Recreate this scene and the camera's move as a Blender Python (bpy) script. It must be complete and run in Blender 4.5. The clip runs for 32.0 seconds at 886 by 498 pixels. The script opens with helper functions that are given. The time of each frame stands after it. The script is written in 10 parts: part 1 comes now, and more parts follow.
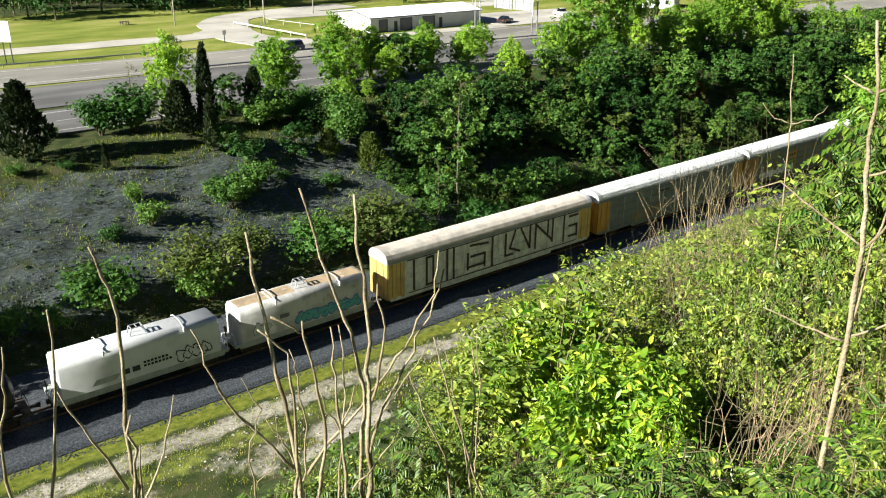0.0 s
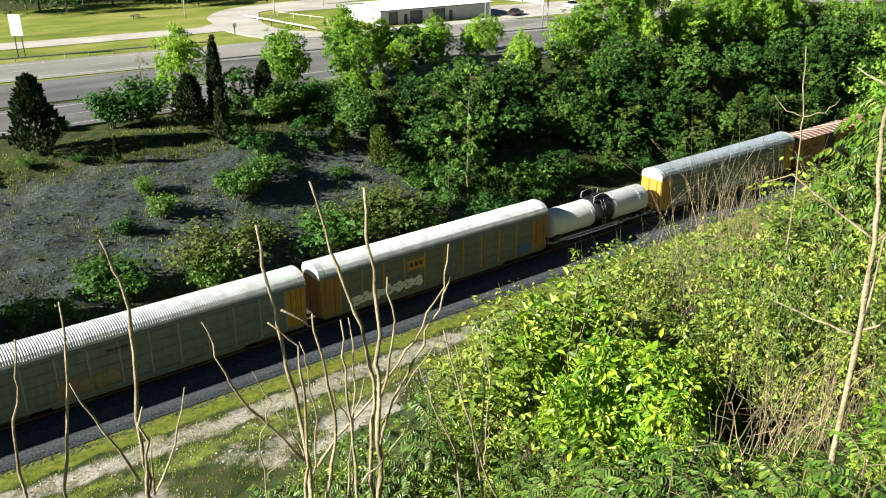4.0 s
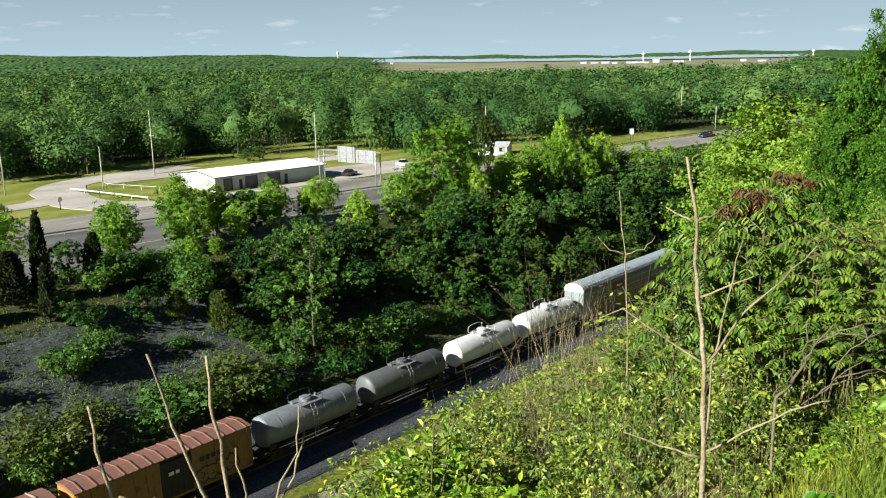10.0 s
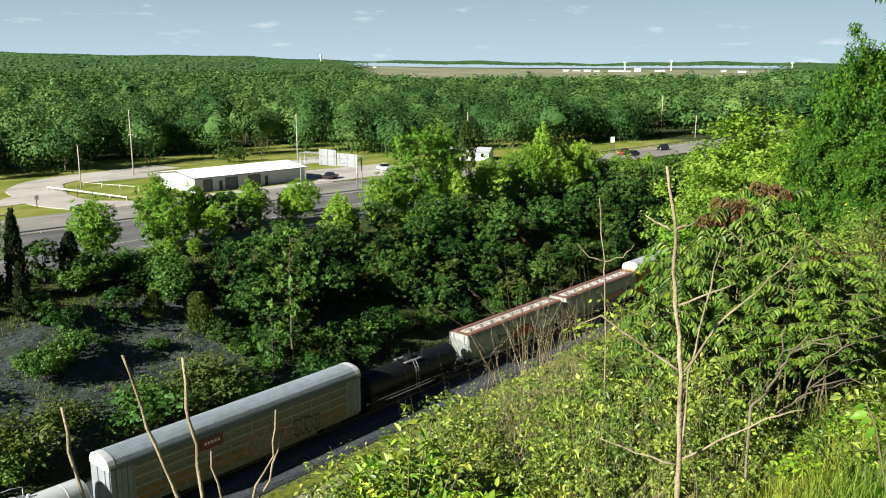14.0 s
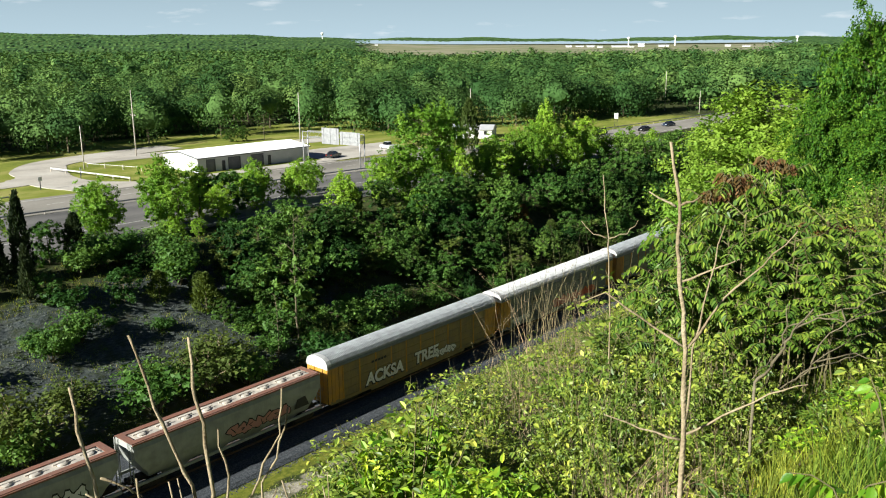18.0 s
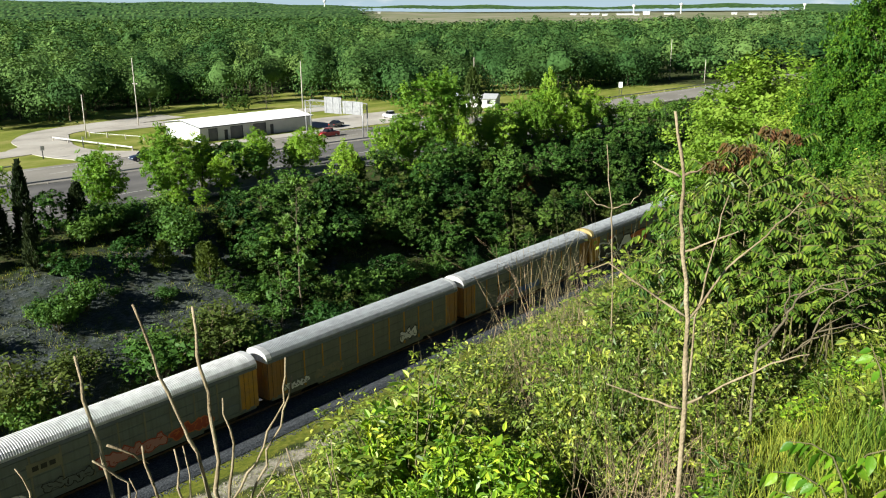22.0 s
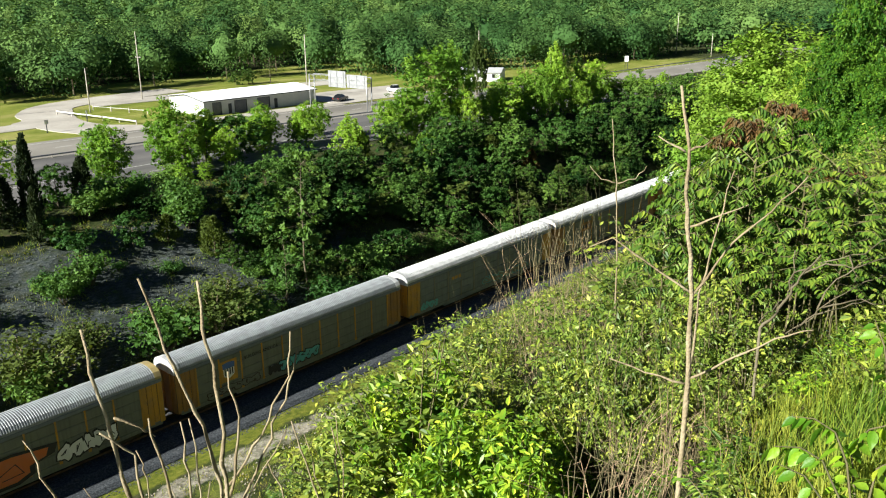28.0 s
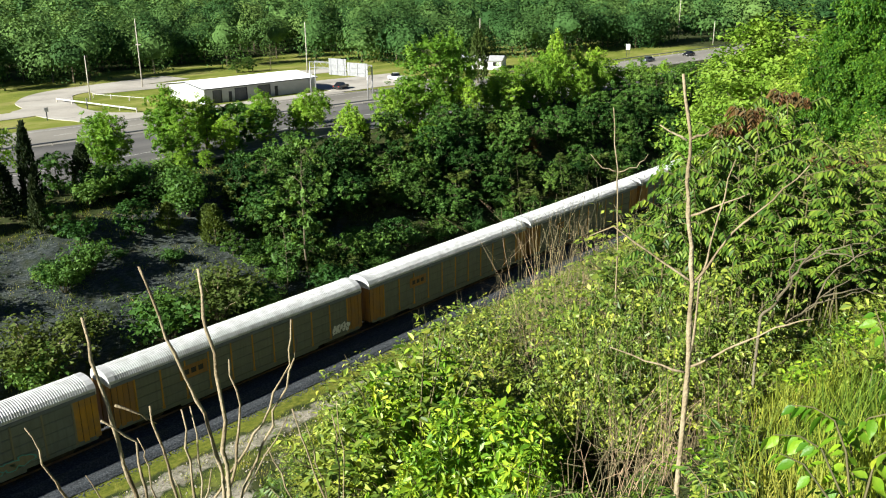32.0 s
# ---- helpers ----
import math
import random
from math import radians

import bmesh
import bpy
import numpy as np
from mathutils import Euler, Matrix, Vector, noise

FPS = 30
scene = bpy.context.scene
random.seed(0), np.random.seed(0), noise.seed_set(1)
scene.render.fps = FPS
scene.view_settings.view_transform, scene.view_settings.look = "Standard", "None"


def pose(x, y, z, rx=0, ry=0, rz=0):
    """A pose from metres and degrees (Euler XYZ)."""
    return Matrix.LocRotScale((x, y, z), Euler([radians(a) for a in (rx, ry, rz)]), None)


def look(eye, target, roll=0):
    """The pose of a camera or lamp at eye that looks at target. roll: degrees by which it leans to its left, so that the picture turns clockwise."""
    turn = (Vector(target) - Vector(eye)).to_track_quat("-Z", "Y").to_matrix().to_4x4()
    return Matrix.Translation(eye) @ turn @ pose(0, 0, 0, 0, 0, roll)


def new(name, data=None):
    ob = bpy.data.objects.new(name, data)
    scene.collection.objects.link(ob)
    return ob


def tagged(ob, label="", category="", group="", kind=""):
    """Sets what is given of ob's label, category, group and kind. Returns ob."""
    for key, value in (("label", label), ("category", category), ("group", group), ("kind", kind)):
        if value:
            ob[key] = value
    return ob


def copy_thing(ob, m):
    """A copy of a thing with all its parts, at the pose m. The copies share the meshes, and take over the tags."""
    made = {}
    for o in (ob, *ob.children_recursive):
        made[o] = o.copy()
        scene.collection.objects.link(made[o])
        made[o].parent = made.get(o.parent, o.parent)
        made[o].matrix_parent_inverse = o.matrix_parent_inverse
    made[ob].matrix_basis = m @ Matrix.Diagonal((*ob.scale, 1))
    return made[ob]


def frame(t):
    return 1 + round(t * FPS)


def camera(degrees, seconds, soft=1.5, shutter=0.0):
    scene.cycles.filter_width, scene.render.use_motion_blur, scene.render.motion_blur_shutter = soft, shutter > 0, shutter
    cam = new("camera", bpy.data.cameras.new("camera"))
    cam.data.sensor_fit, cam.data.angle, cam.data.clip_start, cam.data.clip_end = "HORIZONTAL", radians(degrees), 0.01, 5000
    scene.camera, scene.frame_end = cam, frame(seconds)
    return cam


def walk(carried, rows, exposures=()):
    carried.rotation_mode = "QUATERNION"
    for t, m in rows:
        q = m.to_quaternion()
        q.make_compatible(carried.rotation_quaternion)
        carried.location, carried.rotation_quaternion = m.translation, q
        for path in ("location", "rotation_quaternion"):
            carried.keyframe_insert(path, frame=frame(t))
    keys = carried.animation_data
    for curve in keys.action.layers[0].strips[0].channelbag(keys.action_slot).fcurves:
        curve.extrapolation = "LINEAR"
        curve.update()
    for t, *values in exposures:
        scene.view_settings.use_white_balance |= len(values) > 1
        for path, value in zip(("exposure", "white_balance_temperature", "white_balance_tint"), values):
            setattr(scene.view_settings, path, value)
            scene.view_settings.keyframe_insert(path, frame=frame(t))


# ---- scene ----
# ---------------------------------------------------------------- camera
EYE = (0.0, 0.0, 35.88)
cam = camera(55.27, 32.0, soft=1.1)


def aim(pan, tilt, roll):
    return pose(*EYE, 0, 0, pan) @ pose(0, 0, 0, tilt) @ pose(0, 0, 0, 0, 0, roll)


AIM = [
    (0, -37.91, 67.51, 0.30), (0.5, -37.80, 67.44, 0.19), (1, -37.66, 67.37, 0.15), (1.5, -37.49, 67.26, 0.12), (2, -37.38, 67.23, -0.01),
    (2.5, -37.26, 67.18, -0.22), (4.5, -37.20, 66.86, 0.19), (5, -37.25, 66.67, 0.19), (5.5, -37.96, 66.82, -0.07), (6, -40.24, 67.07, -0.19),
    (6.5, -42.71, 67.42, 0.04), (7, -43.31, 68.39, -0.61), (7.5, -45.28, 70.85, -0.95), (8, -45.90, 71.82, -1.43), (8.5, -46.57, 72.08, -1.47),
    (9, -47.27, 73.65, -1.35), (9.5, -47.80, 75.17, -1.23), (10, -48.14, 77.39, -1.17), (10.5, -49.81, 77.90, -0.52), (11, -49.87, 77.84, -0.14),
    (11.5, -49.84, 77.78, 0.06), (12, -49.77, 77.73, 0.10), (12.5, -49.71, 77.69, 0.05), (13, -49.64, 77.70, 0.00), (13.5, -49.58, 77.69, 0.00),
    (14, -49.52, 77.70, 0.00), (14.5, -49.51, 77.69, 0.01), (16.5, -49.36, 77.13, -0.13), (17, -49.32, 76.97, -0.25), (17.5, -49.32, 76.76, -0.42),
    (18, -49.25, 76.22, -0.53), (18.5, -49.24, 75.95, -0.53), (19, -49.19, 75.21, -0.51), (19.5, -49.16, 74.72, -0.53), (20, -49.15, 74.61, -0.44),
    (20.5, -49.10, 74.48, -0.48), (21, -49.09, 74.36, -0.46), (21.5, -49.06, 74.25, -0.47), (22, -49.02, 74.18, -0.52), (22.5, -49.00, 74.07, -0.48),
    (23, -48.94, 73.87, -0.53), (23.5, -48.95, 73.67, -0.53), (24, -48.94, 73.53, -0.51), (24.5, -48.90, 73.40, -0.50), (25, -48.88, 73.29, -0.47),
    (25.5, -48.85, 73.14, -0.52), (27.5, -48.78, 72.59, -0.47), (28, -48.70, 72.48, -0.49), (28.5, -48.71, 72.37, -0.50), (29, -48.65, 72.26, -0.50),
    (29.5, -48.65, 72.15, -0.50), (30, -48.62, 71.99, -0.60), (30.5, -48.66, 71.86, -0.57), (31, -48.70, 71.79, -0.41), (31.5, -48.67, 71.75, -0.49),
    (32, -48.65, 71.70, -0.42),
]
walk(cam, [(t, aim(a, b, c)) for t, a, b, c in AIM], exposures=[(0, 1.36), (6, 1.36), (8, 1.20), (9, 0.98), (11, 0.96), (13, 1.04), (18, 1.01), (23, 0.95), (25.5, 0.95), (28, 1.14), (32, 1.13)])

# ---------------------------------------------------------------- sky and sun
SUN = Vector((-0.885, 0.175, 0.43)).normalized()
world = bpy.data.worlds.new("sky")
scene.world = world
world.use_nodes = True
wn, wl = world.node_tree.nodes, world.node_tree.links
wn.clear()
sky = wn.new("ShaderNodeTexSky")
sky.sky_type, sky.sun_disc = "NISHITA", False
sky.sun_elevation, sky.sun_rotation = math.asin(SUN.z), math.atan2(SUN.x, SUN.y)
sky.altitude, sky.air_density, sky.dust_density, sky.ozone_density = 200, 1.0, 0.2, 2.0
coord = wn.new("ShaderNodeTexCoord")
squash = wn.new("ShaderNodeMapping")
squash.inputs["Scale"].default_value = (15, 15, 80)
cloud = wn.new("ShaderNodeTexNoise")
cloud.inputs["Scale"].default_value, cloud.inputs["Detail"].default_value, cloud.inputs["Roughness"].default_value = 1.0, 6, 0.55
ramp = wn.new("ShaderNodeValToRGB")
ramp.color_ramp.elements[0].position, ramp.color_ramp.elements[1].position = 0.61, 0.84
white = wn.new("ShaderNodeMixRGB")
white.inputs[2].default_value = (14.5, 14.8, 15.0, 1)
veil = wn.new("ShaderNodeMath")
veil.operation = "MULTIPLY"
veil.inputs[1].default_value = 0.55
back = wn.new("ShaderNodeBackground")
back.inputs["Strength"].default_value = 0.037
wout = wn.new("ShaderNodeOutputWorld")
wl.new(coord.outputs["Generated"], squash.inputs["Vector"])
wl.new(squash.outputs[0], cloud.inputs["Vector"])
wl.new(cloud.outputs["Fac"], ramp.inputs["Fac"])
wl.new(ramp.outputs["Color"], veil.inputs[0])
wl.new(veil.outputs[0], white.inputs[0])
tint = wn.new("ShaderNodeMixRGB")
tint.blend_type = "MULTIPLY"
tint.inputs[0].default_value, tint.inputs[2].default_value = 1.0, (0.20, 0.28, 0.42, 1)
wl.new(sky.outputs[0], tint.inputs[1])
height, low = wn.new("ShaderNodeSeparateXYZ"), wn.new("ShaderNodeMapRange")
low.inputs["From Max"].default_value, low.inputs["To Min"].default_value, low.inputs["To Max"].default_value = 0.24, 0.92, 0.0
haze = wn.new("ShaderNodeMixRGB")
haze.inputs[2].default_value = (7.3, 9.7, 11.2, 1)
wl.new(coord.outputs["Generated"], height.inputs[0])
wl.new(height.outputs["Z"], low.inputs["Value"])
wl.new(low.outputs[0], haze.inputs[0])
wl.new(tint.outputs[0], haze.inputs[1])
wl.new(haze.outputs[0], white.inputs[1])
wl.new(white.outputs[0], back.inputs["Color"])
wl.new(back.outputs[0], wout.inputs["Surface"])
sun = new("sun", bpy.data.lights.new("sun", "SUN"))
sun.data.energy, sun.data.angle, sun.data.color = 5.0, radians(0.53), (0.94, 0.93, 0.85)
sun.matrix_world = look((0, 0, 0), tuple(-SUN))


# ---------------------------------------------------------------- materials
def material(name, colours, scale=4.0, rough=0.8, bump=0.15, metal=0.0, fine=40.0, per="", spread=0.12, coords="Object", stretch=(1, 1, 1), leafy=0.0, spec=0.4):
    """A mix of colours by noise at two scales, with relief; per: random tone per 'Object' or 'Island'; leafy: share of light let through."""
    m = bpy.data.materials.new(name)
    m.use_nodes = True
    n, l = m.node_tree.nodes, m.node_tree.links
    n.clear()
    out, sh = n.new("ShaderNodeOutputMaterial"), n.new("ShaderNodeBsdfPrincipled")
    tc, mp = n.new("ShaderNodeTexCoord"), n.new("ShaderNodeMapping")
    mp.inputs["Scale"].default_value = stretch
    l.new(tc.outputs[coords], mp.inputs["Vector"])
    big, small = n.new("ShaderNodeTexNoise"), n.new("ShaderNodeTexNoise")
    big.inputs["Scale"].default_value, big.inputs["Detail"].default_value = scale, 5
    small.inputs["Scale"].default_value, small.inputs["Detail"].default_value = fine, 3
    for k in (big, small):
        l.new(mp.outputs[0], k.inputs["Vector"])
    r = n.new("ShaderNodeValToRGB")
    els = r.color_ramp.elements
    while len(els) < len(colours):
        els.new(0.5)
    for i, c in enumerate(colours):
        els[i].position = 0.32 + 0.36 * i / max(1, len(colours) - 1)
        els[i].color = (*c, 1)
    l.new(big.outputs["Fac"], r.inputs["Fac"])
    hsv = n.new("ShaderNodeHueSaturation")
    l.new(r.outputs["Color"], hsv.inputs["Color"])
    val = n.new("ShaderNodeMapRange")
    val.inputs["To Min"].default_value, val.inputs["To Max"].default_value = 0.8, 1.2
    l.new(small.outputs["Fac"], val.inputs["Value"])
    top = val.outputs[0]
    if per:
        src = n.new({"Object": "ShaderNodeObjectInfo", "Island": "ShaderNodeNewGeometry", "Tone": "ShaderNodeAttribute"}[per])
        if per == "Tone":
            src.attribute_name = "tone"
        pick = src.outputs[{"Object": "Random", "Island": "Random Per Island", "Tone": "Fac"}[per]]
        tone = n.new("ShaderNodeMapRange")
        tone.inputs["To Min"].default_value, tone.inputs["To Max"].default_value = 1 - spread * 2.2, 1 + spread * 2.2
        l.new(pick, tone.inputs["Value"])
        mul = n.new("ShaderNodeMath")
        mul.operation = "MULTIPLY"
        l.new(top, mul.inputs[0]), l.new(tone.outputs[0], mul.inputs[1])
        top = mul.outputs[0]
        hue = n.new("ShaderNodeMapRange")
        hue.inputs["To Min"].default_value, hue.inputs["To Max"].default_value = 0.5 + spread * 0.1, 0.5 - spread * 0.14
        l.new(pick, hue.inputs["Value"])
        l.new(hue.outputs[0], hsv.inputs["Hue"])
    l.new(top, hsv.inputs["Value"])
    l.new(hsv.outputs[0], sh.inputs["Base Color"])
    sh.inputs["Roughness"].default_value, sh.inputs["Metallic"].default_value = rough, metal
    sh.inputs["Specular IOR Level"].default_value = spec
    if bump:
        b = n.new("ShaderNodeBump")
        b.inputs["Strength"].default_value, b.inputs["Distance"].default_value = bump, 0.05
        l.new(small.outputs["Fac"], b.inputs["Height"])
        l.new(b.outputs[0], sh.inputs["Normal"])
    if leafy:
        tr, mix = n.new("ShaderNodeBsdfTranslucent"), n.new("ShaderNodeMixShader")
        warm = n.new("ShaderNodeMixRGB")
        warm.blend_type = "MULTIPLY"
        warm.inputs[0].default_value, warm.inputs[2].default_value = 1.0, (1.35, 1.2, 0.4, 1)
        l.new(hsv.outputs[0], warm.inputs[1]), l.new(warm.outputs[0], tr.inputs["Color"])
        mix.inputs[0].default_value = leafy
        l.new(sh.outputs[0], mix.inputs[1]), l.new(tr.outputs[0], mix.inputs[2])
        l.new(mix.outputs[0], out.inputs["Surface"])
    else:
        l.new(sh.outputs[0], out.inputs["Surface"])
    return m


M = {}
# Greens partly carry the light: lime for the sunlit crest, dark for shaded slope.
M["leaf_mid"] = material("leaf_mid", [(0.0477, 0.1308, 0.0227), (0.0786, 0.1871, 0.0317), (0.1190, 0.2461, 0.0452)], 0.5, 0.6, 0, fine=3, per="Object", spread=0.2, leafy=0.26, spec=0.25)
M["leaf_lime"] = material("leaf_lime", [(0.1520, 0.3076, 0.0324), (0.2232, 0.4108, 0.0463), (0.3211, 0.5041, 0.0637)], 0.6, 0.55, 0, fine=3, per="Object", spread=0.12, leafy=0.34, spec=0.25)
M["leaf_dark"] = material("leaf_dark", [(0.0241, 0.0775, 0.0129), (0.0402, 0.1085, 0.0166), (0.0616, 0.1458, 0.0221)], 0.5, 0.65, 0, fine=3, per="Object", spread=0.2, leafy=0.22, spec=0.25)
M["leaf_cedar"] = material("leaf_cedar", [(0.018, 0.034, 0.014), (0.032, 0.054, 0.019), (0.05, 0.075, 0.025)], 0.8, 0.75, 0, fine=5, per="Object", spread=0.1, leafy=0.1, spec=0.2)
M["leaf_olive"] = material("leaf_olive", [(0.06, 0.1, 0.0144), (0.1, 0.152, 0.0208)], 0.8, 0.75, 0, fine=5, per="Object", spread=0.1, leafy=0.25)
M["leaf_rust"] = material("leaf_rust", [(0.16, 0.09, 0.02), (0.12, 0.10, 0.025)], 0.8, 0.75, 0, fine=5, leafy=0.2)
M["leaf_near"] = material("leaf_near", [(0.1035, 0.1837, 0.0290), (0.2264, 0.3150, 0.0469), (0.4011, 0.4515, 0.0788)], 1.1, 0.42, 0, fine=14, per="Island", spread=0.22, leafy=0.18, spec=0.32)
M["leaf_bright"] = material("leaf_bright", [(0.1021, 0.2444, 0.0196), (0.2041, 0.3870, 0.0280), (0.4082, 0.5296, 0.0490)], 1.6, 0.42, 0, fine=14, per="Island", spread=0.24, leafy=0.22, spec=0.35)
M["leaf_sumac"] = material("leaf_sumac", [(0.0517, 0.1250, 0.0166), (0.1035, 0.2000, 0.0230), (0.1898, 0.2800, 0.0333)], 1.6, 0.45, 0, fine=14, per="Island", spread=0.26, leafy=0.18, spec=0.5)
M["leaf_red"] = material("leaf_red", [(0.1755, 0.0700, 0.0342), (0.1350, 0.0910, 0.0270), (0.2700, 0.1540, 0.0450)], 3, 0.5, 0, fine=20, per="Island", spread=0.2, leafy=0.2)
M["grass_blade"] = material("grass_blade", [(0.1512, 0.2600, 0.0300), (0.2916, 0.3700, 0.0500), (0.4860, 0.4500, 0.1100)], 0.8, 0.6, 0, fine=8, per="Island", spread=0.2, leafy=0.4, spec=0.25)
M["straw"] = material("straw", [(0.13, 0.098, 0.046), (0.34, 0.285, 0.15), (0.075, 0.058, 0.03)], 2, 0.8, 0.1, fine=30, per="Island", spread=0.3)
M["shoot"] = material("shoot", [(0.075, 0.075, 0.03), (0.13, 0.115, 0.05), (0.19, 0.155, 0.085)], 3, 0.8, 0.1, fine=30)
M["leaf_broad"] = material("leaf_broad", [(0.10, 0.25, 0.014), (0.17, 0.35, 0.02), (0.30, 0.43, 0.035)], 6, 0.42, 0.1, fine=60, per="Island", spread=0.22, leafy=0.26, spec=0.3)
M["twig"] = material("twig", [(0.21, 0.16, 0.09), (0.33, 0.265, 0.16), (0.42, 0.35, 0.225)], 5, 0.75, 0.35, fine=60)
M["bark"] = material("bark", [(0.075, 0.062, 0.036), (0.145, 0.122, 0.074), (0.21, 0.185, 0.125)], 4, 0.9, 0.5, fine=25)
M["asphalt"] = material("asphalt", [(0.209, 0.195, 0.171), (0.275, 0.257, 0.223), (0.332, 0.309, 0.271)], 0.12, 0.9, 0.1, fine=6, coords="Object", stretch=(0.35, 1, 1))
M["asphalt_dark"] = material("asphalt_dark", [(0.10, 0.098, 0.095), (0.15, 0.145, 0.14), (0.20, 0.19, 0.18)], 0.2, 0.9, 0.1, fine=6, stretch=(0.3, 1, 1))
M["concrete"] = material("concrete", [(0.42, 0.39, 0.34), (0.52, 0.48, 0.42), (0.58, 0.55, 0.49)], 0.15, 0.85, 0.1, fine=4)
M["road_paint"] = material("road_paint", [(0.62, 0.61, 0.57), (0.75, 0.74, 0.70)], 2, 0.7, 0.05)
M["white_paint"] = material("white_paint", [(0.74, 0.74, 0.72), (0.82, 0.82, 0.80)], 1.5, 0.55, 0.05)
M["wall_grey"] = material("wall_grey", [(0.46, 0.47, 0.48), (0.54, 0.55, 0.55)], 0.6, 0.6, 0.05)
M["roof_white"] = material("roof_white", [(0.70, 0.71, 0.73), (0.80, 0.81, 0.82)], 0.4, 0.4, 0.05)
M["dark_trim"] = material("dark_trim", [(0.03, 0.035, 0.04), (0.05, 0.055, 0.06)], 1, 0.5, 0.05)
M["door_grey"] = material("door_grey", [(0.10, 0.105, 0.12), (0.14, 0.145, 0.16)], 1, 0.5, 0.05)
M["galvanised"] = material("galvanised", [(0.42, 0.43, 0.44), (0.55, 0.56, 0.57)], 2, 0.4, 0.1, metal=0.6)
M["wood_pole"] = material("wood_pole", [(0.44, 0.40, 0.33), (0.58, 0.54, 0.46)], 2, 0.85, 0.2, stretch=(6, 6, 0.4))
M["ballast"] = material("ballast", [(0.026, 0.031, 0.037), (0.058, 0.067, 0.078), (0.115, 0.125, 0.138)], 7, 0.9, 1.0, fine=16)
M["tie_wood"] = material("tie_wood", [(0.06, 0.05, 0.045), (0.11, 0.09, 0.075)], 5, 0.9, 0.3)
M["rail_steel"] = material("rail_steel", [(0.16, 0.10, 0.07), (0.25, 0.17, 0.12)], 3, 0.5, 0.1, metal=0.5)
M["underframe"] = material("underframe", [(0.022, 0.018, 0.016), (0.045, 0.036, 0.03), (0.08, 0.055, 0.04)], 2, 0.85, 0.2)
M["stone"] = material("stone", [(0.24, 0.215, 0.17), (0.36, 0.325, 0.265), (0.48, 0.445, 0.385)], 4, 0.9, 0.4, per="Island", spread=0.16)
M["shale"] = material("shale", [(0.048, 0.0616, 0.06), (0.088, 0.106, 0.104), (0.148, 0.162, 0.152)], 2, 0.9, 0.4, per="Island", spread=0.2)
M["glass_dark"] = material("glass_dark", [(0.012, 0.014, 0.017), (0.02, 0.022, 0.026)], 1, 0.08, 0, spec=0.9)
M["tyre"] = material("tyre", [(0.015, 0.015, 0.016), (0.03, 0.03, 0.03)], 3, 0.8, 0.1)
M["lamp_red"] = material("lamp_red", [(0.35, 0.02, 0.015), (0.45, 0.03, 0.02)], 3, 0.2, 0)
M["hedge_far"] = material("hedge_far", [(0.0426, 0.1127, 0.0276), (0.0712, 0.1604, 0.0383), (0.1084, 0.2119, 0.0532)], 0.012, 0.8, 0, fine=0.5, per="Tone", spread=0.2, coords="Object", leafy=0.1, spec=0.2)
M["leaf_yellow"] = material("leaf_yellow", [(0.1625, 0.2990, 0.0264), (0.2500, 0.3965, 0.0432), (0.3500, 0.4810, 0.0720)], 0.5, 0.6, 0, fine=3, per="Object", spread=0.08, leafy=0.28, spec=0.25)
M["leaf_hedge"] = material("leaf_hedge", [(0.0905, 0.1680, 0.0281), (0.1876, 0.2835, 0.0441), (0.3364, 0.3938, 0.0694)], 1.1, 0.42, 0, fine=14, per="Island", spread=0.22, leafy=0.17, spec=0.32)
M["leaf_weed"] = material("leaf_weed", [(0.056, 0.12, 0.0128), (0.088, 0.168, 0.016), (0.136, 0.208, 0.028)], 0.5, 0.6, 0, fine=6, per="Island", spread=0.16, leafy=0.15)
M["leaf_deep"] = material("leaf_deep", [(0.03, 0.105, 0.008), (0.055, 0.155, 0.011), (0.085, 0.205, 0.016)], 0.35, 0.6, 0, fine=2, per="Island", spread=0.2, leafy=0.2, spec=0.2)


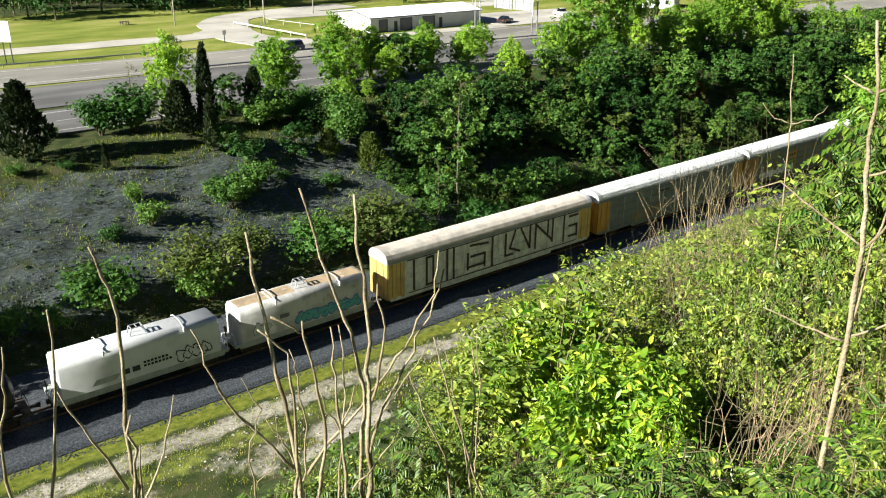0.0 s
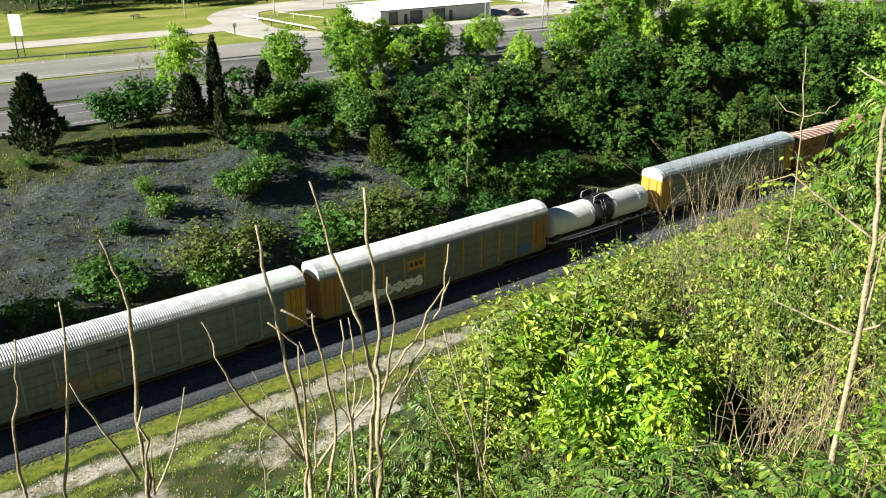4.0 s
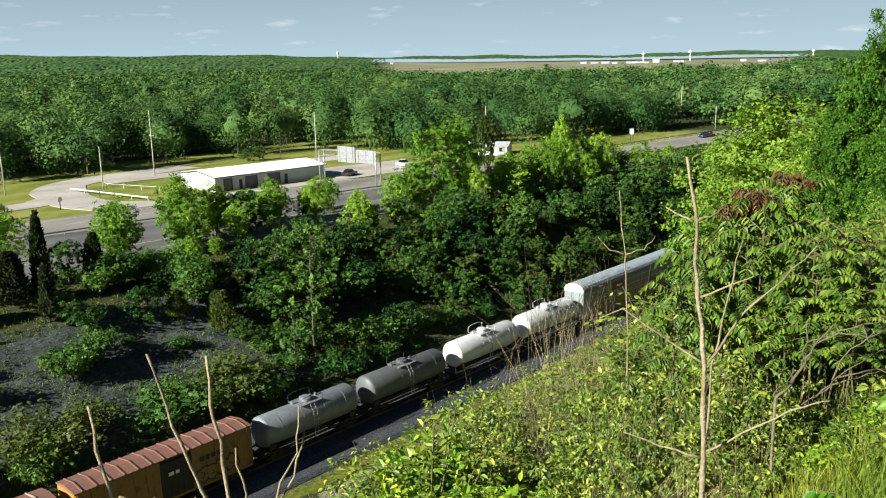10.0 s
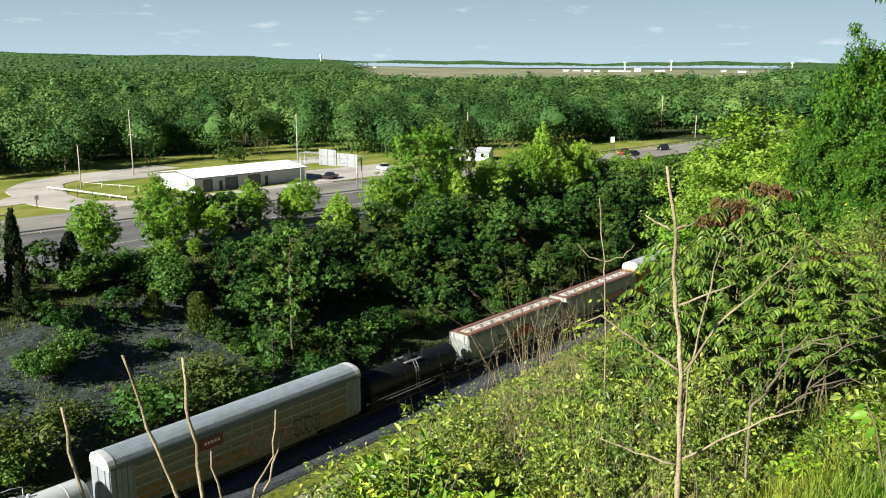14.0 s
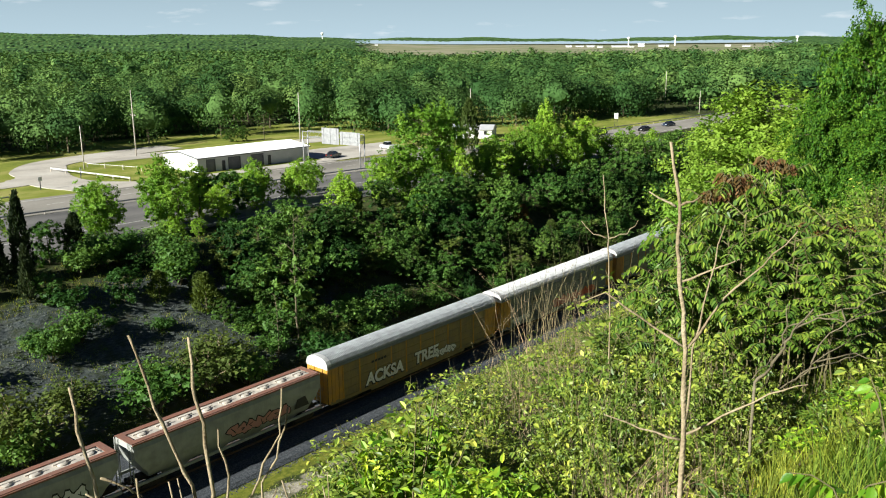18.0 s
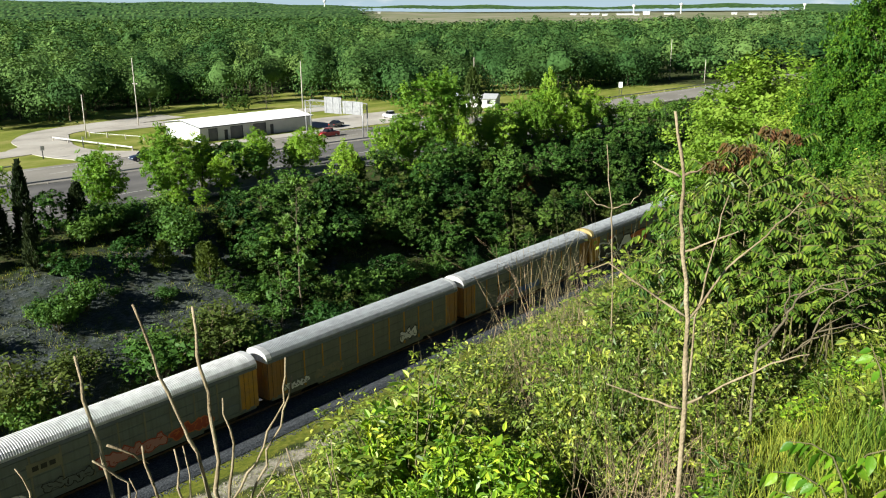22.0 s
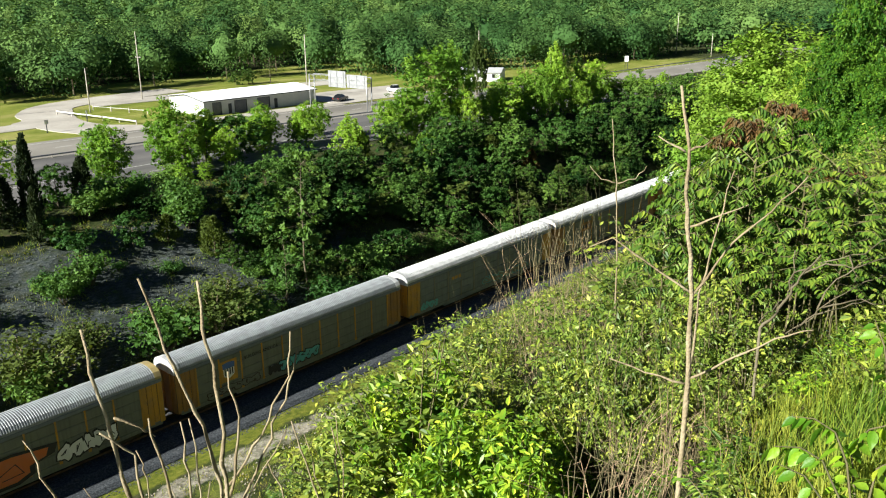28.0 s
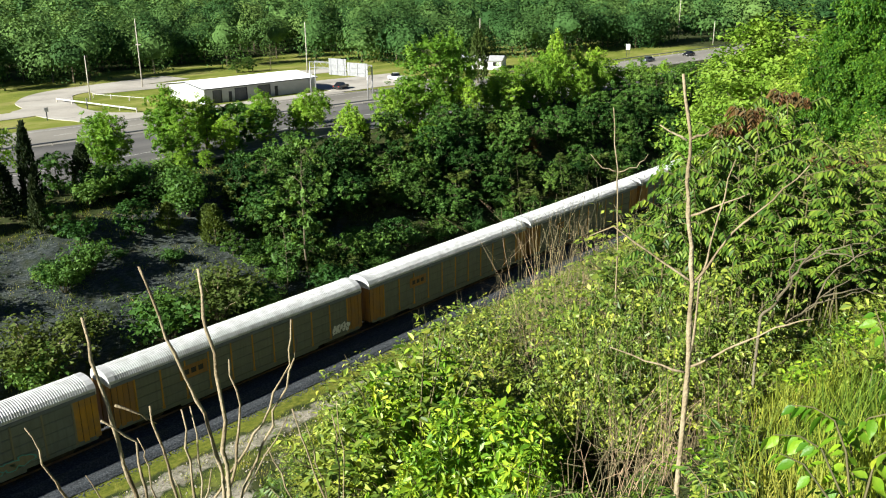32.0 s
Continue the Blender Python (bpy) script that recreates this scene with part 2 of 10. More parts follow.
def rust_paint(name, base, rust=0.45, streak=0.55, rough=0.5, grime=(0.20, 0.12, 0.07), scale=0.5, metal=0.0, dark=0.6, wear=0.62):
    """Weathered wagon paint: rust patches, streaks that run down, dust."""
    m = bpy.data.materials.new(name)
    m.use_nodes = True
    n, l = m.node_tree.nodes, m.node_tree.links
    sh = n["Principled BSDF"]
    tc = n.new("ShaderNodeTexCoord")
    info = n.new("ShaderNodeObjectInfo")
    shift = n.new("ShaderNodeVectorMath")
    shift.operation = "ADD"
    far = n.new("ShaderNodeVectorMath")
    far.operation = "SCALE"
    far.inputs[0].default_value = (37, 11, 5)
    l.new(info.outputs["Random"], far.inputs["Scale"])
    l.new(tc.outputs["Object"], shift.inputs[0]), l.new(far.outputs[0], shift.inputs[1])

    def noise_at(sc, stretch, detail=5):
        mp, t = n.new("ShaderNodeMapping"), n.new("ShaderNodeTexNoise")
        mp.inputs["Scale"].default_value = stretch
        t.inputs["Scale"].default_value, t.inputs["Detail"].default_value = sc, detail
        l.new(shift.outputs[0], mp.inputs["Vector"]), l.new(mp.outputs[0], t.inputs["Vector"])
        return t.outputs["Fac"]

    def step(fac, a, b, top=1.0):
        r = n.new("ShaderNodeMapRange")
        r.inputs["From Min"].default_value, r.inputs["From Max"].default_value = a, b
        r.inputs["To Max"].default_value = top
        l.new(fac, r.inputs["Value"])
        return r.outputs[0]

    def mix(a, b, fac):
        x = n.new("ShaderNodeMixRGB")
        l.new(fac, x.inputs[0])
        if isinstance(a, tuple):
            x.inputs[1].default_value = (*a, 1)
        else:
            l.new(a, x.inputs[1])
        x.inputs[2].default_value = (*b, 1)
        return x.outputs[0]

    worn = tuple(c * wear + min(0.04, 0.4 * max(base)) for c in base)
    col = mix(tuple(base), worn, step(noise_at(scale * 2.2, (1, 1, 1)), 0.4, 0.68))
    col = mix(col, tuple(c * dark for c in base), step(noise_at(1.6, (3.0, 3.0, 0.22)), 0.5, 0.72, streak))
    patch = noise_at(scale * 3.0, (1, 1, 0.8), 8)
    col = mix(col, grime, step(patch, 0.74 - 0.3 * rust, 0.80 - 0.22 * rust, min(1.0, rust * 1.9)))
    l.new(col, sh.inputs["Base Color"])
    sh.inputs["Roughness"].default_value, sh.inputs["Metallic"].default_value = rough, metal
    b = n.new("ShaderNodeBump")
    b.inputs["Strength"].default_value, b.inputs["Distance"].default_value = 0.12, 0.02
    l.new(patch, b.inputs["Height"]), l.new(b.outputs[0], sh.inputs["Normal"])
    return m


P = {}
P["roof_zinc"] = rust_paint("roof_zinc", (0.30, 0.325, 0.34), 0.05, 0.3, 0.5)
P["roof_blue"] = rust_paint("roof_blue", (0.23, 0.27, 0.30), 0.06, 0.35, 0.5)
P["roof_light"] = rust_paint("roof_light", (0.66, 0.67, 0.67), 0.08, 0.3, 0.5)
P["roof_tan"] = rust_paint("roof_tan", (0.58, 0.52, 0.45), 0.30, 0.4, 0.6, (0.34, 0.22, 0.14))
# Zinc, olive and cream sides also carry the near side's shade in their tone.
P["side_zinc_shaded"] = rust_paint("side_zinc_shaded", (0.17, 0.20, 0.195), 0.12, 0.6, 0.6)
P["side_olive_shaded"] = rust_paint("side_olive_shaded", (0.17, 0.185, 0.15), 0.12, 0.6, 0.6)
P["side_cream_shaded"] = rust_paint("side_cream_shaded", (0.25, 0.235, 0.165), 0.15, 0.6, 0.6)
P["side_chalk"] = rust_paint("side_chalk", (0.74, 0.74, 0.70), 0.30, 0.6, 0.7, (0.30, 0.24, 0.2))
P["rail_blue"] = rust_paint("rail_blue", (0.17, 0.20, 0.235), 0.1, 0.4, 0.6)
P["yellow"] = rust_paint("yellow", (0.56, 0.285, 0.03), 0.25, 0.5, 0.55)
P["yellow_pale"] = rust_paint("yellow_pale", (0.66, 0.45, 0.13), 0.22, 0.4, 0.6, (0.30, 0.20, 0.10))
P["coil_tan"] = rust_paint("coil_tan", (0.50, 0.37, 0.22), 0.45, 0.3, 0.75, (0.62, 0.55, 0.44))
P["cap_yellow"] = rust_paint("cap_yellow", (0.52, 0.40, 0.15), 0.15, 0.3, 0.6)
P["side_mustard"] = rust_paint("side_mustard", (0.27, 0.20, 0.075), 0.2, 0.5, 0.6)
P["ochre"] = rust_paint("ochre", (0.36, 0.175, 0.035), 0.35, 0.6, 0.6)
P["rust_side"] = rust_paint("rust_side", (0.36, 0.19, 0.05), 0.55, 0.7, 0.7, (0.17, 0.085, 0.045))
P["rust_roof"] = rust_paint("rust_roof", (0.27, 0.125, 0.085), 0.35, 0.4, 0.7, (0.40, 0.27, 0.20))
P["pale_seam"] = rust_paint("pale_seam", (0.52, 0.40, 0.33), 0.3, 0.3, 0.7)
P["tank_white"] = rust_paint("tank_white", (0.78, 0.79, 0.78), 0.04, 0.2, 0.35, (0.5, 0.45, 0.38), dark=0.85, wear=0.86)
P["tank_grey"] = rust_paint("tank_grey", (0.25, 0.275, 0.295), 0.12, 0.5, 0.45)
P["tank_dark"] = rust_paint("tank_dark", (0.13, 0.145, 0.145), 0.2, 0.5, 0.5)
P["tank_black"] = rust_paint("tank_black", (0.010, 0.010, 0.011), 0.06, 0.4, 0.5, (0.05, 0.045, 0.04), wear=0.5)
P["coil_white"] = rust_paint("coil_white", (0.68, 0.69, 0.69), 0.05, 0.25, 0.5, (0.45, 0.38, 0.3), dark=0.82, wear=0.82)
P["coil_rusty"] = rust_paint("coil_rusty", (0.60, 0.59, 0.56), 0.40, 0.45, 0.6, (0.42, 0.28, 0.16), dark=0.75)
P["hopper_grey"] = rust_paint("hopper_grey", (0.40, 0.42, 0.39), 0.12, 0.5, 0.55, dark=0.7)
P["hatch_cream"] = rust_paint("hatch_cream", (0.66, 0.60, 0.52), 0.35, 0.3, 0.6, (0.36, 0.22, 0.15))
P["box_door"] = rust_paint("box_door", (0.025, 0.025, 0.028), 0.3, 0.5, 0.6, (0.09, 0.06, 0.045))
for nm, c in {"spray_black": (0.02, 0.02, 0.022), "spray_brown": (0.045, 0.025, 0.02), "spray_white": (0.84, 0.84, 0.82), "spray_teal": (0.10, 0.42, 0.42),
              "spray_red": (0.42, 0.06, 0.03), "spray_orange": (0.62, 0.16, 0.04), "spray_blue": (0.06, 0.14, 0.42), "spray_pink": (0.55, 0.25, 0.22), "maroon": (0.22, 0.03, 0.03)}.items():
    P[nm] = rust_paint(nm, c, 0.06, 0.2, 0.6, dark=0.8, wear=0.85)


# ---------------------------------------------------------------- building tools
def mesh_of(name, verts, faces, mat=None, smooth=False):
    me = bpy.data.meshes.new(name)
    me.from_pydata([tuple(v) for v in verts], [], [tuple(f) for f in faces])
    if mat:
        me.materials.append(mat)
    if smooth:
        me.polygons.foreach_set("use_smooth", [True] * len(me.polygons))
    me.update()
    return me


def quads_mesh(name, q, mat, k=4):
    """One mesh of many separate faces; q: array (n, k, 3)."""
    n = len(q)
    me = bpy.data.meshes.new(name)
    me.vertices.add(n * k), me.loops.add(n * k), me.polygons.add(n)
    me.vertices.foreach_set("co", np.asarray(q, dtype=np.float32).ravel())
    me.loops.foreach_set("vertex_index", np.arange(n * k, dtype=np.int32))
    me.polygons.foreach_set("loop_start", np.arange(0, n * k, k, dtype=np.int32))
    me.polygons.foreach_set("loop_total", np.full(n, k, dtype=np.int32))
    me.update(calc_edges=True)
    me.materials.append(mat)
    return me


class Shape:
    """Collects boxes, prisms and tubes into one mesh."""

    def __init__(self):
        self.v, self.f = [], []

    def add(self, verts, faces):
        o = len(self.v)
        self.v += [tuple(p) for p in verts]
        self.f += [tuple(i + o for i in f) for f in faces]
        return self

    def box(self, x0, x1, y0, y1, z0, z1, cut=0.0):
        if cut <= 0:
            v = [(x, y, z) for x in (x0, x1) for y in (y0, y1) for z in (z0, z1)]
            return self.add(v, [(0, 1, 3, 2), (4, 6, 7, 5), (0, 4, 5, 1), (2, 3, 7, 6), (0, 2, 6, 4), (1, 5, 7, 3)])
        c = cut
        ring = [(x0 + c, y0), (x1 - c, y0), (x1, y0 + c), (x1, y1 - c), (x1 - c, y1), (x0 + c, y1), (x0, y1 - c), (x0, y0 + c)]
        ins = [(x0 + c, y0 + c), (x1 - c, y0 + c), (x1 - c, y0 + c), (x1 - c, y1 - c), (x1 - c, y1 - c), (x0 + c, y1 - c), (x0 + c, y1 - c), (x0 + c, y0 + c)]
        v = [(*p, z0) for p in ring] + [(*p, z1 - c) for p in ring] + [(*p, z1) for p in (ins[0], ins[2], ins[4], ins[6])]
        f = [(i, (i + 1) % 8, 8 + (i + 1) % 8, 8 + i) for i in range(8)] + [tuple(range(7, -1, -1)), (16, 17, 18, 19)]
        f += [(8, 9, 17, 16), (9, 10, 17), (10, 11, 18, 17), (11, 12, 18), (12, 13, 19, 18), (13, 14, 19), (14, 15, 16, 19), (15, 8, 16)]
        return self.add(v, f)

    def sweep(self, path, radii, sides=6, cap=True):
        path = [Vector(p) for p in path]
        rings = []
        for i, p in enumerate(path):
            d = (path[min(i + 1, len(path) - 1)] - path[max(i - 1, 0)]).normalized()
            a = d.orthogonal().normalized() if not rings else (last - d * last.dot(d)).normalized()
            last = a
            b = d.cross(a)
            r = radii[i] if isinstance(radii, (list, tuple)) else radii
            rings.append([p + (a * math.cos(t) + b * math.sin(t)) * r for t in (2 * math.pi * k / sides for k in range(sides))])
        v = [q for ring in rings for q in ring]
        f = [(i * sides + k, i * sides + (k + 1) % sides, (i + 1) * sides + (k + 1) % sides, (i + 1) * sides + k) for i in range(len(path) - 1) for k in range(sides)]
        if cap:
            f += [tuple(range(sides - 1, -1, -1)), tuple((len(path) - 1) * sides + k for k in range(sides))]
        return self.add(v, f)

    def prism(self, outline, axis, a, b):
        """An outline in the two other axes, drawn out along axis from a to b."""
        n = len(outline)
        put = {"x": lambda p, t: (t, p[0], p[1]), "y": lambda p, t: (p[0], t, p[1]), "z": lambda p, t: (p[0], p[1], t)}[axis]
        v = [put(p, a) for p in outline] + [put(p, b) for p in outline]
        return self.add(v, [(i, (i + 1) % n, n + (i + 1) % n, n + i) for i in range(n)] + [tuple(range(n - 1, -1, -1)), tuple(range(n, 2 * n))])

    def mesh(self, name, mat, smooth=False):
        return mesh_of(name, self.v, self.f, mat, smooth)


def part(name, me, parent, label="", at=None):
    ob = new(name, me)
    ob.parent = parent
    if at is not None:
        ob.matrix_basis = at
    if label:
        ob["label"] = label
    return ob


def thing(name, label, category, group="", at=None, me=None, kind=""):
    ob = tagged(new(name, me), label, category, group, kind)
    if at is not None:
        ob.matrix_basis = at
    return ob


def structure(name, me, label):
    return tagged(new(name, me), label, name.rstrip("_0123456789"), kind="structure")


RND = np.random.RandomState(7)


def cards(points, size, rnd, up=0.5, stretch=1.5, jitter=0.35, out=None, far=False):
    """Small leaf faces round the points: array (n, 4, 3); three-cornered, (n, 3, 3), for far ones."""
    n = len(points)
    nor = rnd.normal(size=(n, 3))
    nor[:, 2] = np.abs(nor[:, 2]) + up
    if out is not None:
        nor = 0.8 * nor + out
    nor /= np.linalg.norm(nor, axis=1)[:, None]
    t = np.cross(nor, rnd.normal(size=(n, 3)))
    t /= np.linalg.norm(t, axis=1)[:, None] + 1e-9
    b = np.cross(nor, t)
    s = size * (1 + jitter * rnd.normal(size=(n, 1)).clip(-1.6, 1.8))
    p = np.asarray(points)
    if far:
        return np.stack([p - t * s * stretch * 0.5, p + t * s * stretch * 0.32 - b * s * 0.6, p + t * s * stretch * 0.32 + b * s * 0.6], 1)
    tip = p + t * s * stretch * 0.5 - nor * s * 0.18
    tail = p - t * s * stretch * 0.5 - nor * s * 0.1
    return np.stack([tail, p - b * s * 0.42 + t * s * 0.1, tip, p + b * s * 0.42 + t * s * 0.1], 1)


# ---------------------------------------------------------------- the land: a railway cutting under a hill, a highway on the far bank, woods
TRACK_Y, PLAIN = 61.0, 10.0
PROFILE_Y = [-4000, -60, -3, 0.5, 2.0, 38.5, 41.5, 46, 53.8, 56.6, 58.2, 63.8, 65.4, 70.0, 73.0, 84.0, 91.5, 94.5, 98.0, 104.0, 250.0, 900.0, 1600.0, 4900.0]
PROFILE_Z = [33, 35.5, 34.5, 34.25, 32.9, 2.4, 0.9, 0.45, -0.55, -0.9, -0.9, -0.9, -0.9, -0.55, 0.4, 5.4, 8.6, 9.6, 9.9, 10.0, 10.0, 6.0, 4.0, 4.0]


def wave(x, y, k, seed=0.0):
    return (np.sin(x * k + 1.3 * seed) * np.cos(y * k * 1.13 + seed) + 0.5 * np.sin(x * k * 2.3 + y * k * 1.7 + 2 * seed) + 0.3 * np.cos(x * k * 4.1 - y * k * 3.7 + seed)) / 1.8


def land(x, y):
    x, y = np.asarray(x, float), np.asarray(y, float)
    z = np.interp(y, PROFILE_Y, PROFILE_Z)
    hill = np.interp(y, [2, 6, 34, 40], [0, 1, 1, 0])
    z = z + hill * (0.55 * wave(x, y, 0.35, 1) + 0.25 * wave(x, y, 0.9, 2))
    z = z + 0.16 * np.clip(x - 3, 0, 14) * np.interp(y, [2, 8, 30, 38], [0, 1, 0.8, 0])
    cut = np.interp(y, [71, 75, 90, 95], [0, 1, 1, 0])
    z = z + cut * (0.30 * wave(x, y, 0.30, 3) + 0.25 * np.floor(2.5 * wave(x * 0.25, y * 1.9, 0.9, 4)) / 2.5)
    z = z - np.interp(y, [88, 93, 100, 108], [0, 1, 1, 0]) * np.interp(x, [-40, -10, 12, 26, 40], [0, 0.6, 0.8, 0.4, 0]) * 0.8
    bench = np.interp(y, [41, 44, 52, 54], [0, 1, 1, 0])
    z = z + bench * (0.16 * wave(x, y, 0.55, 5) + 0.08 * wave(x, y, 1.9, 6))
    away = np.hypot(x, y)
    side = np.degrees(np.arctan2(x, y))
    ridge = np.interp(side, [-180, -60, 0, 22, 34, 42, 50, 60, 180], [40, 60, 66, 62, 46, 30, 17, 12, 10])
    z = z + np.where(y > 200, np.interp(away, [2300, 3600, 4200, 4900], [0, 1, 1, 0.9]) * ridge, 0)
    return z


def axis(*runs):
    out = []
    for a, b, step in runs:
        out += list(np.arange(a, b, step))
    return np.array(out + [runs[-1][1]])


gx = axis((-4500, -900, 300), (-900, -120, 60), (-120, -8, 6), (-8, 130, 0.7), (130, 260, 3), (260, 700, 18), (700, 4900, 120))
gy = axis((-900, -60, 120), (-60, -4, 8), (-4, 58, 0.7), (58, 64, 3), (64, 98, 0.6), (98, 130, 4), (130, 260, 10), (260, 900, 40), (900, 4900, 120))
GX, GY = np.meshgrid(gx, gy)
GZ = land(GX, GY)
nx, ny = len(gx), len(gy)
idx = np.arange(nx * ny).reshape(ny, nx)
quads = np.stack([idx[:-1, :-1], idx[:-1, 1:], idx[1:, 1:], idx[1:, :-1]], -1).reshape(-1, 4)
ground_me = bpy.data.meshes.new("ground")
ground_me.vertices.add(nx * ny), ground_me.loops.add(len(quads) * 4), ground_me.polygons.add(len(quads))
ground_me.vertices.foreach_set("co", np.stack([GX, GY, GZ], -1).astype(np.float32).ravel())
ground_me.loops.foreach_set("vertex_index", quads.astype(np.int32).ravel())
ground_me.polygons.foreach_set("loop_start", np.arange(0, len(quads) * 4, 4, dtype=np.int32))
ground_me.polygons.foreach_set("loop_total", np.full(len(quads), 4, dtype=np.int32))
ground_me.polygons.foreach_set("use_smooth", [True] * len(quads))
ground_me.update(calc_edges=True)


def ramp01(v, a, b):
    return np.clip((v - a) / (b - a), 0, 1)


ROUGH = wave(GX, GY, 0.8, 7) + 0.6 * wave(GX, GY, 2.7, 8)
# Shale begins above the foot, so dark scrub gives its shade there.
shale_zone = 0.60 * ramp01(GY + 1.2 * ROUGH, 71, 74.5) * (1 - ramp01(GY + 1.6 * ROUGH, 91, 94)) * (1 - 0.75 * ramp01(GX + 4 * ROUGH, 62, 84))
mown_zone = ramp01(GY, 118, 122) * (1 - ramp01(GY, 215, 230)) * (1 - ramp01(GX, 260, 300))
tan_zone = ramp01(np.hypot(GX, GY), 1050, 1150) * ramp01(np.degrees(np.arctan2(GX, GY)), 43, 45) * (1 - ramp01(np.degrees(np.arctan2(GX, GY)), 70, 72))
rock_zone = np.maximum(0.68 * ramp01(GY + 1.2 * ROUGH, 40.2, 42.2) * (1 - ramp01(GY + 0.9 * ROUGH, 46.5, 48.5)) * ramp01(wave(GX, GY, 0.33, 9) + 0.4 * ROUGH, -0.7, 0.3), 0.62 * ramp01(GY + 0.5 * ROUGH, 49.4, 50.6) * (1 - ramp01(GY + 0.5 * ROUGH, 52.5, 53.4)))
verge_zone = 0.5 * ramp01(GY + 0.9 * ROUGH, 46, 48) * (1 - ramp01(GY + 0.5 * ROUGH, 49.6, 50.8))
moss_zone = ramp01(GY + 0.35 * ROUGH, 53.1, 53.7) * (1 - ramp01(GY + 0.2 * ROUGH, 55.5, 56.0))
zone = ground_me.attributes.new("zone", "FLOAT_COLOR", "POINT")
zone.data.foreach_set("color", np.stack([shale_zone, np.maximum(mown_zone, verge_zone), rock_zone, moss_zone], -1).astype(np.float32).ravel())
zone2 = ground_me.attributes.new("field", "FLOAT", "POINT")
zone2.data.foreach_set("value", tan_zone.astype(np.float32).ravel())


def ground_material():
    m = bpy.data.materials.new("earth_grass_shale")
    m.use_nodes = True
    n, l = m.node_tree.nodes, m.node_tree.links
    sh = n["Principled BSDF"]
    tc = n.new("ShaderNodeTexCoord")

    def tex(scale, detail=6, stretch=(1, 1, 1)):
        t, mp = n.new("ShaderNodeTexNoise"), n.new("ShaderNodeMapping")
        mp.inputs["Scale"].default_value = stretch
        t.inputs["Scale"].default_value, t.inputs["Detail"].default_value, t.inputs["Roughness"].default_value = scale, detail, 0.65
        l.new(tc.outputs["Object"], mp.inputs["Vector"]), l.new(mp.outputs[0], t.inputs["Vector"])
        return t.outputs["Fac"]

    def tones(fac, *cs):
        r = n.new("ShaderNodeValToRGB")
        e = r.color_ramp.elements
        while len(e) < len(cs):
            e.new(0.5)
        for i, c in enumerate(cs):
            e[i].position, e[i].color = 0.33 + 0.34 * i / (len(cs) - 1), (*c, 1)
        l.new(fac, r.inputs["Fac"])
        return r.outputs["Color"]

    def over(a, b, fac, ragged):
        s, k = n.new("ShaderNodeMath"), n.new("ShaderNodeMapRange")
        s.operation = "ADD"
        l.new(fac, s.inputs[0]), l.new(ragged, s.inputs[1])
        k.inputs["From Min"].default_value, k.inputs["From Max"].default_value = 0.86, 1.16
        l.new(s.outputs[0], k.inputs["Value"])
        x = n.new("ShaderNodeMixRGB")
        l.new(k.outputs[0], x.inputs[0]), l.new(a, x.inputs[1]), l.new(b, x.inputs[2])
        return x.outputs[0]

    at, sp = n.new("ShaderNodeAttribute"), n.new("ShaderNodeSeparateColor")
    at.attribute_name = "zone"
    l.new(at.outputs["Color"], sp.inputs[0])
    fl = n.new("ShaderNodeAttribute")
    fl.attribute_name = "field"
    edge = tex(0.9)
    # Dark scrub also stands in for deep shade between plants and at the foot.
    scrub = tones(tex(0.7, 8), (0.022, 0.035, 0.011), (0.04, 0.058, 0.016), (0.065, 0.075, 0.025), (0.09, 0.08, 0.042))
    # Shale tones lowered for the shade that falls on the slope.
    shale = tones(tex(3.2, 11, (0.5, 1.5, 1)), (0.030, 0.041, 0.041), (0.062, 0.078, 0.077), (0.10, 0.116, 0.114), (0.168, 0.184, 0.176))
    mown = tones(tex(0.11, 6, (0.5, 1.3, 1)), (0.13, 0.175, 0.026), (0.23, 0.265, 0.045), (0.36, 0.34, 0.11))
    rock = tones(tex(2.6, 9), (0.17, 0.15, 0.115), (0.35, 0.315, 0.25), (0.48, 0.44, 0.37), (0.13, 0.17, 0.05))
    moss = tones(tex(1.6, 8), (0.07, 0.095, 0.016), (0.15, 0.175, 0.022), (0.24, 0.24, 0.045))
    tan = tones(tex(0.006, 4), (0.17, 0.22, 0.09), (0.27, 0.27, 0.16), (0.36, 0.33, 0.24))
    col = over(scrub, shale, sp.outputs[0], edge)
    col = over(col, mown, sp.outputs[1], edge)
    col = over(col, rock, sp.outputs[2], edge)
    col = over(col, moss, at.outputs["Alpha"], edge)
    col = over(col, tan, fl.outputs["Fac"], edge)
    l.new(col, sh.inputs["Base Color"])
    sh.inputs["Roughness"].default_value = 0.95
    sh.inputs["Specular IOR Level"].default_value = 0.15
    b = n.new("ShaderNodeBump")
    b.inputs["Strength"].default_value, b.inputs["Distance"].default_value = 0.6, 0.14
    l.new(tex(6.0, 11), b.inputs["Height"]), l.new(b.outputs[0], sh.inputs["Normal"])
    return m


M["ground"] = ground_material()
ground_me.materials.append(M["ground"])
structure("ground", ground_me, "grassy hill, grey shale cutting and green plain that reach the horizon")


# ---------------------------------------------------------------- railway track
bed = Shape()
bed.prism([(57.0, -0.72), (58.5, -0.2), (63.5, -0.2), (65.0, -0.72)], "x", -620, 760)
structure("track_bed", bed.mesh("track_bed", M["ballast"]), "dark grey crushed stone ballast bed under the rails")
apron = Shape()
apron.prism([(55.9, -0.75), (56.3, -0.52), (57.6, -0.50), (57.6, -0.75)], "x", -620, 760)
apron.prism([(64.4, -0.75), (64.4, -0.50), (69.0, -0.46), (69.6, -0.75)], "x", -620, 760)
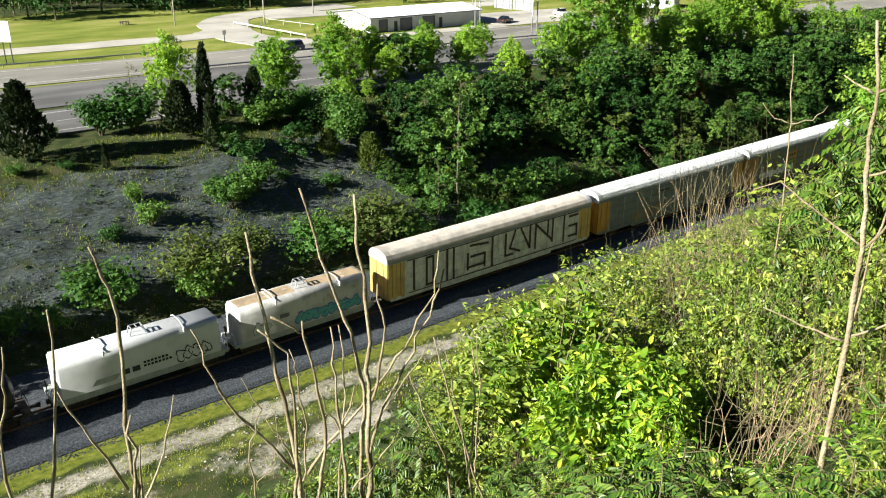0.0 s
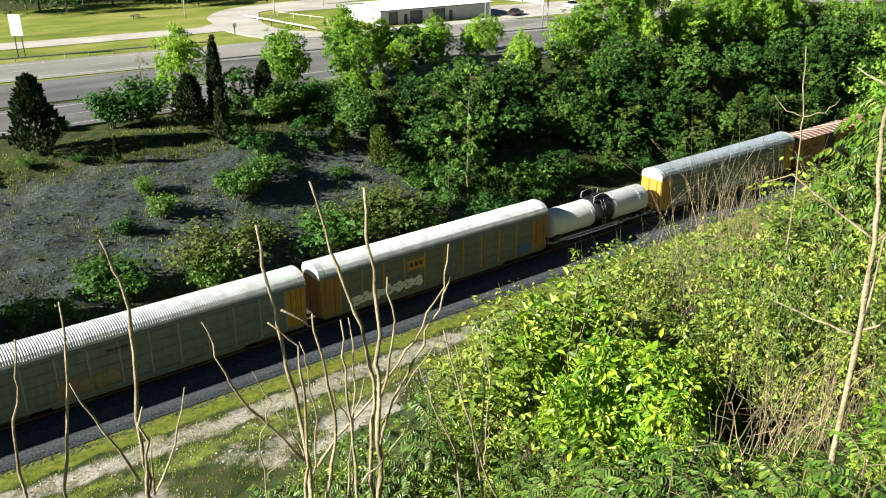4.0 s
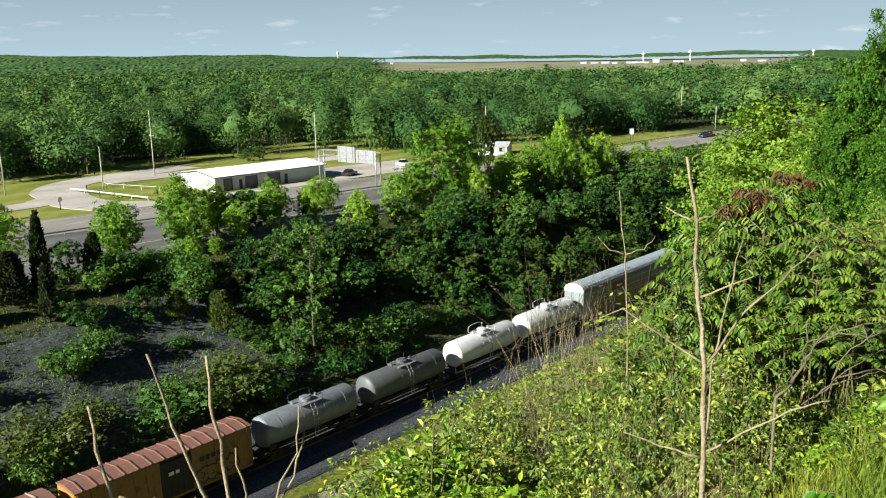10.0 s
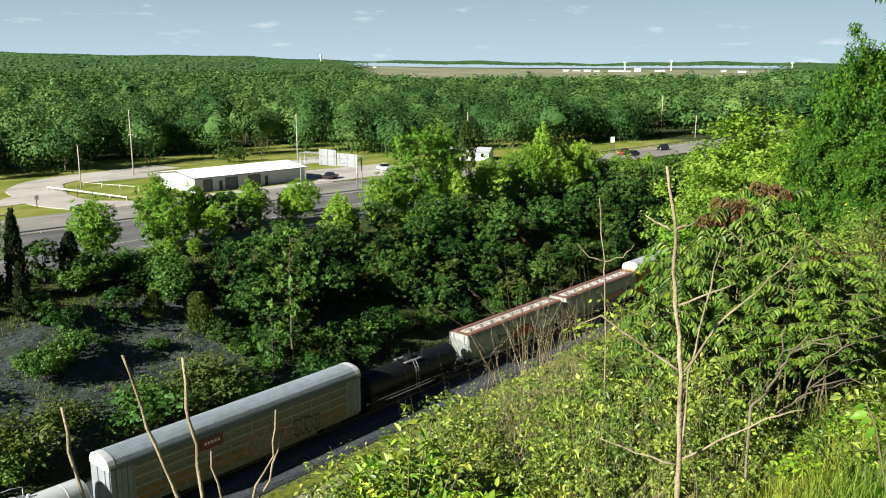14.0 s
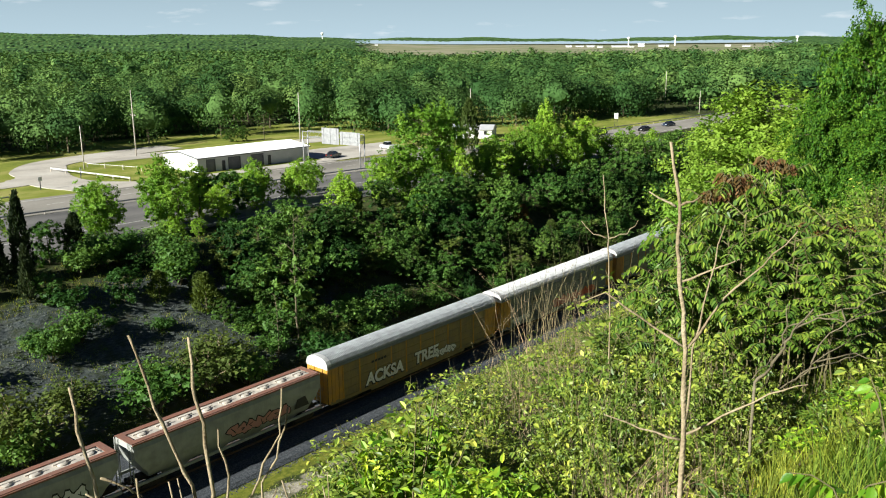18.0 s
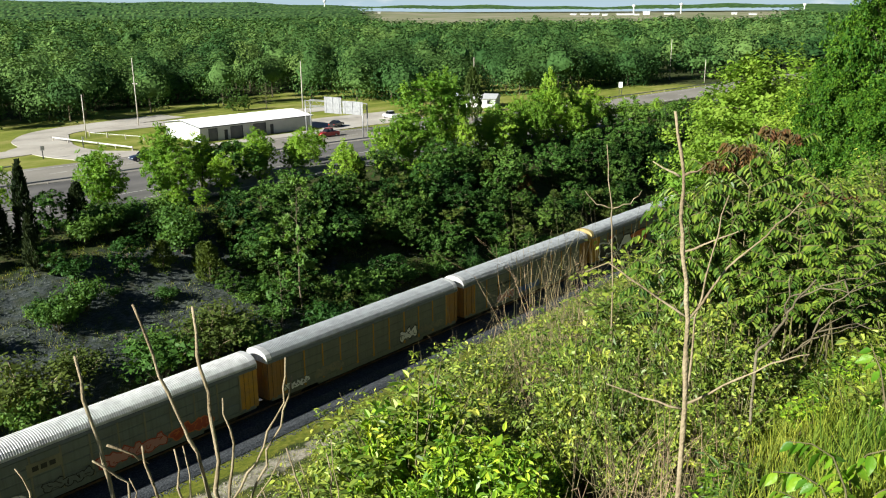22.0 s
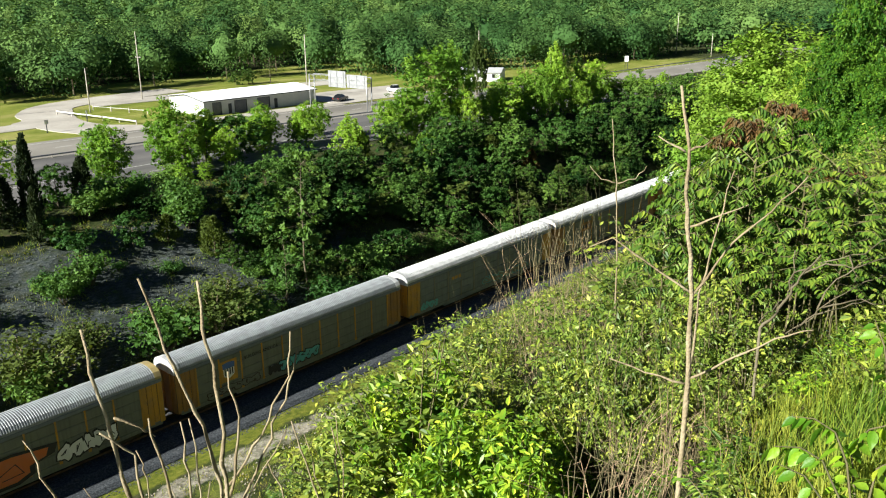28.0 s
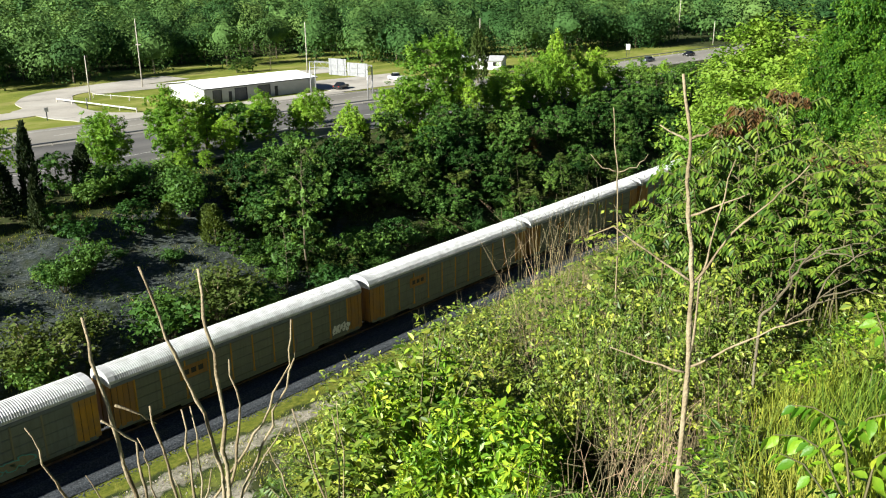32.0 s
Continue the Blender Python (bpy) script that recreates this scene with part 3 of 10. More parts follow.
structure("ballast_apron", apron.mesh("ballast_apron", M["ballast"]), "dark grey ballast verge beside the track")
track = thing("railway_track", "pair of rusty steel rails on dark wooden sleepers", "railway track", kind="structure")
for y in (-0.7535, 0.7535):
    r = Shape()
    r.prism([(y - 0.07, -0.17), (y + 0.07, -0.17), (y + 0.035, -0.14), (y + 0.035, 0.0), (y - 0.035, 0.0), (y - 0.035, -0.14)], "x", -620, 760)
    part("rail", r.mesh("rail", M["rail_steel"]), track, "rusty rail", pose(0, TRACK_Y, 0))
tie_me = Shape().box(-0.11, 0.11, -1.3, 1.3, -0.33, -0.175, 0.01).mesh("sleeper", M["tie_wood"])
for i in range(230):
    part("sleeper", tie_me, track, at=pose(-2 + 0.6 * i, TRACK_Y, 0.0, 0, 0, RND.uniform(-1, 1)))
rest = Shape()
for i in list(range(-1000, -4)) + list(range(227, 1220)):
    rest.box(0.6 * i - 0.11, 0.6 * i + 0.11, TRACK_Y - 1.3, TRACK_Y + 1.3, -0.33, -0.178)
tagged(part("sleepers", rest.mesh("sleepers", M["tie_wood"]), track), kind="stuff")


# ---------------------------------------------------------------- highway: two roadways, side road, forecourt
def ribbon(name, pts, width, z, mat, label, thick=0.3, off=0.0):
    """A road surface along a line of (x, y) points."""
    v, f = [], []
    p = np.array(pts, float)
    d = np.gradient(p, axis=0)
    d /= np.linalg.norm(d, axis=1)[:, None]
    nrm = np.stack([-d[:, 1], d[:, 0]], 1)
    w = np.broadcast_to(np.asarray(width, float), (len(p),))
    for i in range(len(p)):
        for s, zz in ((-0.5, z), (0.5, z), (0.5, z - thick), (-0.5, z - thick)):
            q = p[i] + nrm[i] * (w[i] * s + off)
            v.append((q[0], q[1], zz))
    for i in range(len(p) - 1):
        for k in range(4):
            f.append((4 * i + k, 4 * i + (k + 1) % 4, 4 * i + 4 + (k + 1) % 4, 4 * i + 4 + k))
    f += [(0, 1, 2, 3), tuple(4 * (len(p) - 1) + k for k in (3, 2, 1, 0))]
    return structure(name, mesh_of(name, v, f, mat), label)


def smooth_line(pts, n=40):
    p = np.array(pts, float)
    t = np.linspace(0, len(p) - 1, n)
    i = np.clip(t.astype(int), 0, len(p) - 2)
    u = (t - i)[:, None]
    a, b, c, d = p[np.maximum(i - 1, 0)], p[i], p[i + 1], p[np.minimum(i + 2, len(p) - 1)]
    return 0.5 * (2 * b + (c - a) * u + (2 * a - 5 * b + 4 * c - d) * u ** 2 + (3 * b - a - 3 * c + d) * u ** 3)


def hwy(x):
    """The middle of the far roadway."""
    return np.interp(x, [-900, -100, 20, 60, 120, 215, 280, 600, 2000], [185, 158, 144.5, 140.5, 134.0, 119.0, 114.5, 100, 60])


hx = np.concatenate([np.linspace(-900, -100, 12), np.linspace(-80, 320, 60), np.linspace(350, 1500, 24)])
far_line = np.stack([hx, hwy(hx)], 1)
near_line = np.stack([hx, hwy(hx) - np.interp(hx, [-100, 20, 120, 280, 600], [34, 33.5, 24, 19, 19])], 1)
RZ = PLAIN + 0.12
ribbon("road_1", far_line, 15.5, RZ, M["asphalt"], "grey worn asphalt highway roadway with pale shoulders")
ribbon("road_2", near_line, 13.0, RZ - 0.004, M["asphalt_dark"], "grey asphalt roadway nearer the cutting")
ribbon("road_3", np.stack([hx[20:44], (far_line[20:44, 1] + near_line[20:44, 1]) / 2 - 0.6], 1), 15.0, RZ - 0.012, M["asphalt_dark"], "patched dark asphalt between the roadways")
for name, line, off, dash in (("lane_line", far_line, 5.9, 0), ("lane_line", far_line, -5.9, 0), ("lane_line", near_line, 5.0, 0), ("lane_line", near_line, -5.0, 0)):
    ribbon(name, line, 0.16, RZ + 0.008, M["road_paint"], "painted white edge line on asphalt", 0.006, off)
dashes = Shape()
for x in np.arange(-60, 330, 12.2):
    for line_y, off in ((hwy(x), 0.0), (hwy(x) - np.interp(x, [-100, 20, 120, 280], [34, 33.5, 24, 19]), 0.0)):
        dashes.box(x, x + 3.05, line_y + off - 0.06, line_y + off + 0.06, RZ, RZ + 0.008)
structure("lane_line", dashes.mesh("lane_line", M["road_paint"]), "broken white lane lines")

ribbon("road_4", smooth_line([(-120, 190), (20, 171), (52, 168), (68, 167), (76, 172), (79, 182), (90, 192), (120, 196)]), [7.5] * 18 + [10] * 22, RZ - 0.02, M["concrete"], "pale concrete side road that bends to the forecourt")
ribbon("road_5", smooth_line([(84, 138), (77.5, 150), (74.5, 160), (76, 172), (82, 186)], 24), [22, 20, 18, 16, 14, 13, 12, 11, 10, 10, 10, 10, 10, 10, 10, 10, 10, 10, 10, 10, 10, 10, 10, 10], RZ - 0.028, M["concrete"], "cracked concrete junction apron")
ribbon("pavement_1", [(92, 187), (120, 183), (160, 176)], 9, RZ - 0.036, M["concrete"], "pale concrete lane behind the building")
ribbon("pavement_2", [(128, 152), (140, 152), (158, 149)], 20, RZ - 0.044, M["concrete"], "pale gravel yard beside the building")
ribbon("pavement_3", [(92, 145.5), (110, 145), (128, 143.5)], 5, RZ - 0.052, M["concrete"], "concrete apron before the garage doors")


# ---------------------------------------------------------------- guard rails
def guard_rail(pts, label="galvanised steel guard rail on posts beside the highway", far=False):
    p = np.array(pts, float)
    g = thing("guard_rail", label, "guard rail", "guard rails along the highway")
    beam = Shape()
    d = np.gradient(p, axis=0)
    d /= np.linalg.norm(d, axis=1)[:, None]
    prof = [(0.0, 0.72), (-0.05, 0.66), (0.0, 0.60), (-0.05, 0.54), (0.0, 0.46), (0.03, 0.46), (0.03, 0.72)]
    n = len(prof)
    v = [(q[0] - k[1] * o, q[1] + k[0] * o, RZ - 0.1 + h) for q, k in zip(p, d) for o, h in prof]
    beam.add(v, [(j * n + i, j * n + (i + 1) % n, j * n + n + (i + 1) % n, j * n + n + i) for j in range(len(p) - 1) for i in range(n)])
    part("beam", beam.mesh("beam", M["galvanised"]), g, "ribbed steel beam")
    post = Shape().box(-0.06, 0.06, -0.05, 0.05, -0.1, 0.7, 0.01).mesh("post", M["wood_pole"])
    total = np.linalg.norm(np.diff(p, axis=0), axis=1).sum()
    s = np.concatenate([[0], np.cumsum(np.linalg.norm(np.diff(p, axis=0), axis=1))])
    for k in np.arange(0.5, total, 3.8):
        part("post", post, g, at=pose(float(np.interp(k, s, p[:, 0])), float(np.interp(k, s, p[:, 1])) + 0.12, RZ - 0.1))
    return g


guard_rail([(x, hwy(x) + 9.4) for x in np.arange(-40, 70, 10.0)])
guard_rail([(x, hwy(x) - 8.4) for x in np.arange(50, 76, 5.0)])
guard_rail([(x, hwy(x) - 8.2) for x in np.arange(92, 160, 6.0)])
guard_rail([(x, hwy(x) + 8.6) for x in np.arange(150, 330, 12.0)])


# ---------------------------------------------------------------- garage building on the far side of the highway
def garage_building():
    g = thing("garage_building", "long low white metal garage with pale roof and roller doors", "building", at=pose(98.0, 150.6, PLAIN, 0, 0, -3.5))
    L, W, H, R = 28.0, 14.0, 3.1, 3.95
    wall = Shape()
    wall.prism([(0, 0), (W, 0), (W, H), (W * 0.5, R), (0, H)], "x", 0, 0.2)
    wall.prism([(0, 0), (W, 0), (W, H), (W * 0.5, R), (0, H)], "x", L - 0.2, L)
    wall.box(0.2, L - 0.2, W - 0.2, W, 0, H)
    part("wall", wall.mesh("wall", M["white_paint"]), g, "white painted metal wall")
    doors = [(2.1, 1.9, 2.5), (7.3, 2.8, 2.5), (12.9, 3.0, 2.5)]
    small = [(5.7, 0.85, 2.1), (17.1, 0.9, 2.1)]
    holes = sorted([(x, w, h) for x, w, h in doors + small])
    x0 = 0.2
    pieces = []
    for x, w, h in holes:
        pieces += [(x0, x, 0), (x, x + w, h)]
        x0 = x + w
    # Shade of this side is put into the front panels' grey.
    for a, b, h in pieces + [(x0, L - 0.2, 0)]:
        part("wall_panel", Shape().box(a, b, 0, 0.2, h, H).mesh("wall_panel", M["wall_grey"]), g, "metal front wall, its shade painted in as grey")
    for x, w, h in doors:
        d = part("roller_door", Shape().box(x, x + w, 0.1, 0.16, 0, h).mesh("roller_door", M["door_grey"]), g, "dark grey roller door")
        for k in range(7):
            part("slat", Shape().box(x + 0.04, x + w - 0.04, 0.085, 0.1, h * k / 7 + 0.03, h * (k + 1) / 7 - 0.03).mesh("slat", M["door_grey"]), d)
        part("door_frame", Shape().box(x - 0.12, x, -0.03, 0.1, 0, h + 0.12).box(x + w, x + w + 0.12, -0.03, 0.1, 0, h + 0.12).box(x, x + w, -0.03, 0.1, h, h + 0.12).mesh("door_frame", M["dark_trim"]), g)
    for x, w, h in small:
        part("door", Shape().box(x, x + w, 0.08, 0.14, 0, h, 0.01).mesh("door", M["dark_trim"]), g, "dark side door")
    for s in (0, 1):
        n = 63
        for i in range(n):
            roof = Shape()
            a, b = -0.4 + (L + 0.8) * i / n, -0.4 + (L + 0.8) * (i + 1) / n
            y0, y1 = (-0.5, W / 2) if s == 0 else (W + 0.5, W / 2)
            za, zb = H + 0.02, R + 0.1
            roof.add([(a, y0, za), (b - 0.08, y0, za), (b - 0.08, y1, zb), (a, y1, zb), (a, y0, za - 0.1), (b, y0, za - 0.1), (b, y1, zb - 0.1), (a, y1, zb - 0.1), (b - 0.06, y0, za + 0.05), (b - 0.06, y1, zb + 0.05), (b, y0, za), (b, y1, zb)],
                     [(0, 1, 2, 3), (4, 7, 6, 5), (1, 8, 9, 2), (8, 10, 11, 9), (0, 4, 5, 10, 8, 1), (3, 2, 9, 11, 6, 7), (10, 5, 6, 11), (0, 3, 7, 4)])
            part("roof_sheet", roof.mesh("roof_sheet", M["roof_white"]), g)
    part("gutter", Shape().box(-0.4, L + 0.4, -0.62, -0.5, H - 0.16, H + 0.02).mesh("gutter", M["dark_trim"]), g, "dark gutter")
    fascia = Shape()
    fascia.prism([(-0.5, H - 0.12), (W / 2, R - 0.04), (W + 0.5, H - 0.12), (W + 0.5, H + 0.03), (W / 2, R + 0.12), (-0.5, H + 0.03)], "x", -0.46, -0.4)
    part("fascia", fascia.mesh("fascia", M["dark_trim"]), g, "dark gable trim")
    part("wall_lamp", Shape().box(11.2, 11.6, -0.25, -0.002, 2.6, 2.8, 0.03).mesh("wall_lamp", M["galvanised"]), g, "small wall lamp")


garage_building()


# ---------------------------------------------------------------- poles, signs, gantry, outbuilding
def utility_pole(x, y, height, lean=0.0, arm=0.0, label="weathered wooden utility pole in the grass"):
    g = thing("utility_pole", label, "pole", "utility poles", pose(x, y, PLAIN, 0, lean, RND.uniform(0, 360)))
    s = Shape().sweep([(0, 0, -0.3), (0, 0, height * 0.5), (0, 0, height)], [0.15, 0.12, 0.09], 8)
    part("shaft", s.mesh("shaft", M["wood_pole"], True), g)
    if arm:
        part("crossarm", Shape().box(-arm, arm, 0.1, 0.2, height * 0.62, height * 0.62 + 0.12, 0.01).mesh("crossarm", M["wood_pole"]), g)
        for k in (-0.8, 0.8):
            part("insulator", Shape().sweep([(arm * k, 0.15, height * 0.62 + 0.12), (arm * k, 0.15, height * 0.62 + 0.3)], [0.05, 0.035], 6).mesh("insulator", M["white_paint"]), g)
    else:
        part("cap", Shape().sweep([(0, 0, height), (0, 0, height + 0.12)], [0.12, 0.02], 8).mesh("cap", M["galvanised"]), g)


utility_pole(69.8, 185.0, 11.0)
utility_pole(86.3, 175.3, 9.2)
utility_pole(104.5, 185.8, 15.6, arm=0.8)
utility_pole(131.5, 158.0, 14.4, label="tall pale wooden utility pole behind the garage")
utility_pole(219.4, 148.6, 6.3)
utility_pole(290.6, 129.2, 8.0)
utility_pole(296.3, 145.3, 14.6)
utility_pole(190.9, 153.6, 12.7)


def sign_gantry():
    g = thing("sign_gantry", "grey lattice sign gantry with two pale panels over the highway", "gantry", at=pose(0, 0, PLAIN))
    a, b = Vector((121.1, 143.8, 0)), Vector((122.6, 127.6, 0))
    H = 7.2
    side = Vector((1.0, 0.1, 0)) * 0.75
    for p in (a, b):
        for k in (-0.5, 0.5):
            q = p + side * k * 2
            part("leg", Shape().sweep([q + Vector((0, 0, -0.1)), q + Vector((0, 0, H))], [0.12, 0.12], 8).mesh("leg", M["galvanised"], True), g)
        for i in range(5):
            q0, q1 = p - side + Vector((0, 0, 0.4 + i * 1.35)), p + side + Vector((0, 0, 1.75 + i * 1.35))
            part("brace", Shape().sweep([q0, q1], 0.04, 5).mesh("brace", M["galvanised"]), g)
    for k in (-0.5, 0.5):
        for h in (H, H - 1.2):
            part("chord", Shape().sweep([a + side * k * 2 + Vector((0, 0, h)), b + side * k * 2 + Vector((0, 0, h))], 0.08, 6).mesh("chord", M["galvanised"]), g)
    for i in range(12):
        q0, q1 = a.lerp(b, i / 12) + side + Vector((0, 0, H if i % 2 else H - 1.2)), a.lerp(b, (i + 1) / 12) + side + Vector((0, 0, H - 1.2 if i % 2 else H))
        part("lattice", Shape().sweep([q0, q1], 0.04, 5).mesh("lattice", M["galvanised"]), g)
    for f0, f1, z0, z1 in ((0.36, 0.66, 4.9, 8.3), (0.68, 1.02, 5.0, 7.7)):
        p0, p1 = a.lerp(b, f0) - side * 1.25, a.lerp(b, f1) - side * 1.25
        n = Vector((-0.06, 0, 0))
        v = [p0 + Vector((0, 0, z0)), p1 + Vector((0, 0, z0)), p1 + Vector((0, 0, z1)), p0 + Vector((0, 0, z1))]
        panel = part("sign_panel", Shape().add(v + [q + n for q in v], [(0, 1, 2, 3), (7, 6, 5, 4), (0, 4, 5, 1), (1, 5, 6, 2), (2, 6, 7, 3), (3, 7, 4, 0)]).mesh("sign_panel", M["galvanised"]), g, "pale back of a large sign panel")
        for f in (0.12, 0.5, 0.88):
            q = p0.lerp(p1, f) + n * 1.6
            part("rib", Shape().box(q.x - 0.05, q.x + 0.03, q.y - 0.07, q.y + 0.07, z0 + 0.05, z1 - 0.05).mesh("rib", M["galvanised"]), panel)
        for f in (0.25, 0.6):
            q0, q1 = p0 + n * 2.2 + Vector((0, 0, z0 + (z1 - z0) * f)), p1 + n * 2.2 + Vector((0, 0, z0 + (z1 - z0) * f))
            part("rail", Shape().sweep([q0, q1], 0.05, 5).mesh("rail", M["galvanised"]), panel)


sign_gantry()


def road_sign(x, y, w, h, top, turn, label, two=True, mat=None):
    g = thing("road_sign", label, "road sign", at=pose(x, y, PLAIN, 0, 0, turn))
    part("panel", Shape().box(-w / 2, w / 2, 0, 0.06, top - h, top, 0.01).mesh("panel", mat or M["galvanised"]), g, "sheet metal panel")
    for k in ((-0.3, 0.3) if two else (0.0,)):
        part("post", Shape().box(w * k - 0.07, w * k + 0.07, 0.065, 0.2, -0.2, top - 0.1, 0.01).mesh("post", M["dark_trim"]), g, "dark post")


road_sign(30.2, 157.0, 2.3, 3.4, 7.0, -52, "tall pale highway sign seen from behind on dark posts", mat=M["white_paint"])
road_sign(234.3, 130.9, 1.2, 1.7, 4.0, -60, "white roadside sign beside the highway", mat=M["white_paint"])
road_sign(68.5, 156.5, 0.8, 0.8, 2.4, 10, "small stop sign seen edge on at the junction", two=False)
road_sign(79.5, 163.0, 0.75, 0.75, 2.3, 40, "grey back of a small road sign on a post", two=False)


def rail_fence(a, b, z, label, thick=0.14):
    g = thing("rail_fence", label, "fence", "white fences by the side road")
    a, b = Vector((*a, PLAIN)), Vector((*b, PLAIN))
    part("rail", Shape().sweep([a + Vector((0, 0, z)), b + Vector((0, 0, z))], thick, 6).mesh("rail", M["white_paint"]), g, "thick white rail")
    n = max(2, int((b - a).length / 5))
    for i in range(n + 1):
        p = a.lerp(b, i / n)
        part("post", Shape().box(p.x - 0.09, p.x + 0.09, p.y - 0.09, p.y + 0.09, PLAIN - 0.1, PLAIN + z + 0.25, 0.01).mesh("post", M["wood_pole"]), g)


rail_fence((80.3, 177.8), (83.7, 152.0), 0.75, "low white rail fence on posts round the lawn")
rail_fence((88.5, 178.2), (92.6, 163.0), 0.8, "thin white rail fence by the lawn", 0.045)


def white_house():
    g = thing("white_house", "low white house with a grey roof behind trees", "house", at=pose(178.0, 151.6, PLAIN, 0, 0, -62))
    part("wall", Shape().box(0, 12.5, 0, 8, -0.1, 2.4).mesh("wall", M["white_paint"]), g)
    r = Shape()
    r.prism([(-0.4, 2.4), (8.4, 2.4), (4.0, 3.5)], "x", -0.3, 12.8)
    part("roof", r.mesh("roof", M["wall_grey"]), g, "shallow grey roof")
    for x in (1.5, 4.5, 7.5, 10.2):
        w = part("window", Shape().box(x, x + 1.1, -0.05, 0.0, 1.0, 2.2, 0.01).mesh("window", M["wall_grey"]), g)
        part("pane", Shape().box(x + 0.1, x + 1.0, -0.07, -0.055, 1.1, 2.1).mesh("pane", M["glass_dark"]), w)


white_house()

# far airfield with pale hangars, towers on the skyline
for i, (az, dist, w, h, d) in enumerate([(43.9, 3300, 95, 22, 40), (45.0, 3300, 40, 14, 30), (57.6, 3100, 60, 13, 30), (58.3, 3150, 70, 14, 30), (59.0, 3100, 110, 16, 40), (59.6, 3000, 60, 12, 30), (61.6, 3000, 50, 14, 30), (60.9, 3050, 150, 15, 40), (62.2, 3100, 90, 24, 40), (63.6, 3100, 120, 18, 40), (67.5, 3000, 50, 16, 30), (68.6, 2900, 60, 10, 30)]):
    a = radians(az)
    hx0, hy0 = dist * math.sin(a), dist * math.cos(a)
    g = thing("hangar", "distant white airfield hangar with a low roof", "hangar", "airfield hangars", pose(hx0, hy0, float(land(hx0, hy0)), 0, 0, -az))
    w, h, d = w * (0.24 + 0.05 * (i % 4)), h * (0.35 + 0.08 * (i % 3)), d * 0.6
    part("wall", Shape().box(-w / 2, w / 2, 0, d, -2, h * 0.75).mesh("wall", M["white_paint"]), g)
    rf = Shape()
    rf.prism([(-2, h * 0.75), (d + 2, h * 0.75), (d * 0.5, h)], "x", -w / 2 - 2, w / 2 + 2)
    part("roof", rf.mesh("roof", M["roof_white"]), g)
for az, dist, h in [(61.4, 3300, 33), (64.3, 3300, 37), (41.5, 3900, 46), (71.5, 3300, 30)]:
    a = radians(az)
    hx0, hy0 = dist * math.sin(a), dist * math.cos(a)
    g = thing("water_tower", "distant white water tower on a stem", "water tower", "water towers on the skyline", pose(hx0, hy0, float(land(hx0, hy0))))
    part("stem", Shape().sweep([(0, 0, -2), (0, 0, h * 0.75)], [2.5, 2.0], 10).mesh("stem", M["white_paint"]), g)
    part("tank", Shape().sweep([(0, 0, h * 0.7), (0, 0, h * 0.8), (0, 0, h * 0.95), (0, 0, h)], [2, 6, 6, 2], 14).mesh("tank", M["white_paint"], True), g)


# ---------------------------------------------------------------- freight train: every car rolls along the track
ROLL = []          # (thing, place of its leading end along the track at the start)


def bogie_meshes():
    w = Shape()
    for y in (-0.80, 0.66):
        w.sweep([(0, y, 0), (0, y + 0.04, 0), (0, y + 0.045, 0), (0, y + 0.14, 0)], [0.455, 0.455, 0.42, 0.42], 20)
    w.sweep([(0, -0.9, 0), (0, 0.9, 0)], 0.08, 8)
    s = Shape()
    s.prism([(-1.25, 0.42), (-1.0, 0.62), (-0.45, 0.72), (0.45, 0.72), (1.0, 0.62), (1.25, 0.42), (0.95, 0.36), (0.5, 0.22), (-0.5, 0.22), (-0.95, 0.36)], "y", -0.06, 0.06)
    for x in (-0.2, 0.0, 0.2):
        s.sweep([(x, -0.0, 0.28), (x, -0.0, 0.6)], 0.07, 8)
    b = Shape().box(-0.25, 0.25, -1.0, 1.0, 0.5, 0.74, 0.03)
    return w.mesh("wheelset", M["underframe"]), s.mesh("side_frame", M["underframe"]), b.mesh("bolster", M["underframe"])


WHEELSET, SIDE_FRAME, BOLSTER = bogie_meshes()
COUPLER = Shape().box(-0.75, 0.2, -0.1, 0.1, 0.75, 0.95, 0.02).box(-0.95, -0.72, -0.17, 0.14, 0.7, 1.02, 0.04).mesh("coupler", M["underframe"])


def running_gear(car, length, inset):
    for x in (inset, length - inset):
        g = part("bogie", BOLSTER, car, at=pose(x, 0, 0))
        for k in (-0.89, 0.89):
            part("wheelset", WHEELSET, g, at=pose(k, 0, 0.455))
        for y in (-1.0, 1.0):
            part("side_frame", SIDE_FRAME, g, at=pose(0, y, 0))
    part("coupler", COUPLER, car, at=pose(0.1, 0, 0))
    part("coupler", COUPLER, car, at=pose(length - 0.1, 0, 0, 0, 0, 180))


def car_at(name, label, start):
    car = thing(name, label, "rail car", "cars of the freight train", pose(start, TRACK_Y, 0))
    ROLL.append((car, start))
    return car


# -- enclosed car carrier
AL = 27.3
ROOF_PROFILE = [(-1.53, 4.86), (-1.50, 5.08), (-1.28, 5.42), (-0.85, 5.66), (-0.3, 5.76), (0.3, 5.76), (0.85, 5.66), (1.28, 5.42), (1.50, 5.08), (1.53, 4.86)]


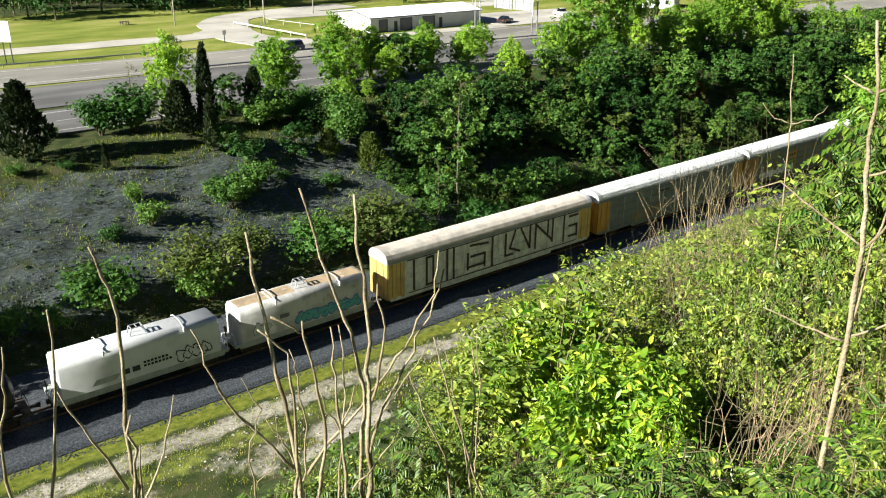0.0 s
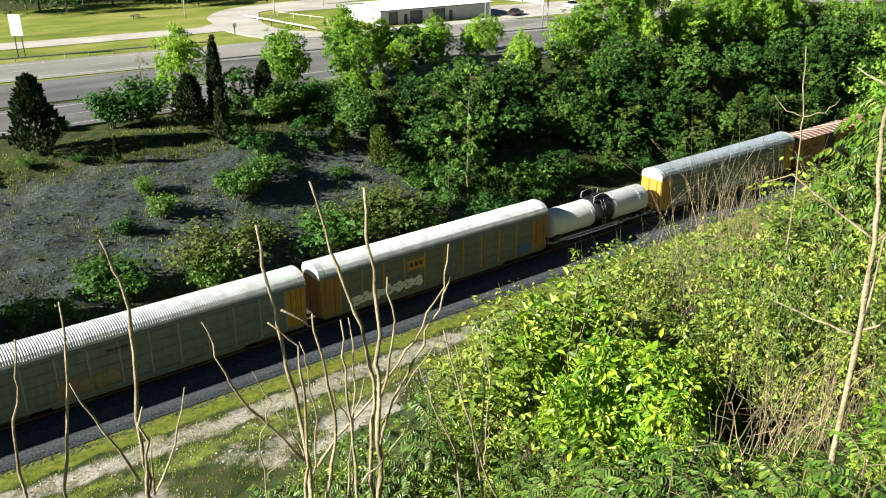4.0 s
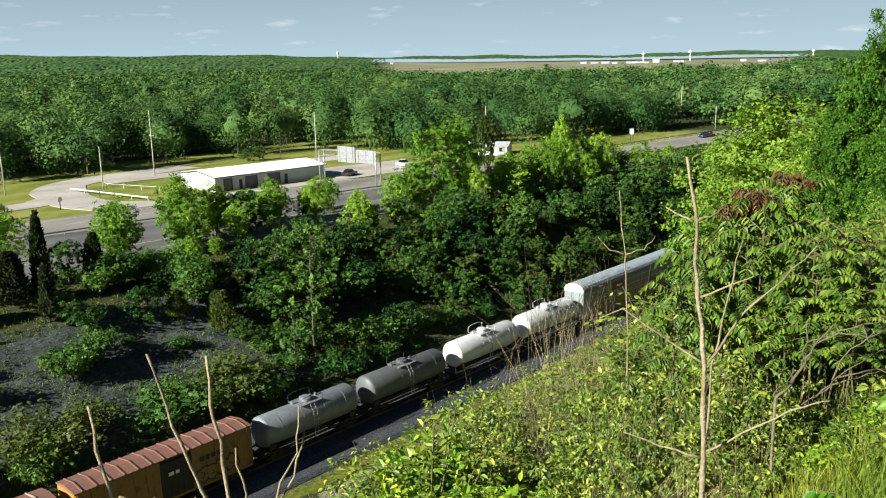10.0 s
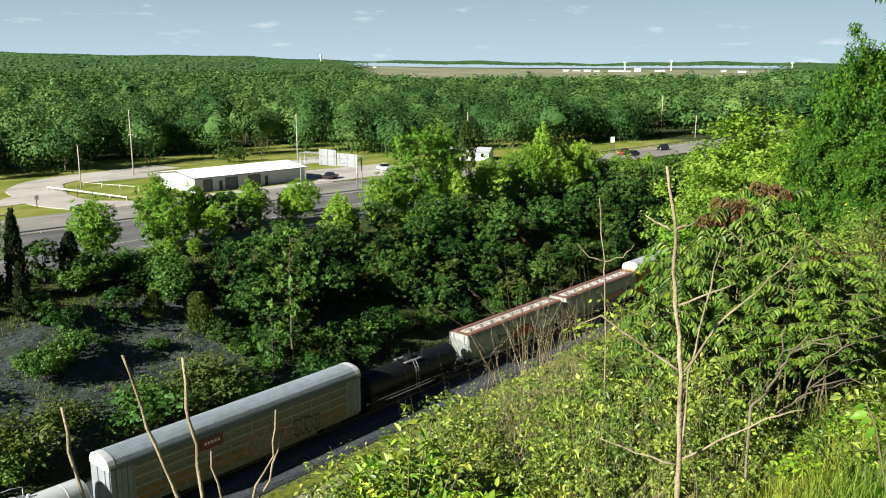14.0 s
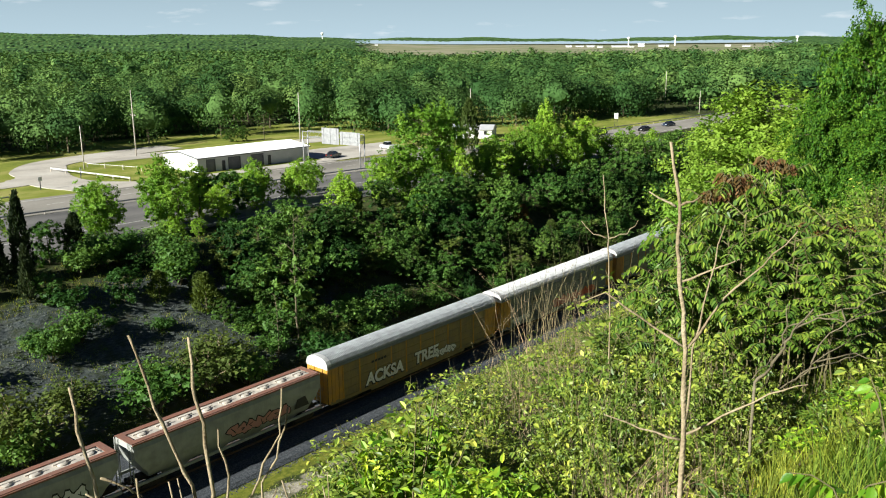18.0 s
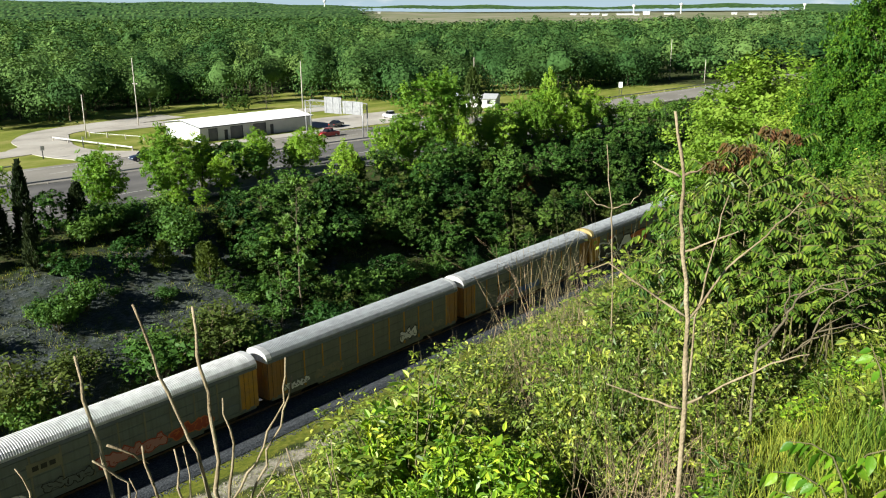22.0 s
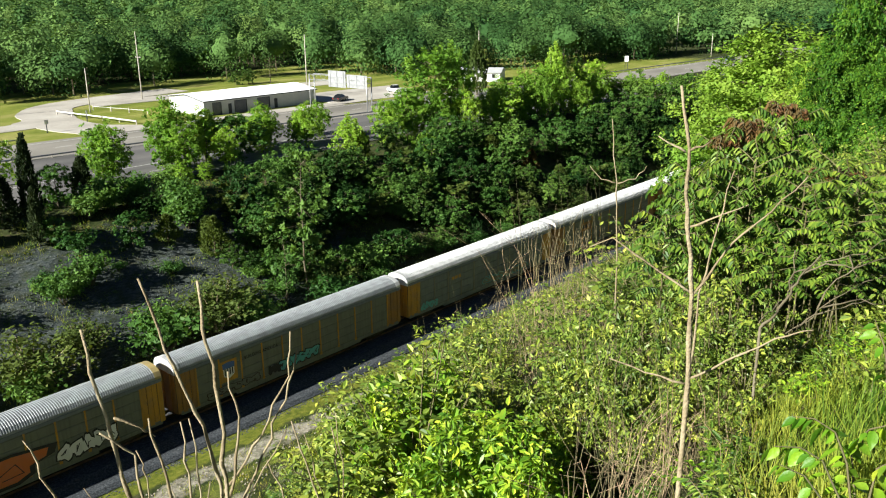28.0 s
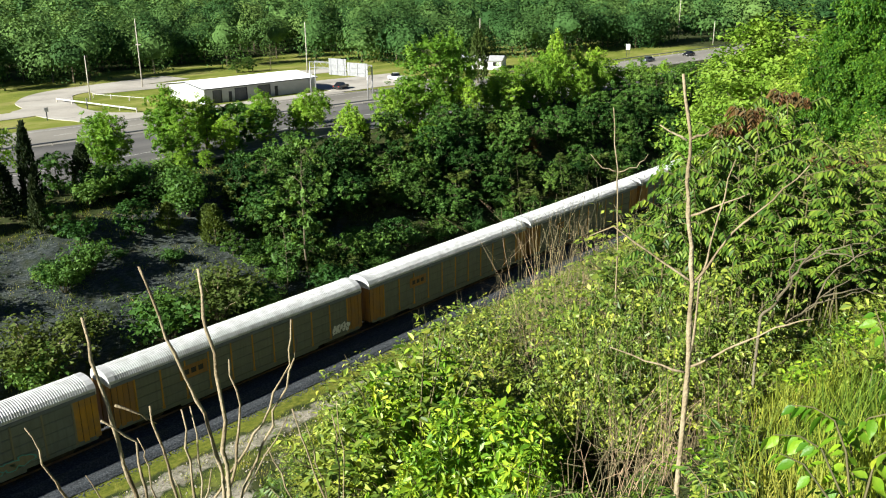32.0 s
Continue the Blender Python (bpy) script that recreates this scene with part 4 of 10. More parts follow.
def carrier_roof():
    """Corrugated across: ribs follow each other along the roof."""
    v, f, n = [], [], len(ROOF_PROFILE)
    xs, off = [], []
    x, step = 0.55, 0.19
    while x < AL - 0.55:
        for dx, o in ((0.0, 0.0), (0.065, 0.0), (0.095, 0.028), (0.16, 0.028)):
            xs.append(x + dx), off.append(o)
        x += step
    for x, o in zip(xs, off):
        for y, z in ROOF_PROFILE:
            k = 1.0 if 0 < z - 4.95 else 0.0
            v.append((x, y * (1 + 0.012 * k * o / 0.05), z + o * k))
    for i in range(len(xs) - 1):
        for k in range(n - 1):
            f.append((i * n + k, i * n + k + 1, (i + 1) * n + k + 1, (i + 1) * n + k))
    f += [tuple(range(n)), tuple((len(xs) - 1) * n + k for k in range(n - 1, -1, -1))]
    return v, f


def carrier_cap():
    s = Shape()
    pr = [(y * 1.01, z + 0.04) for y, z in ROOF_PROFILE]
    inner = [(-1.53, 4.62), (1.53, 4.62)]
    s.prism(pr + [inner[1], inner[0]], "x", 0.0, 0.58)
    return s


ROOF_V, ROOF_F = carrier_roof()
BAYS = [2.05 + (AL - 4.1) * i / 10 for i in range(11)]


def carrier_panel(w, z0=1.16, z1=4.58):
    """Side sheet of one bay with lengthwise swages."""
    s = Shape()
    prof = [(0.0, z0)]
    n = 4
    for i in range(n):
        a, b = z0 + (z1 - z0) * i / n, z0 + (z1 - z0) * (i + 1) / n
        prof += [(0.0, a + 0.03), (-0.045, a + 0.09), (-0.045, b - 0.09), (0.0, b - 0.03)]
    prof += [(0.0, z1), (0.05, z1), (0.05, z0)]
    s.prism(prof, "x", 0.012, w - 0.012)
    return s


CARRIER = {}


def carrier_mesh(kind, mat):
    key = (kind, mat.name)
    if key not in CARRIER:
        w = BAYS[1] - BAYS[0]
        if kind == "roof":
            me = mesh_of("roof", ROOF_V, ROOF_F, mat)
        elif kind == "cap":
            me = carrier_cap().mesh("roof_cap", mat)
        elif kind == "panel":
            me = carrier_panel(w).mesh("side_panel", mat)
        elif kind == "post":
            me = Shape().box(-0.07, 0.07, -0.10, 0.06, 1.02, 4.62, 0.015).box(-0.12, 0.12, -0.10, 0.02, 1.02, 1.3, 0.01).mesh("post", mat)
        elif kind == "top_rail":
            me = Shape().box(0.1, AL - 0.1, -0.07, 0.04, 4.60, 4.88, 0.015).mesh("top_rail", mat)
        elif kind == "sill":
            me = Shape().box(0.35, AL - 0.35, -0.05, 0.10, 0.80, 1.15, 0.02).box(6, AL - 6, -0.02, 0.1, 0.55, 0.8).mesh("side_sill", mat)
        elif kind == "belt":
            # cream strip added to imitate light caught by the panel edges
            me = Shape().box(2.05, AL - 2.05, -0.085, -0.03, 0, 0.075, 0.012).mesh("belt_rail", mat)
        elif kind == "leaf":
            s = Shape()
            for i in range(4):
                s.box(0.06 + 0.48 * i, 0.5 + 0.48 * i, -0.06 if i % 2 else -0.03, 0.03, 1.0, 4.6, 0.02)
            me = s.mesh("door_leaf", mat)
        elif kind == "end":
            s = Shape()
            for i in range(5):
                s.box(-0.06 if i % 2 else 0.0, 0.06, -1.46 + 0.585 * i, -0.9 + 0.585 * i, 1.0, 4.62, 0.02)
            me = s.mesh("end_door", mat)
        elif kind == "lining":
            me = Shape().box(0.3, AL - 0.3, -1.40, 1.40, 1.0, 4.8).mesh("inner_body", mat)
        elif kind == "frame":
            me = Shape().box(0.2, AL - 0.2, -0.35, 0.35, 0.62, 1.0).box(0.2, 1.2, -1.3, 1.3, 0.8, 1.0).box(AL - 1.2, AL - 0.2, -1.3, 1.3, 0.8, 1.0).mesh("underframe", mat)
        CARRIER[key] = me
    return CARRIER[key]


def car_carrier(start, label, roof="roof_zinc", side="side_zinc_shaded", post="yellow", door="yellow", cap="roof_light", rail="rail_blue", marks=None, far_cap=None, lit_edges=False):
    car = car_at("car_carrier_wagon", label, start)
    part("inner_body", carrier_mesh("lining", M["dark_trim"]), car)
    part("underframe", carrier_mesh("frame", M["underframe"]), car)
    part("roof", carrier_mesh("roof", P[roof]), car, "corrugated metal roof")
    part("roof_cap", carrier_mesh("cap", P[cap]), car, "smooth end cap of the roof")
    part("roof_cap", carrier_mesh("cap", P[far_cap or cap]), car, at=pose(AL, 0, 0, 0, 0, 180))
    for turn in (0, 1):
        at = pose(0, -1.5, 0) if turn == 0 else pose(AL, 1.5, 0, 0, 0, 180)
        part("top_rail", carrier_mesh("top_rail", P[rail]), car, at=at)
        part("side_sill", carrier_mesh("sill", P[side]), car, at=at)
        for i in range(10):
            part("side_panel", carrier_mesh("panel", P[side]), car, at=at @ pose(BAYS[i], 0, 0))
        for i in range(11):
            part("post", carrier_mesh("post", P["yellow" if post == "ochre" else post]), car, at=at @ pose(BAYS[i], 0, 0))
        # pale lines in place of the highlights on the swages
        for k in range(4 if lit_edges else 0):
            part("belt_rail", carrier_mesh("belt", P["hatch_cream"]), car, at=at @ pose(0, 0, 1.62 + 0.86 * k))
        part("door_leaf", carrier_mesh("leaf", P[door]), car, "folded end door leaf", at=at @ pose(0.02, 0, 0))
        part("door_leaf", carrier_mesh("leaf", P[door]), car, "folded end door leaf", at=at @ pose(AL - 2.02, 0, 0))
    part("end_door", carrier_mesh("end", P[door]), car)
    part("end_door", carrier_mesh("end", P[door]), car, at=pose(AL, 0, 0, 0, 0, 180))
    running_gear(car, AL, 3.3)
    if marks:
        marks(car)
    return car


# -- painted marks and lettering on car sides: thin plates that stand just off the sheet
def plate(name, outline, y, mat, car, label="", lift=0.006):
    s = Shape()
    s.prism([(a, b) for a, b in outline], "y", y - lift, y)
    return part(name, s.mesh(name, mat), car, label)


def stroke(name, pts, width, y, mat, car, label=""):
    """A sprayed line of even width."""
    s = Shape()
    for a, b in zip(pts[:-1], pts[1:]):
        a, b = np.array(a, float), np.array(b, float)
        d = (b - a) / (np.linalg.norm(b - a) + 1e-9)
        nrm = np.array([-d[1], d[0]]) * width / 2
        e = d * width * 0.35
        s.prism([tuple(a - e - nrm), tuple(b + e - nrm), tuple(b + e + nrm), tuple(a - e + nrm)], "y", y - 0.006, y)
    return part(name, s.mesh(name, mat), car, label)


def lettering(text, x, z, size, y, mat, car, label, bold=0.0, shear=0.0):
    c = bpy.data.curves.new("lettering", "FONT")
    c.body, c.size, c.extrude, c.offset, c.shear = text, size, 0.004, bold, shear
    ob = new("lettering_draft", c)
    bpy.context.view_layer.update()
    me = bpy.data.meshes.new_from_object(ob.evaluated_get(bpy.context.evaluated_depsgraph_get()))
    bpy.data.objects.remove(ob)
    me.materials.clear()
    me.materials.append(mat)
    return part("lettering", me, car, label, pose(x, y - 0.006, z, 90, 0, 0))


def scribble(car, x0, x1, z0, z1, y, fill, line, seed, n=5, label="sprayed graffiti"):
    """Rounded unreadable graffiti: filled blobs with a dark outline."""
    r = random.Random(seed)
    w = (x1 - x0) / n
    g = None
    for i in range(n):
        cx, cz = x0 + w * (i + 0.5), (z0 + z1) / 2 + r.uniform(-0.1, 0.1)
        k = 14
        ph = r.uniform(0, 6)
        ring = []
        for j in range(k):
            a = 2 * math.pi * j / k
            q = 1 + 0.22 * math.sin(3 * a + ph) + 0.12 * math.sin(5 * a + 2 * ph)
            ring.append((cx + math.cos(a) * w * 0.60 * q, cz + math.sin(a) * (z1 - z0) * 0.5 * q))
        big = [((a - cx) * 1.22 + cx, (b - cz) * 1.24 + cz) for a, b in ring]
        plate("graffiti", big, y + 0.004 - 0.001 * i, P[line], car, label)
        plate("graffiti", ring, y - 0.004 - 0.001 * i, P[fill], car, label)
        pts = [(cx + r.uniform(-0.35, 0.35) * w, cz + r.uniform(-0.35, 0.35) * (z1 - z0)) for _ in range(4)]
        stroke("graffiti", pts, 0.07, y - 0.011, P[line], car, label)


def bars(car, x, z, widths, h, y, mat, label="line of small unreadable lettering"):
    s = Shape()
    for w in widths:
        s.box(x, x + w, y - 0.006, y, z, z + h)
        x += w + h * 0.45
    part("lettering", s.mesh("lettering", mat), car, label)


SIDE = -1.556


def marks_block_letters(car):
    y = SIDE - 0.045
    ink = P["spray_brown"]
    L = [[(3.0, 4.4), (3.0, 1.4)], [(4.5, 4.3), (4.5, 1.5), (5.3, 1.5), (5.3, 4.3), (4.5, 4.3)], [(7.0, 4.5), (7.0, 1.3)], [(7.8, 4.5), (7.8, 1.3)],
         [(9.9, 4.2), (12.2, 4.0)], [(9.6, 3.4), (9.6, 1.7)], [(9.6, 1.9), (11.8, 1.9)], [(10.0, 3.0), (11.8, 3.0), (11.8, 1.6)], [(12.8, 4.5), (12.8, 1.3)],
         [(14.6, 4.3), (14.6, 1.9), (15.6, 1.9)], [(15.9, 4.4), (15.2, 2.6), (16.6, 2.0)], [(16.7, 4.4), (18.0, 2.0), (18.0, 4.4)], [(18.8, 4.4), (18.8, 1.7)],
         [(18.9, 4.3), (21.2, 2.2)], [(21.3, 4.5), (21.3, 1.9)], [(20.6, 4.4), (20.6, 3.0)], [(23.0, 4.4), (23.0, 1.5)], [(23.8, 4.2), (25.1, 4.2)], [(23.8, 3.1), (25.0, 3.1), (25.0, 1.8)], [(23.8, 1.9), (24.8, 1.9)]]
    for p in L:
        stroke("graffiti", p, 0.25, y, ink, car, "large dark sprayed block letter strokes")
    stroke("graffiti", [(2.2, 4.55), (25.2, 4.55)], 0.10, y - 0.008, ink, car, "thin dark sprayed outline")
    stroke("graffiti", [(2.4, 1.22), (25.0, 1.22)], 0.10, y - 0.008, ink, car, "thin dark sprayed outline")


def marks_low_tags(seed, fill="spray_white", line="spray_black", x0=3.5, x1=9.5, z1=2.3, n=5):
    def go(car):
        scribble(car, x0, x1, 1.25, z1, SIDE - 0.05, fill, line, seed, n)
        bars(car, 10.4, 3.9, [0.5, 0.35, 0.55, 0.3], 0.22, SIDE - 0.05, P["spray_black"])
    return go


def emblem(car, x, z, fill, ink, w=2.0, h=1.0):
    plate("emblem", [(x, z), (x + w, z), (x + w, z + h), (x, z + h)], SIDE - 0.04, P[fill], car, "painted railway emblem panel")
    bars(car, x + w * 0.15, z + h * 0.3, [w * 0.18] * 3, h * 0.4, SIDE - 0.05, P[ink], "emblem shapes")


def marks_word(words, seed=0, fill="spray_white", line="spray_black"):
    def go(car):
        for text, x, z, size in words:
            lettering(text, x - 0.06, z - 0.05, size, SIDE - 0.045, P[line], car, "dark outline of sprayed letters", 0.14, 0.08)
            lettering(text, x, z, size, SIDE - 0.053, P[fill], car, "sprayed pale block letters", 0.07, 0.08)
        scribble(car, 15.6, 19.5, 1.3, 2.1, SIDE - 0.05, "spray_white", "side_olive_shaded", seed + 5, 6)
        bars(car, 6.0, 3.6, [0.4, 0.3, 0.4, 0.3, 0.35], 0.25, SIDE - 0.05, P["spray_black"])
    return go


def marks_wolf(car):
    lettering("HOUSE", 2.3, 1.35, 0.85, SIDE - 0.05, P["spray_white"], car, "white sprayed word", 0.02)
    scribble(car, 12.0, 17.5, 1.25, 2.0, SIDE - 0.05, "spray_white", "spray_black", 12, 8)
    bars(car, 6.9, 3.6, [0.35, 0.3, 0.4, 0.3, 0.35], 0.28, SIDE - 0.05, P["spray_black"])


def marks_red_sign(car):
    plate("name_board", [(7.6, 3.4), (10.5, 3.4), (10.5, 4.45), (7.6, 4.45)], SIDE - 0.05, P["maroon"], car, "dark red sign board")
    bars(car, 8.6, 3.85, [0.24, 0.2, 0.26, 0.2, 0.24], 0.25, SIDE - 0.06, P["spray_white"])
    for z in (1.35, 1.95):
        plate("stripe", [(2.3, z), (25, z), (25, z + 0.32), (2.3, z + 0.32)], SIDE - 0.046, P["rust_side"], car, "brown stripe")
    scribble(car, 13.0, 17.2, 1.3, 2.7, SIDE - 0.055, "side_cream_shaded", "spray_pink", 21, 5)
    scribble(car, 18.5, 21.5, 1.3, 2.7, SIDE - 0.055, "side_cream_shaded", "spray_brown", 22, 4)


def marks_shield(car):
    plate("emblem", [(4.4, 2.2), (6.2, 2.2), (6.2, 4.2), (4.4, 4.2)], SIDE - 0.04, P["yellow"], car, "yellow panel with a shield")
    plate("emblem", [(4.75, 2.75), (5.3, 2.45), (5.85, 2.75), (5.9, 3.85), (4.7, 3.85)], SIDE - 0.05, P["spray_white"], car, "shield shape")
    plate("emblem", [(4.7, 3.45), (5.9, 3.45), (5.95, 3.95), (5.3, 4.05), (4.65, 3.95)], SIDE - 0.056, P["spray_blue"], car, "shield top")
    for k in range(4):
        plate("emblem", [(4.85 + 0.26 * k, 2.8), (4.97 + 0.26 * k, 2.8), (4.97 + 0.26 * k, 3.45), (4.85 + 0.26 * k, 3.45)], SIDE - 0.056, P["spray_black"], car, "shield stripe")
    lettering("BUILDING AMERICA", 7.0, 3.7, 0.42, SIDE - 0.05, P["spray_black"], car, "small black slogan")
    scribble(car, 9.6, 11.0, 1.2, 1.9, SIDE - 0.05, "spray_black", "spray_black", 30, 3)
    scribble(car, 10.9, 15.6, 1.25, 2.2, SIDE - 0.05, "spray_teal", "spray_black", 31, 6)
    scribble(car, 3.0, 8.5, 1.2, 1.8, SIDE - 0.05, "side_olive_shaded", "spray_brown", 32, 6)


def marks_big_red(car):
    scribble(car, 2.2, 7.0, 1.15, 3.3, SIDE - 0.05, "spray_black", "spray_white", 41, 2)
    plate("graffiti", [(6.9, 1.15), (8.3, 1.15), (8.6, 1.7), (10.6, 1.6), (10.9, 1.15), (12.2, 1.15), (10.9, 3.35), (9.0, 3.45)], SIDE - 0.056, P["spray_black"], car, "dark outline of a sprayed letter")
    plate("graffiti", [(7.2, 1.3), (8.1, 1.3), (8.5, 1.95), (10.8, 1.85), (11.1, 1.3), (11.8, 1.3), (10.7, 3.15), (9.2, 3.25)], SIDE - 0.062, P["spray_white"], car, "white sprayed letter")
    scribble(car, 11.9, 16.6, 1.15, 3.3, SIDE - 0.06, "spray_orange", "spray_black", 42, 1)
    scribble(car, 18.2, 22.9, 1.25, 2.5, SIDE - 0.05, "spray_white", "spray_black", 43, 5)
    plate("emblem", [(4.9, 3.0), (5.35, 2.8), (5.8, 3.0), (5.85, 3.9), (4.85, 3.9)], SIDE - 0.066, P["spray_white"], car, "shield shape")
    plate("emblem", [(4.85, 3.55), (5.85, 3.55), (5.9, 3.95), (5.35, 4.05), (4.8, 3.95)], SIDE - 0.07, P["spray_red"], car, "shield top")
    lettering("BUILDING AMERICA", 7.4, 3.75, 0.42, SIDE - 0.05, P["spray_black"], car, "small black slogan")


car_carrier(39.8, "white car carrier wagon with dark block graffiti and tan roof", "roof_tan", "side_chalk", "side_chalk", "yellow_pale", "roof_tan", "roof_zinc", marks_block_letters, "roof_light")
car_carrier(68.2, "grey car carrier wagon with pale posts and a pale roof", "roof_light", "side_zinc_shaded", "roof_zinc", marks=marks_low_tags(3, "side_cream_shaded", "ochre", 6.5, 11))
car_carrier(96.8, "grey car carrier wagon with a yellow emblem panel and graffiti", "roof_light", "side_olive_shaded", "ochre", "ochre", marks=lambda c: (emblem(c, 9.3, 3.1, "yellow", "spray_black"), scribble(c, 3.0, 11.0, 1.3, 2.3, SIDE - 0.05, "spray_white", "side_olive_shaded", 8, 7), plate("graffiti", [(23, 1.3), (25.1, 1.3), (25.1, 2.0), (23, 2.0)], SIDE - 0.05, P["spray_blue"], c, "blue sprayed patch")))
car_carrier(142.4, "olive grey car carrier wagon with yellow doors and white graffiti", "roof_blue", "side_olive_shaded", "side_cream_shaded", "yellow", marks=marks_wolf, lit_edges=True)
car_carrier(257.6, "cream car carrier wagon with brown stripes and a red sign board", "roof_blue", "side_cream_shaded", "roof_zinc", "roof_zinc", "roof_light", marks=marks_red_sign, lit_edges=True)

RAKE = 344.8
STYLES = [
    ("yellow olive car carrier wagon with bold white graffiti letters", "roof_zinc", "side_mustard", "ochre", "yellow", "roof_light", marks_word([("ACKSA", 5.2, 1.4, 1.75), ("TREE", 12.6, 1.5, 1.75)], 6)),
    ("grey car carrier wagon with a white roof and red graffiti", "roof_light", "side_zinc_shaded", "side_cream_shaded", "yellow", "roof_light", lambda c: (emblem(c, 6.4, 3.0, "side_cream_shaded", "spray_black", 2.6, 1.0), scribble(c, 2.4, 5.9, 1.2, 2.0, SIDE - 0.05, "spray_white", "side_zinc_shaded", 53, 4), scribble(c, 7.4, 11.2, 1.2, 1.9, SIDE - 0.05, "side_zinc_shaded", "spray_black", 54, 5), scribble(c, 11.7, 17.6, 1.2, 2.2, SIDE - 0.05, "spray_pink", "spray_red", 52, 6), scribble(c, 18.2, 22.1, 1.2, 2.1, SIDE - 0.05, "spray_red", "spray_orange", 55, 4))),
    ("dull olive car carrier wagon with yellow posts and pale tags", "roof_zinc", "side_olive_shaded", "ochre", "ochre", "roof_light", lambda c: (scribble(c, 1.6, 4.8, 1.3, 1.9, SIDE - 0.05, "spray_white", "side_olive_shaded", 62, 6), scribble(c, 5.6, 9.2, 1.3, 2.2, SIDE - 0.05, "side_cream_shaded", "side_olive_shaded", 66, 4), scribble(c, 17.6, 20.2, 1.3, 2.4, SIDE - 0.05, "spray_white", "spray_black", 63, 3), scribble(c, 20.6, 24.6, 1.4, 2.1, SIDE - 0.05, "side_cream_shaded", "side_olive_shaded", 64, 6))),
    ("olive car carrier wagon with zinc roof, blue and pink tags", "roof_zinc", "side_olive_shaded", "ochre", "ochre", "roof_light", lambda c: (scribble(c, 10.8, 15.3, 1.2, 2.0, SIDE - 0.05, "spray_blue", "rail_blue", 65, 4), scribble(c, 6.5, 9.8, 1.2, 2.1, SIDE - 0.05, "spray_pink", "spray_white", 67, 5), bars(c, 6.4, 3.2, [0.24] * 8, 0.26, SIDE - 0.05, P["spray_black"]), scribble(c, 23.9, 25.3, 1.3, 1.9, SIDE - 0.05, "side_olive_shaded", "spray_black", 68, 3))),
    ("car carrier wagon with white and orange graffiti, yellow end caps", "roof_zinc", "side_olive_shaded", "ochre", "yellow", "cap_yellow", marks_big_red),
    ("car carrier wagon with a shield emblem on a yellow panel", "roof_zinc", "side_olive_shaded", "ochre", "ochre", "roof_light", marks_shield),
    ("grey car carrier wagon with pale posts and a small emblem", "roof_light", "side_zinc_shaded", "side_cream_shaded", "yellow", "roof_light", lambda c: (emblem(c, 6.9, 3.1, "side_zinc_shaded", "yellow", 2.4, 0.9), scribble(c, 2.1, 4.8, 1.2, 2.0, SIDE - 0.05, "spray_teal", "side_zinc_shaded", 72, 4), scribble(c, 13.1, 21.8, 1.2, 1.9, SIDE - 0.05, "side_cream_shaded", "spray_teal", 74, 9))),
    ("olive grey car carrier wagon with a black and yellow emblem", "roof_light", "side_olive_shaded", "ochre", "ochre", "roof_light", lambda c: (emblem(c, 6.1, 2.9, "ochre", "spray_black", 2.7, 1.2), scribble(c, 23.2, 25.4, 1.3, 2.2, SIDE - 0.05, "spray_white", "side_zinc_shaded", 73, 4))),
    ("olive grey car carrier wagon with ochre doors and an emblem", "roof_light", "side_olive_shaded", "ochre", "ochre", "roof_light", lambda c: emblem(c, 6.0, 3.0, "ochre", "spray_black", 2.6, 1.1)),
    ("olive grey car carrier wagon with ochre doors", "roof_light", "side_olive_shaded", "ochre", "ochre", "roof_light", lambda c: emblem(c, 6.0, 3.0, "ochre", "spray_black", 1.6, 0.9)),
    ("olive grey car carrier wagon with plain sides", "roof_light", "side_zinc_shaded", "ochre", "ochre", "roof_light", None)]
for i, (label, roof, side, post, door, cap, marks) in enumerate(STYLES):
    car_carrier(RAKE + 28.4 * i, label, roof, side, post, door, cap, marks=marks)


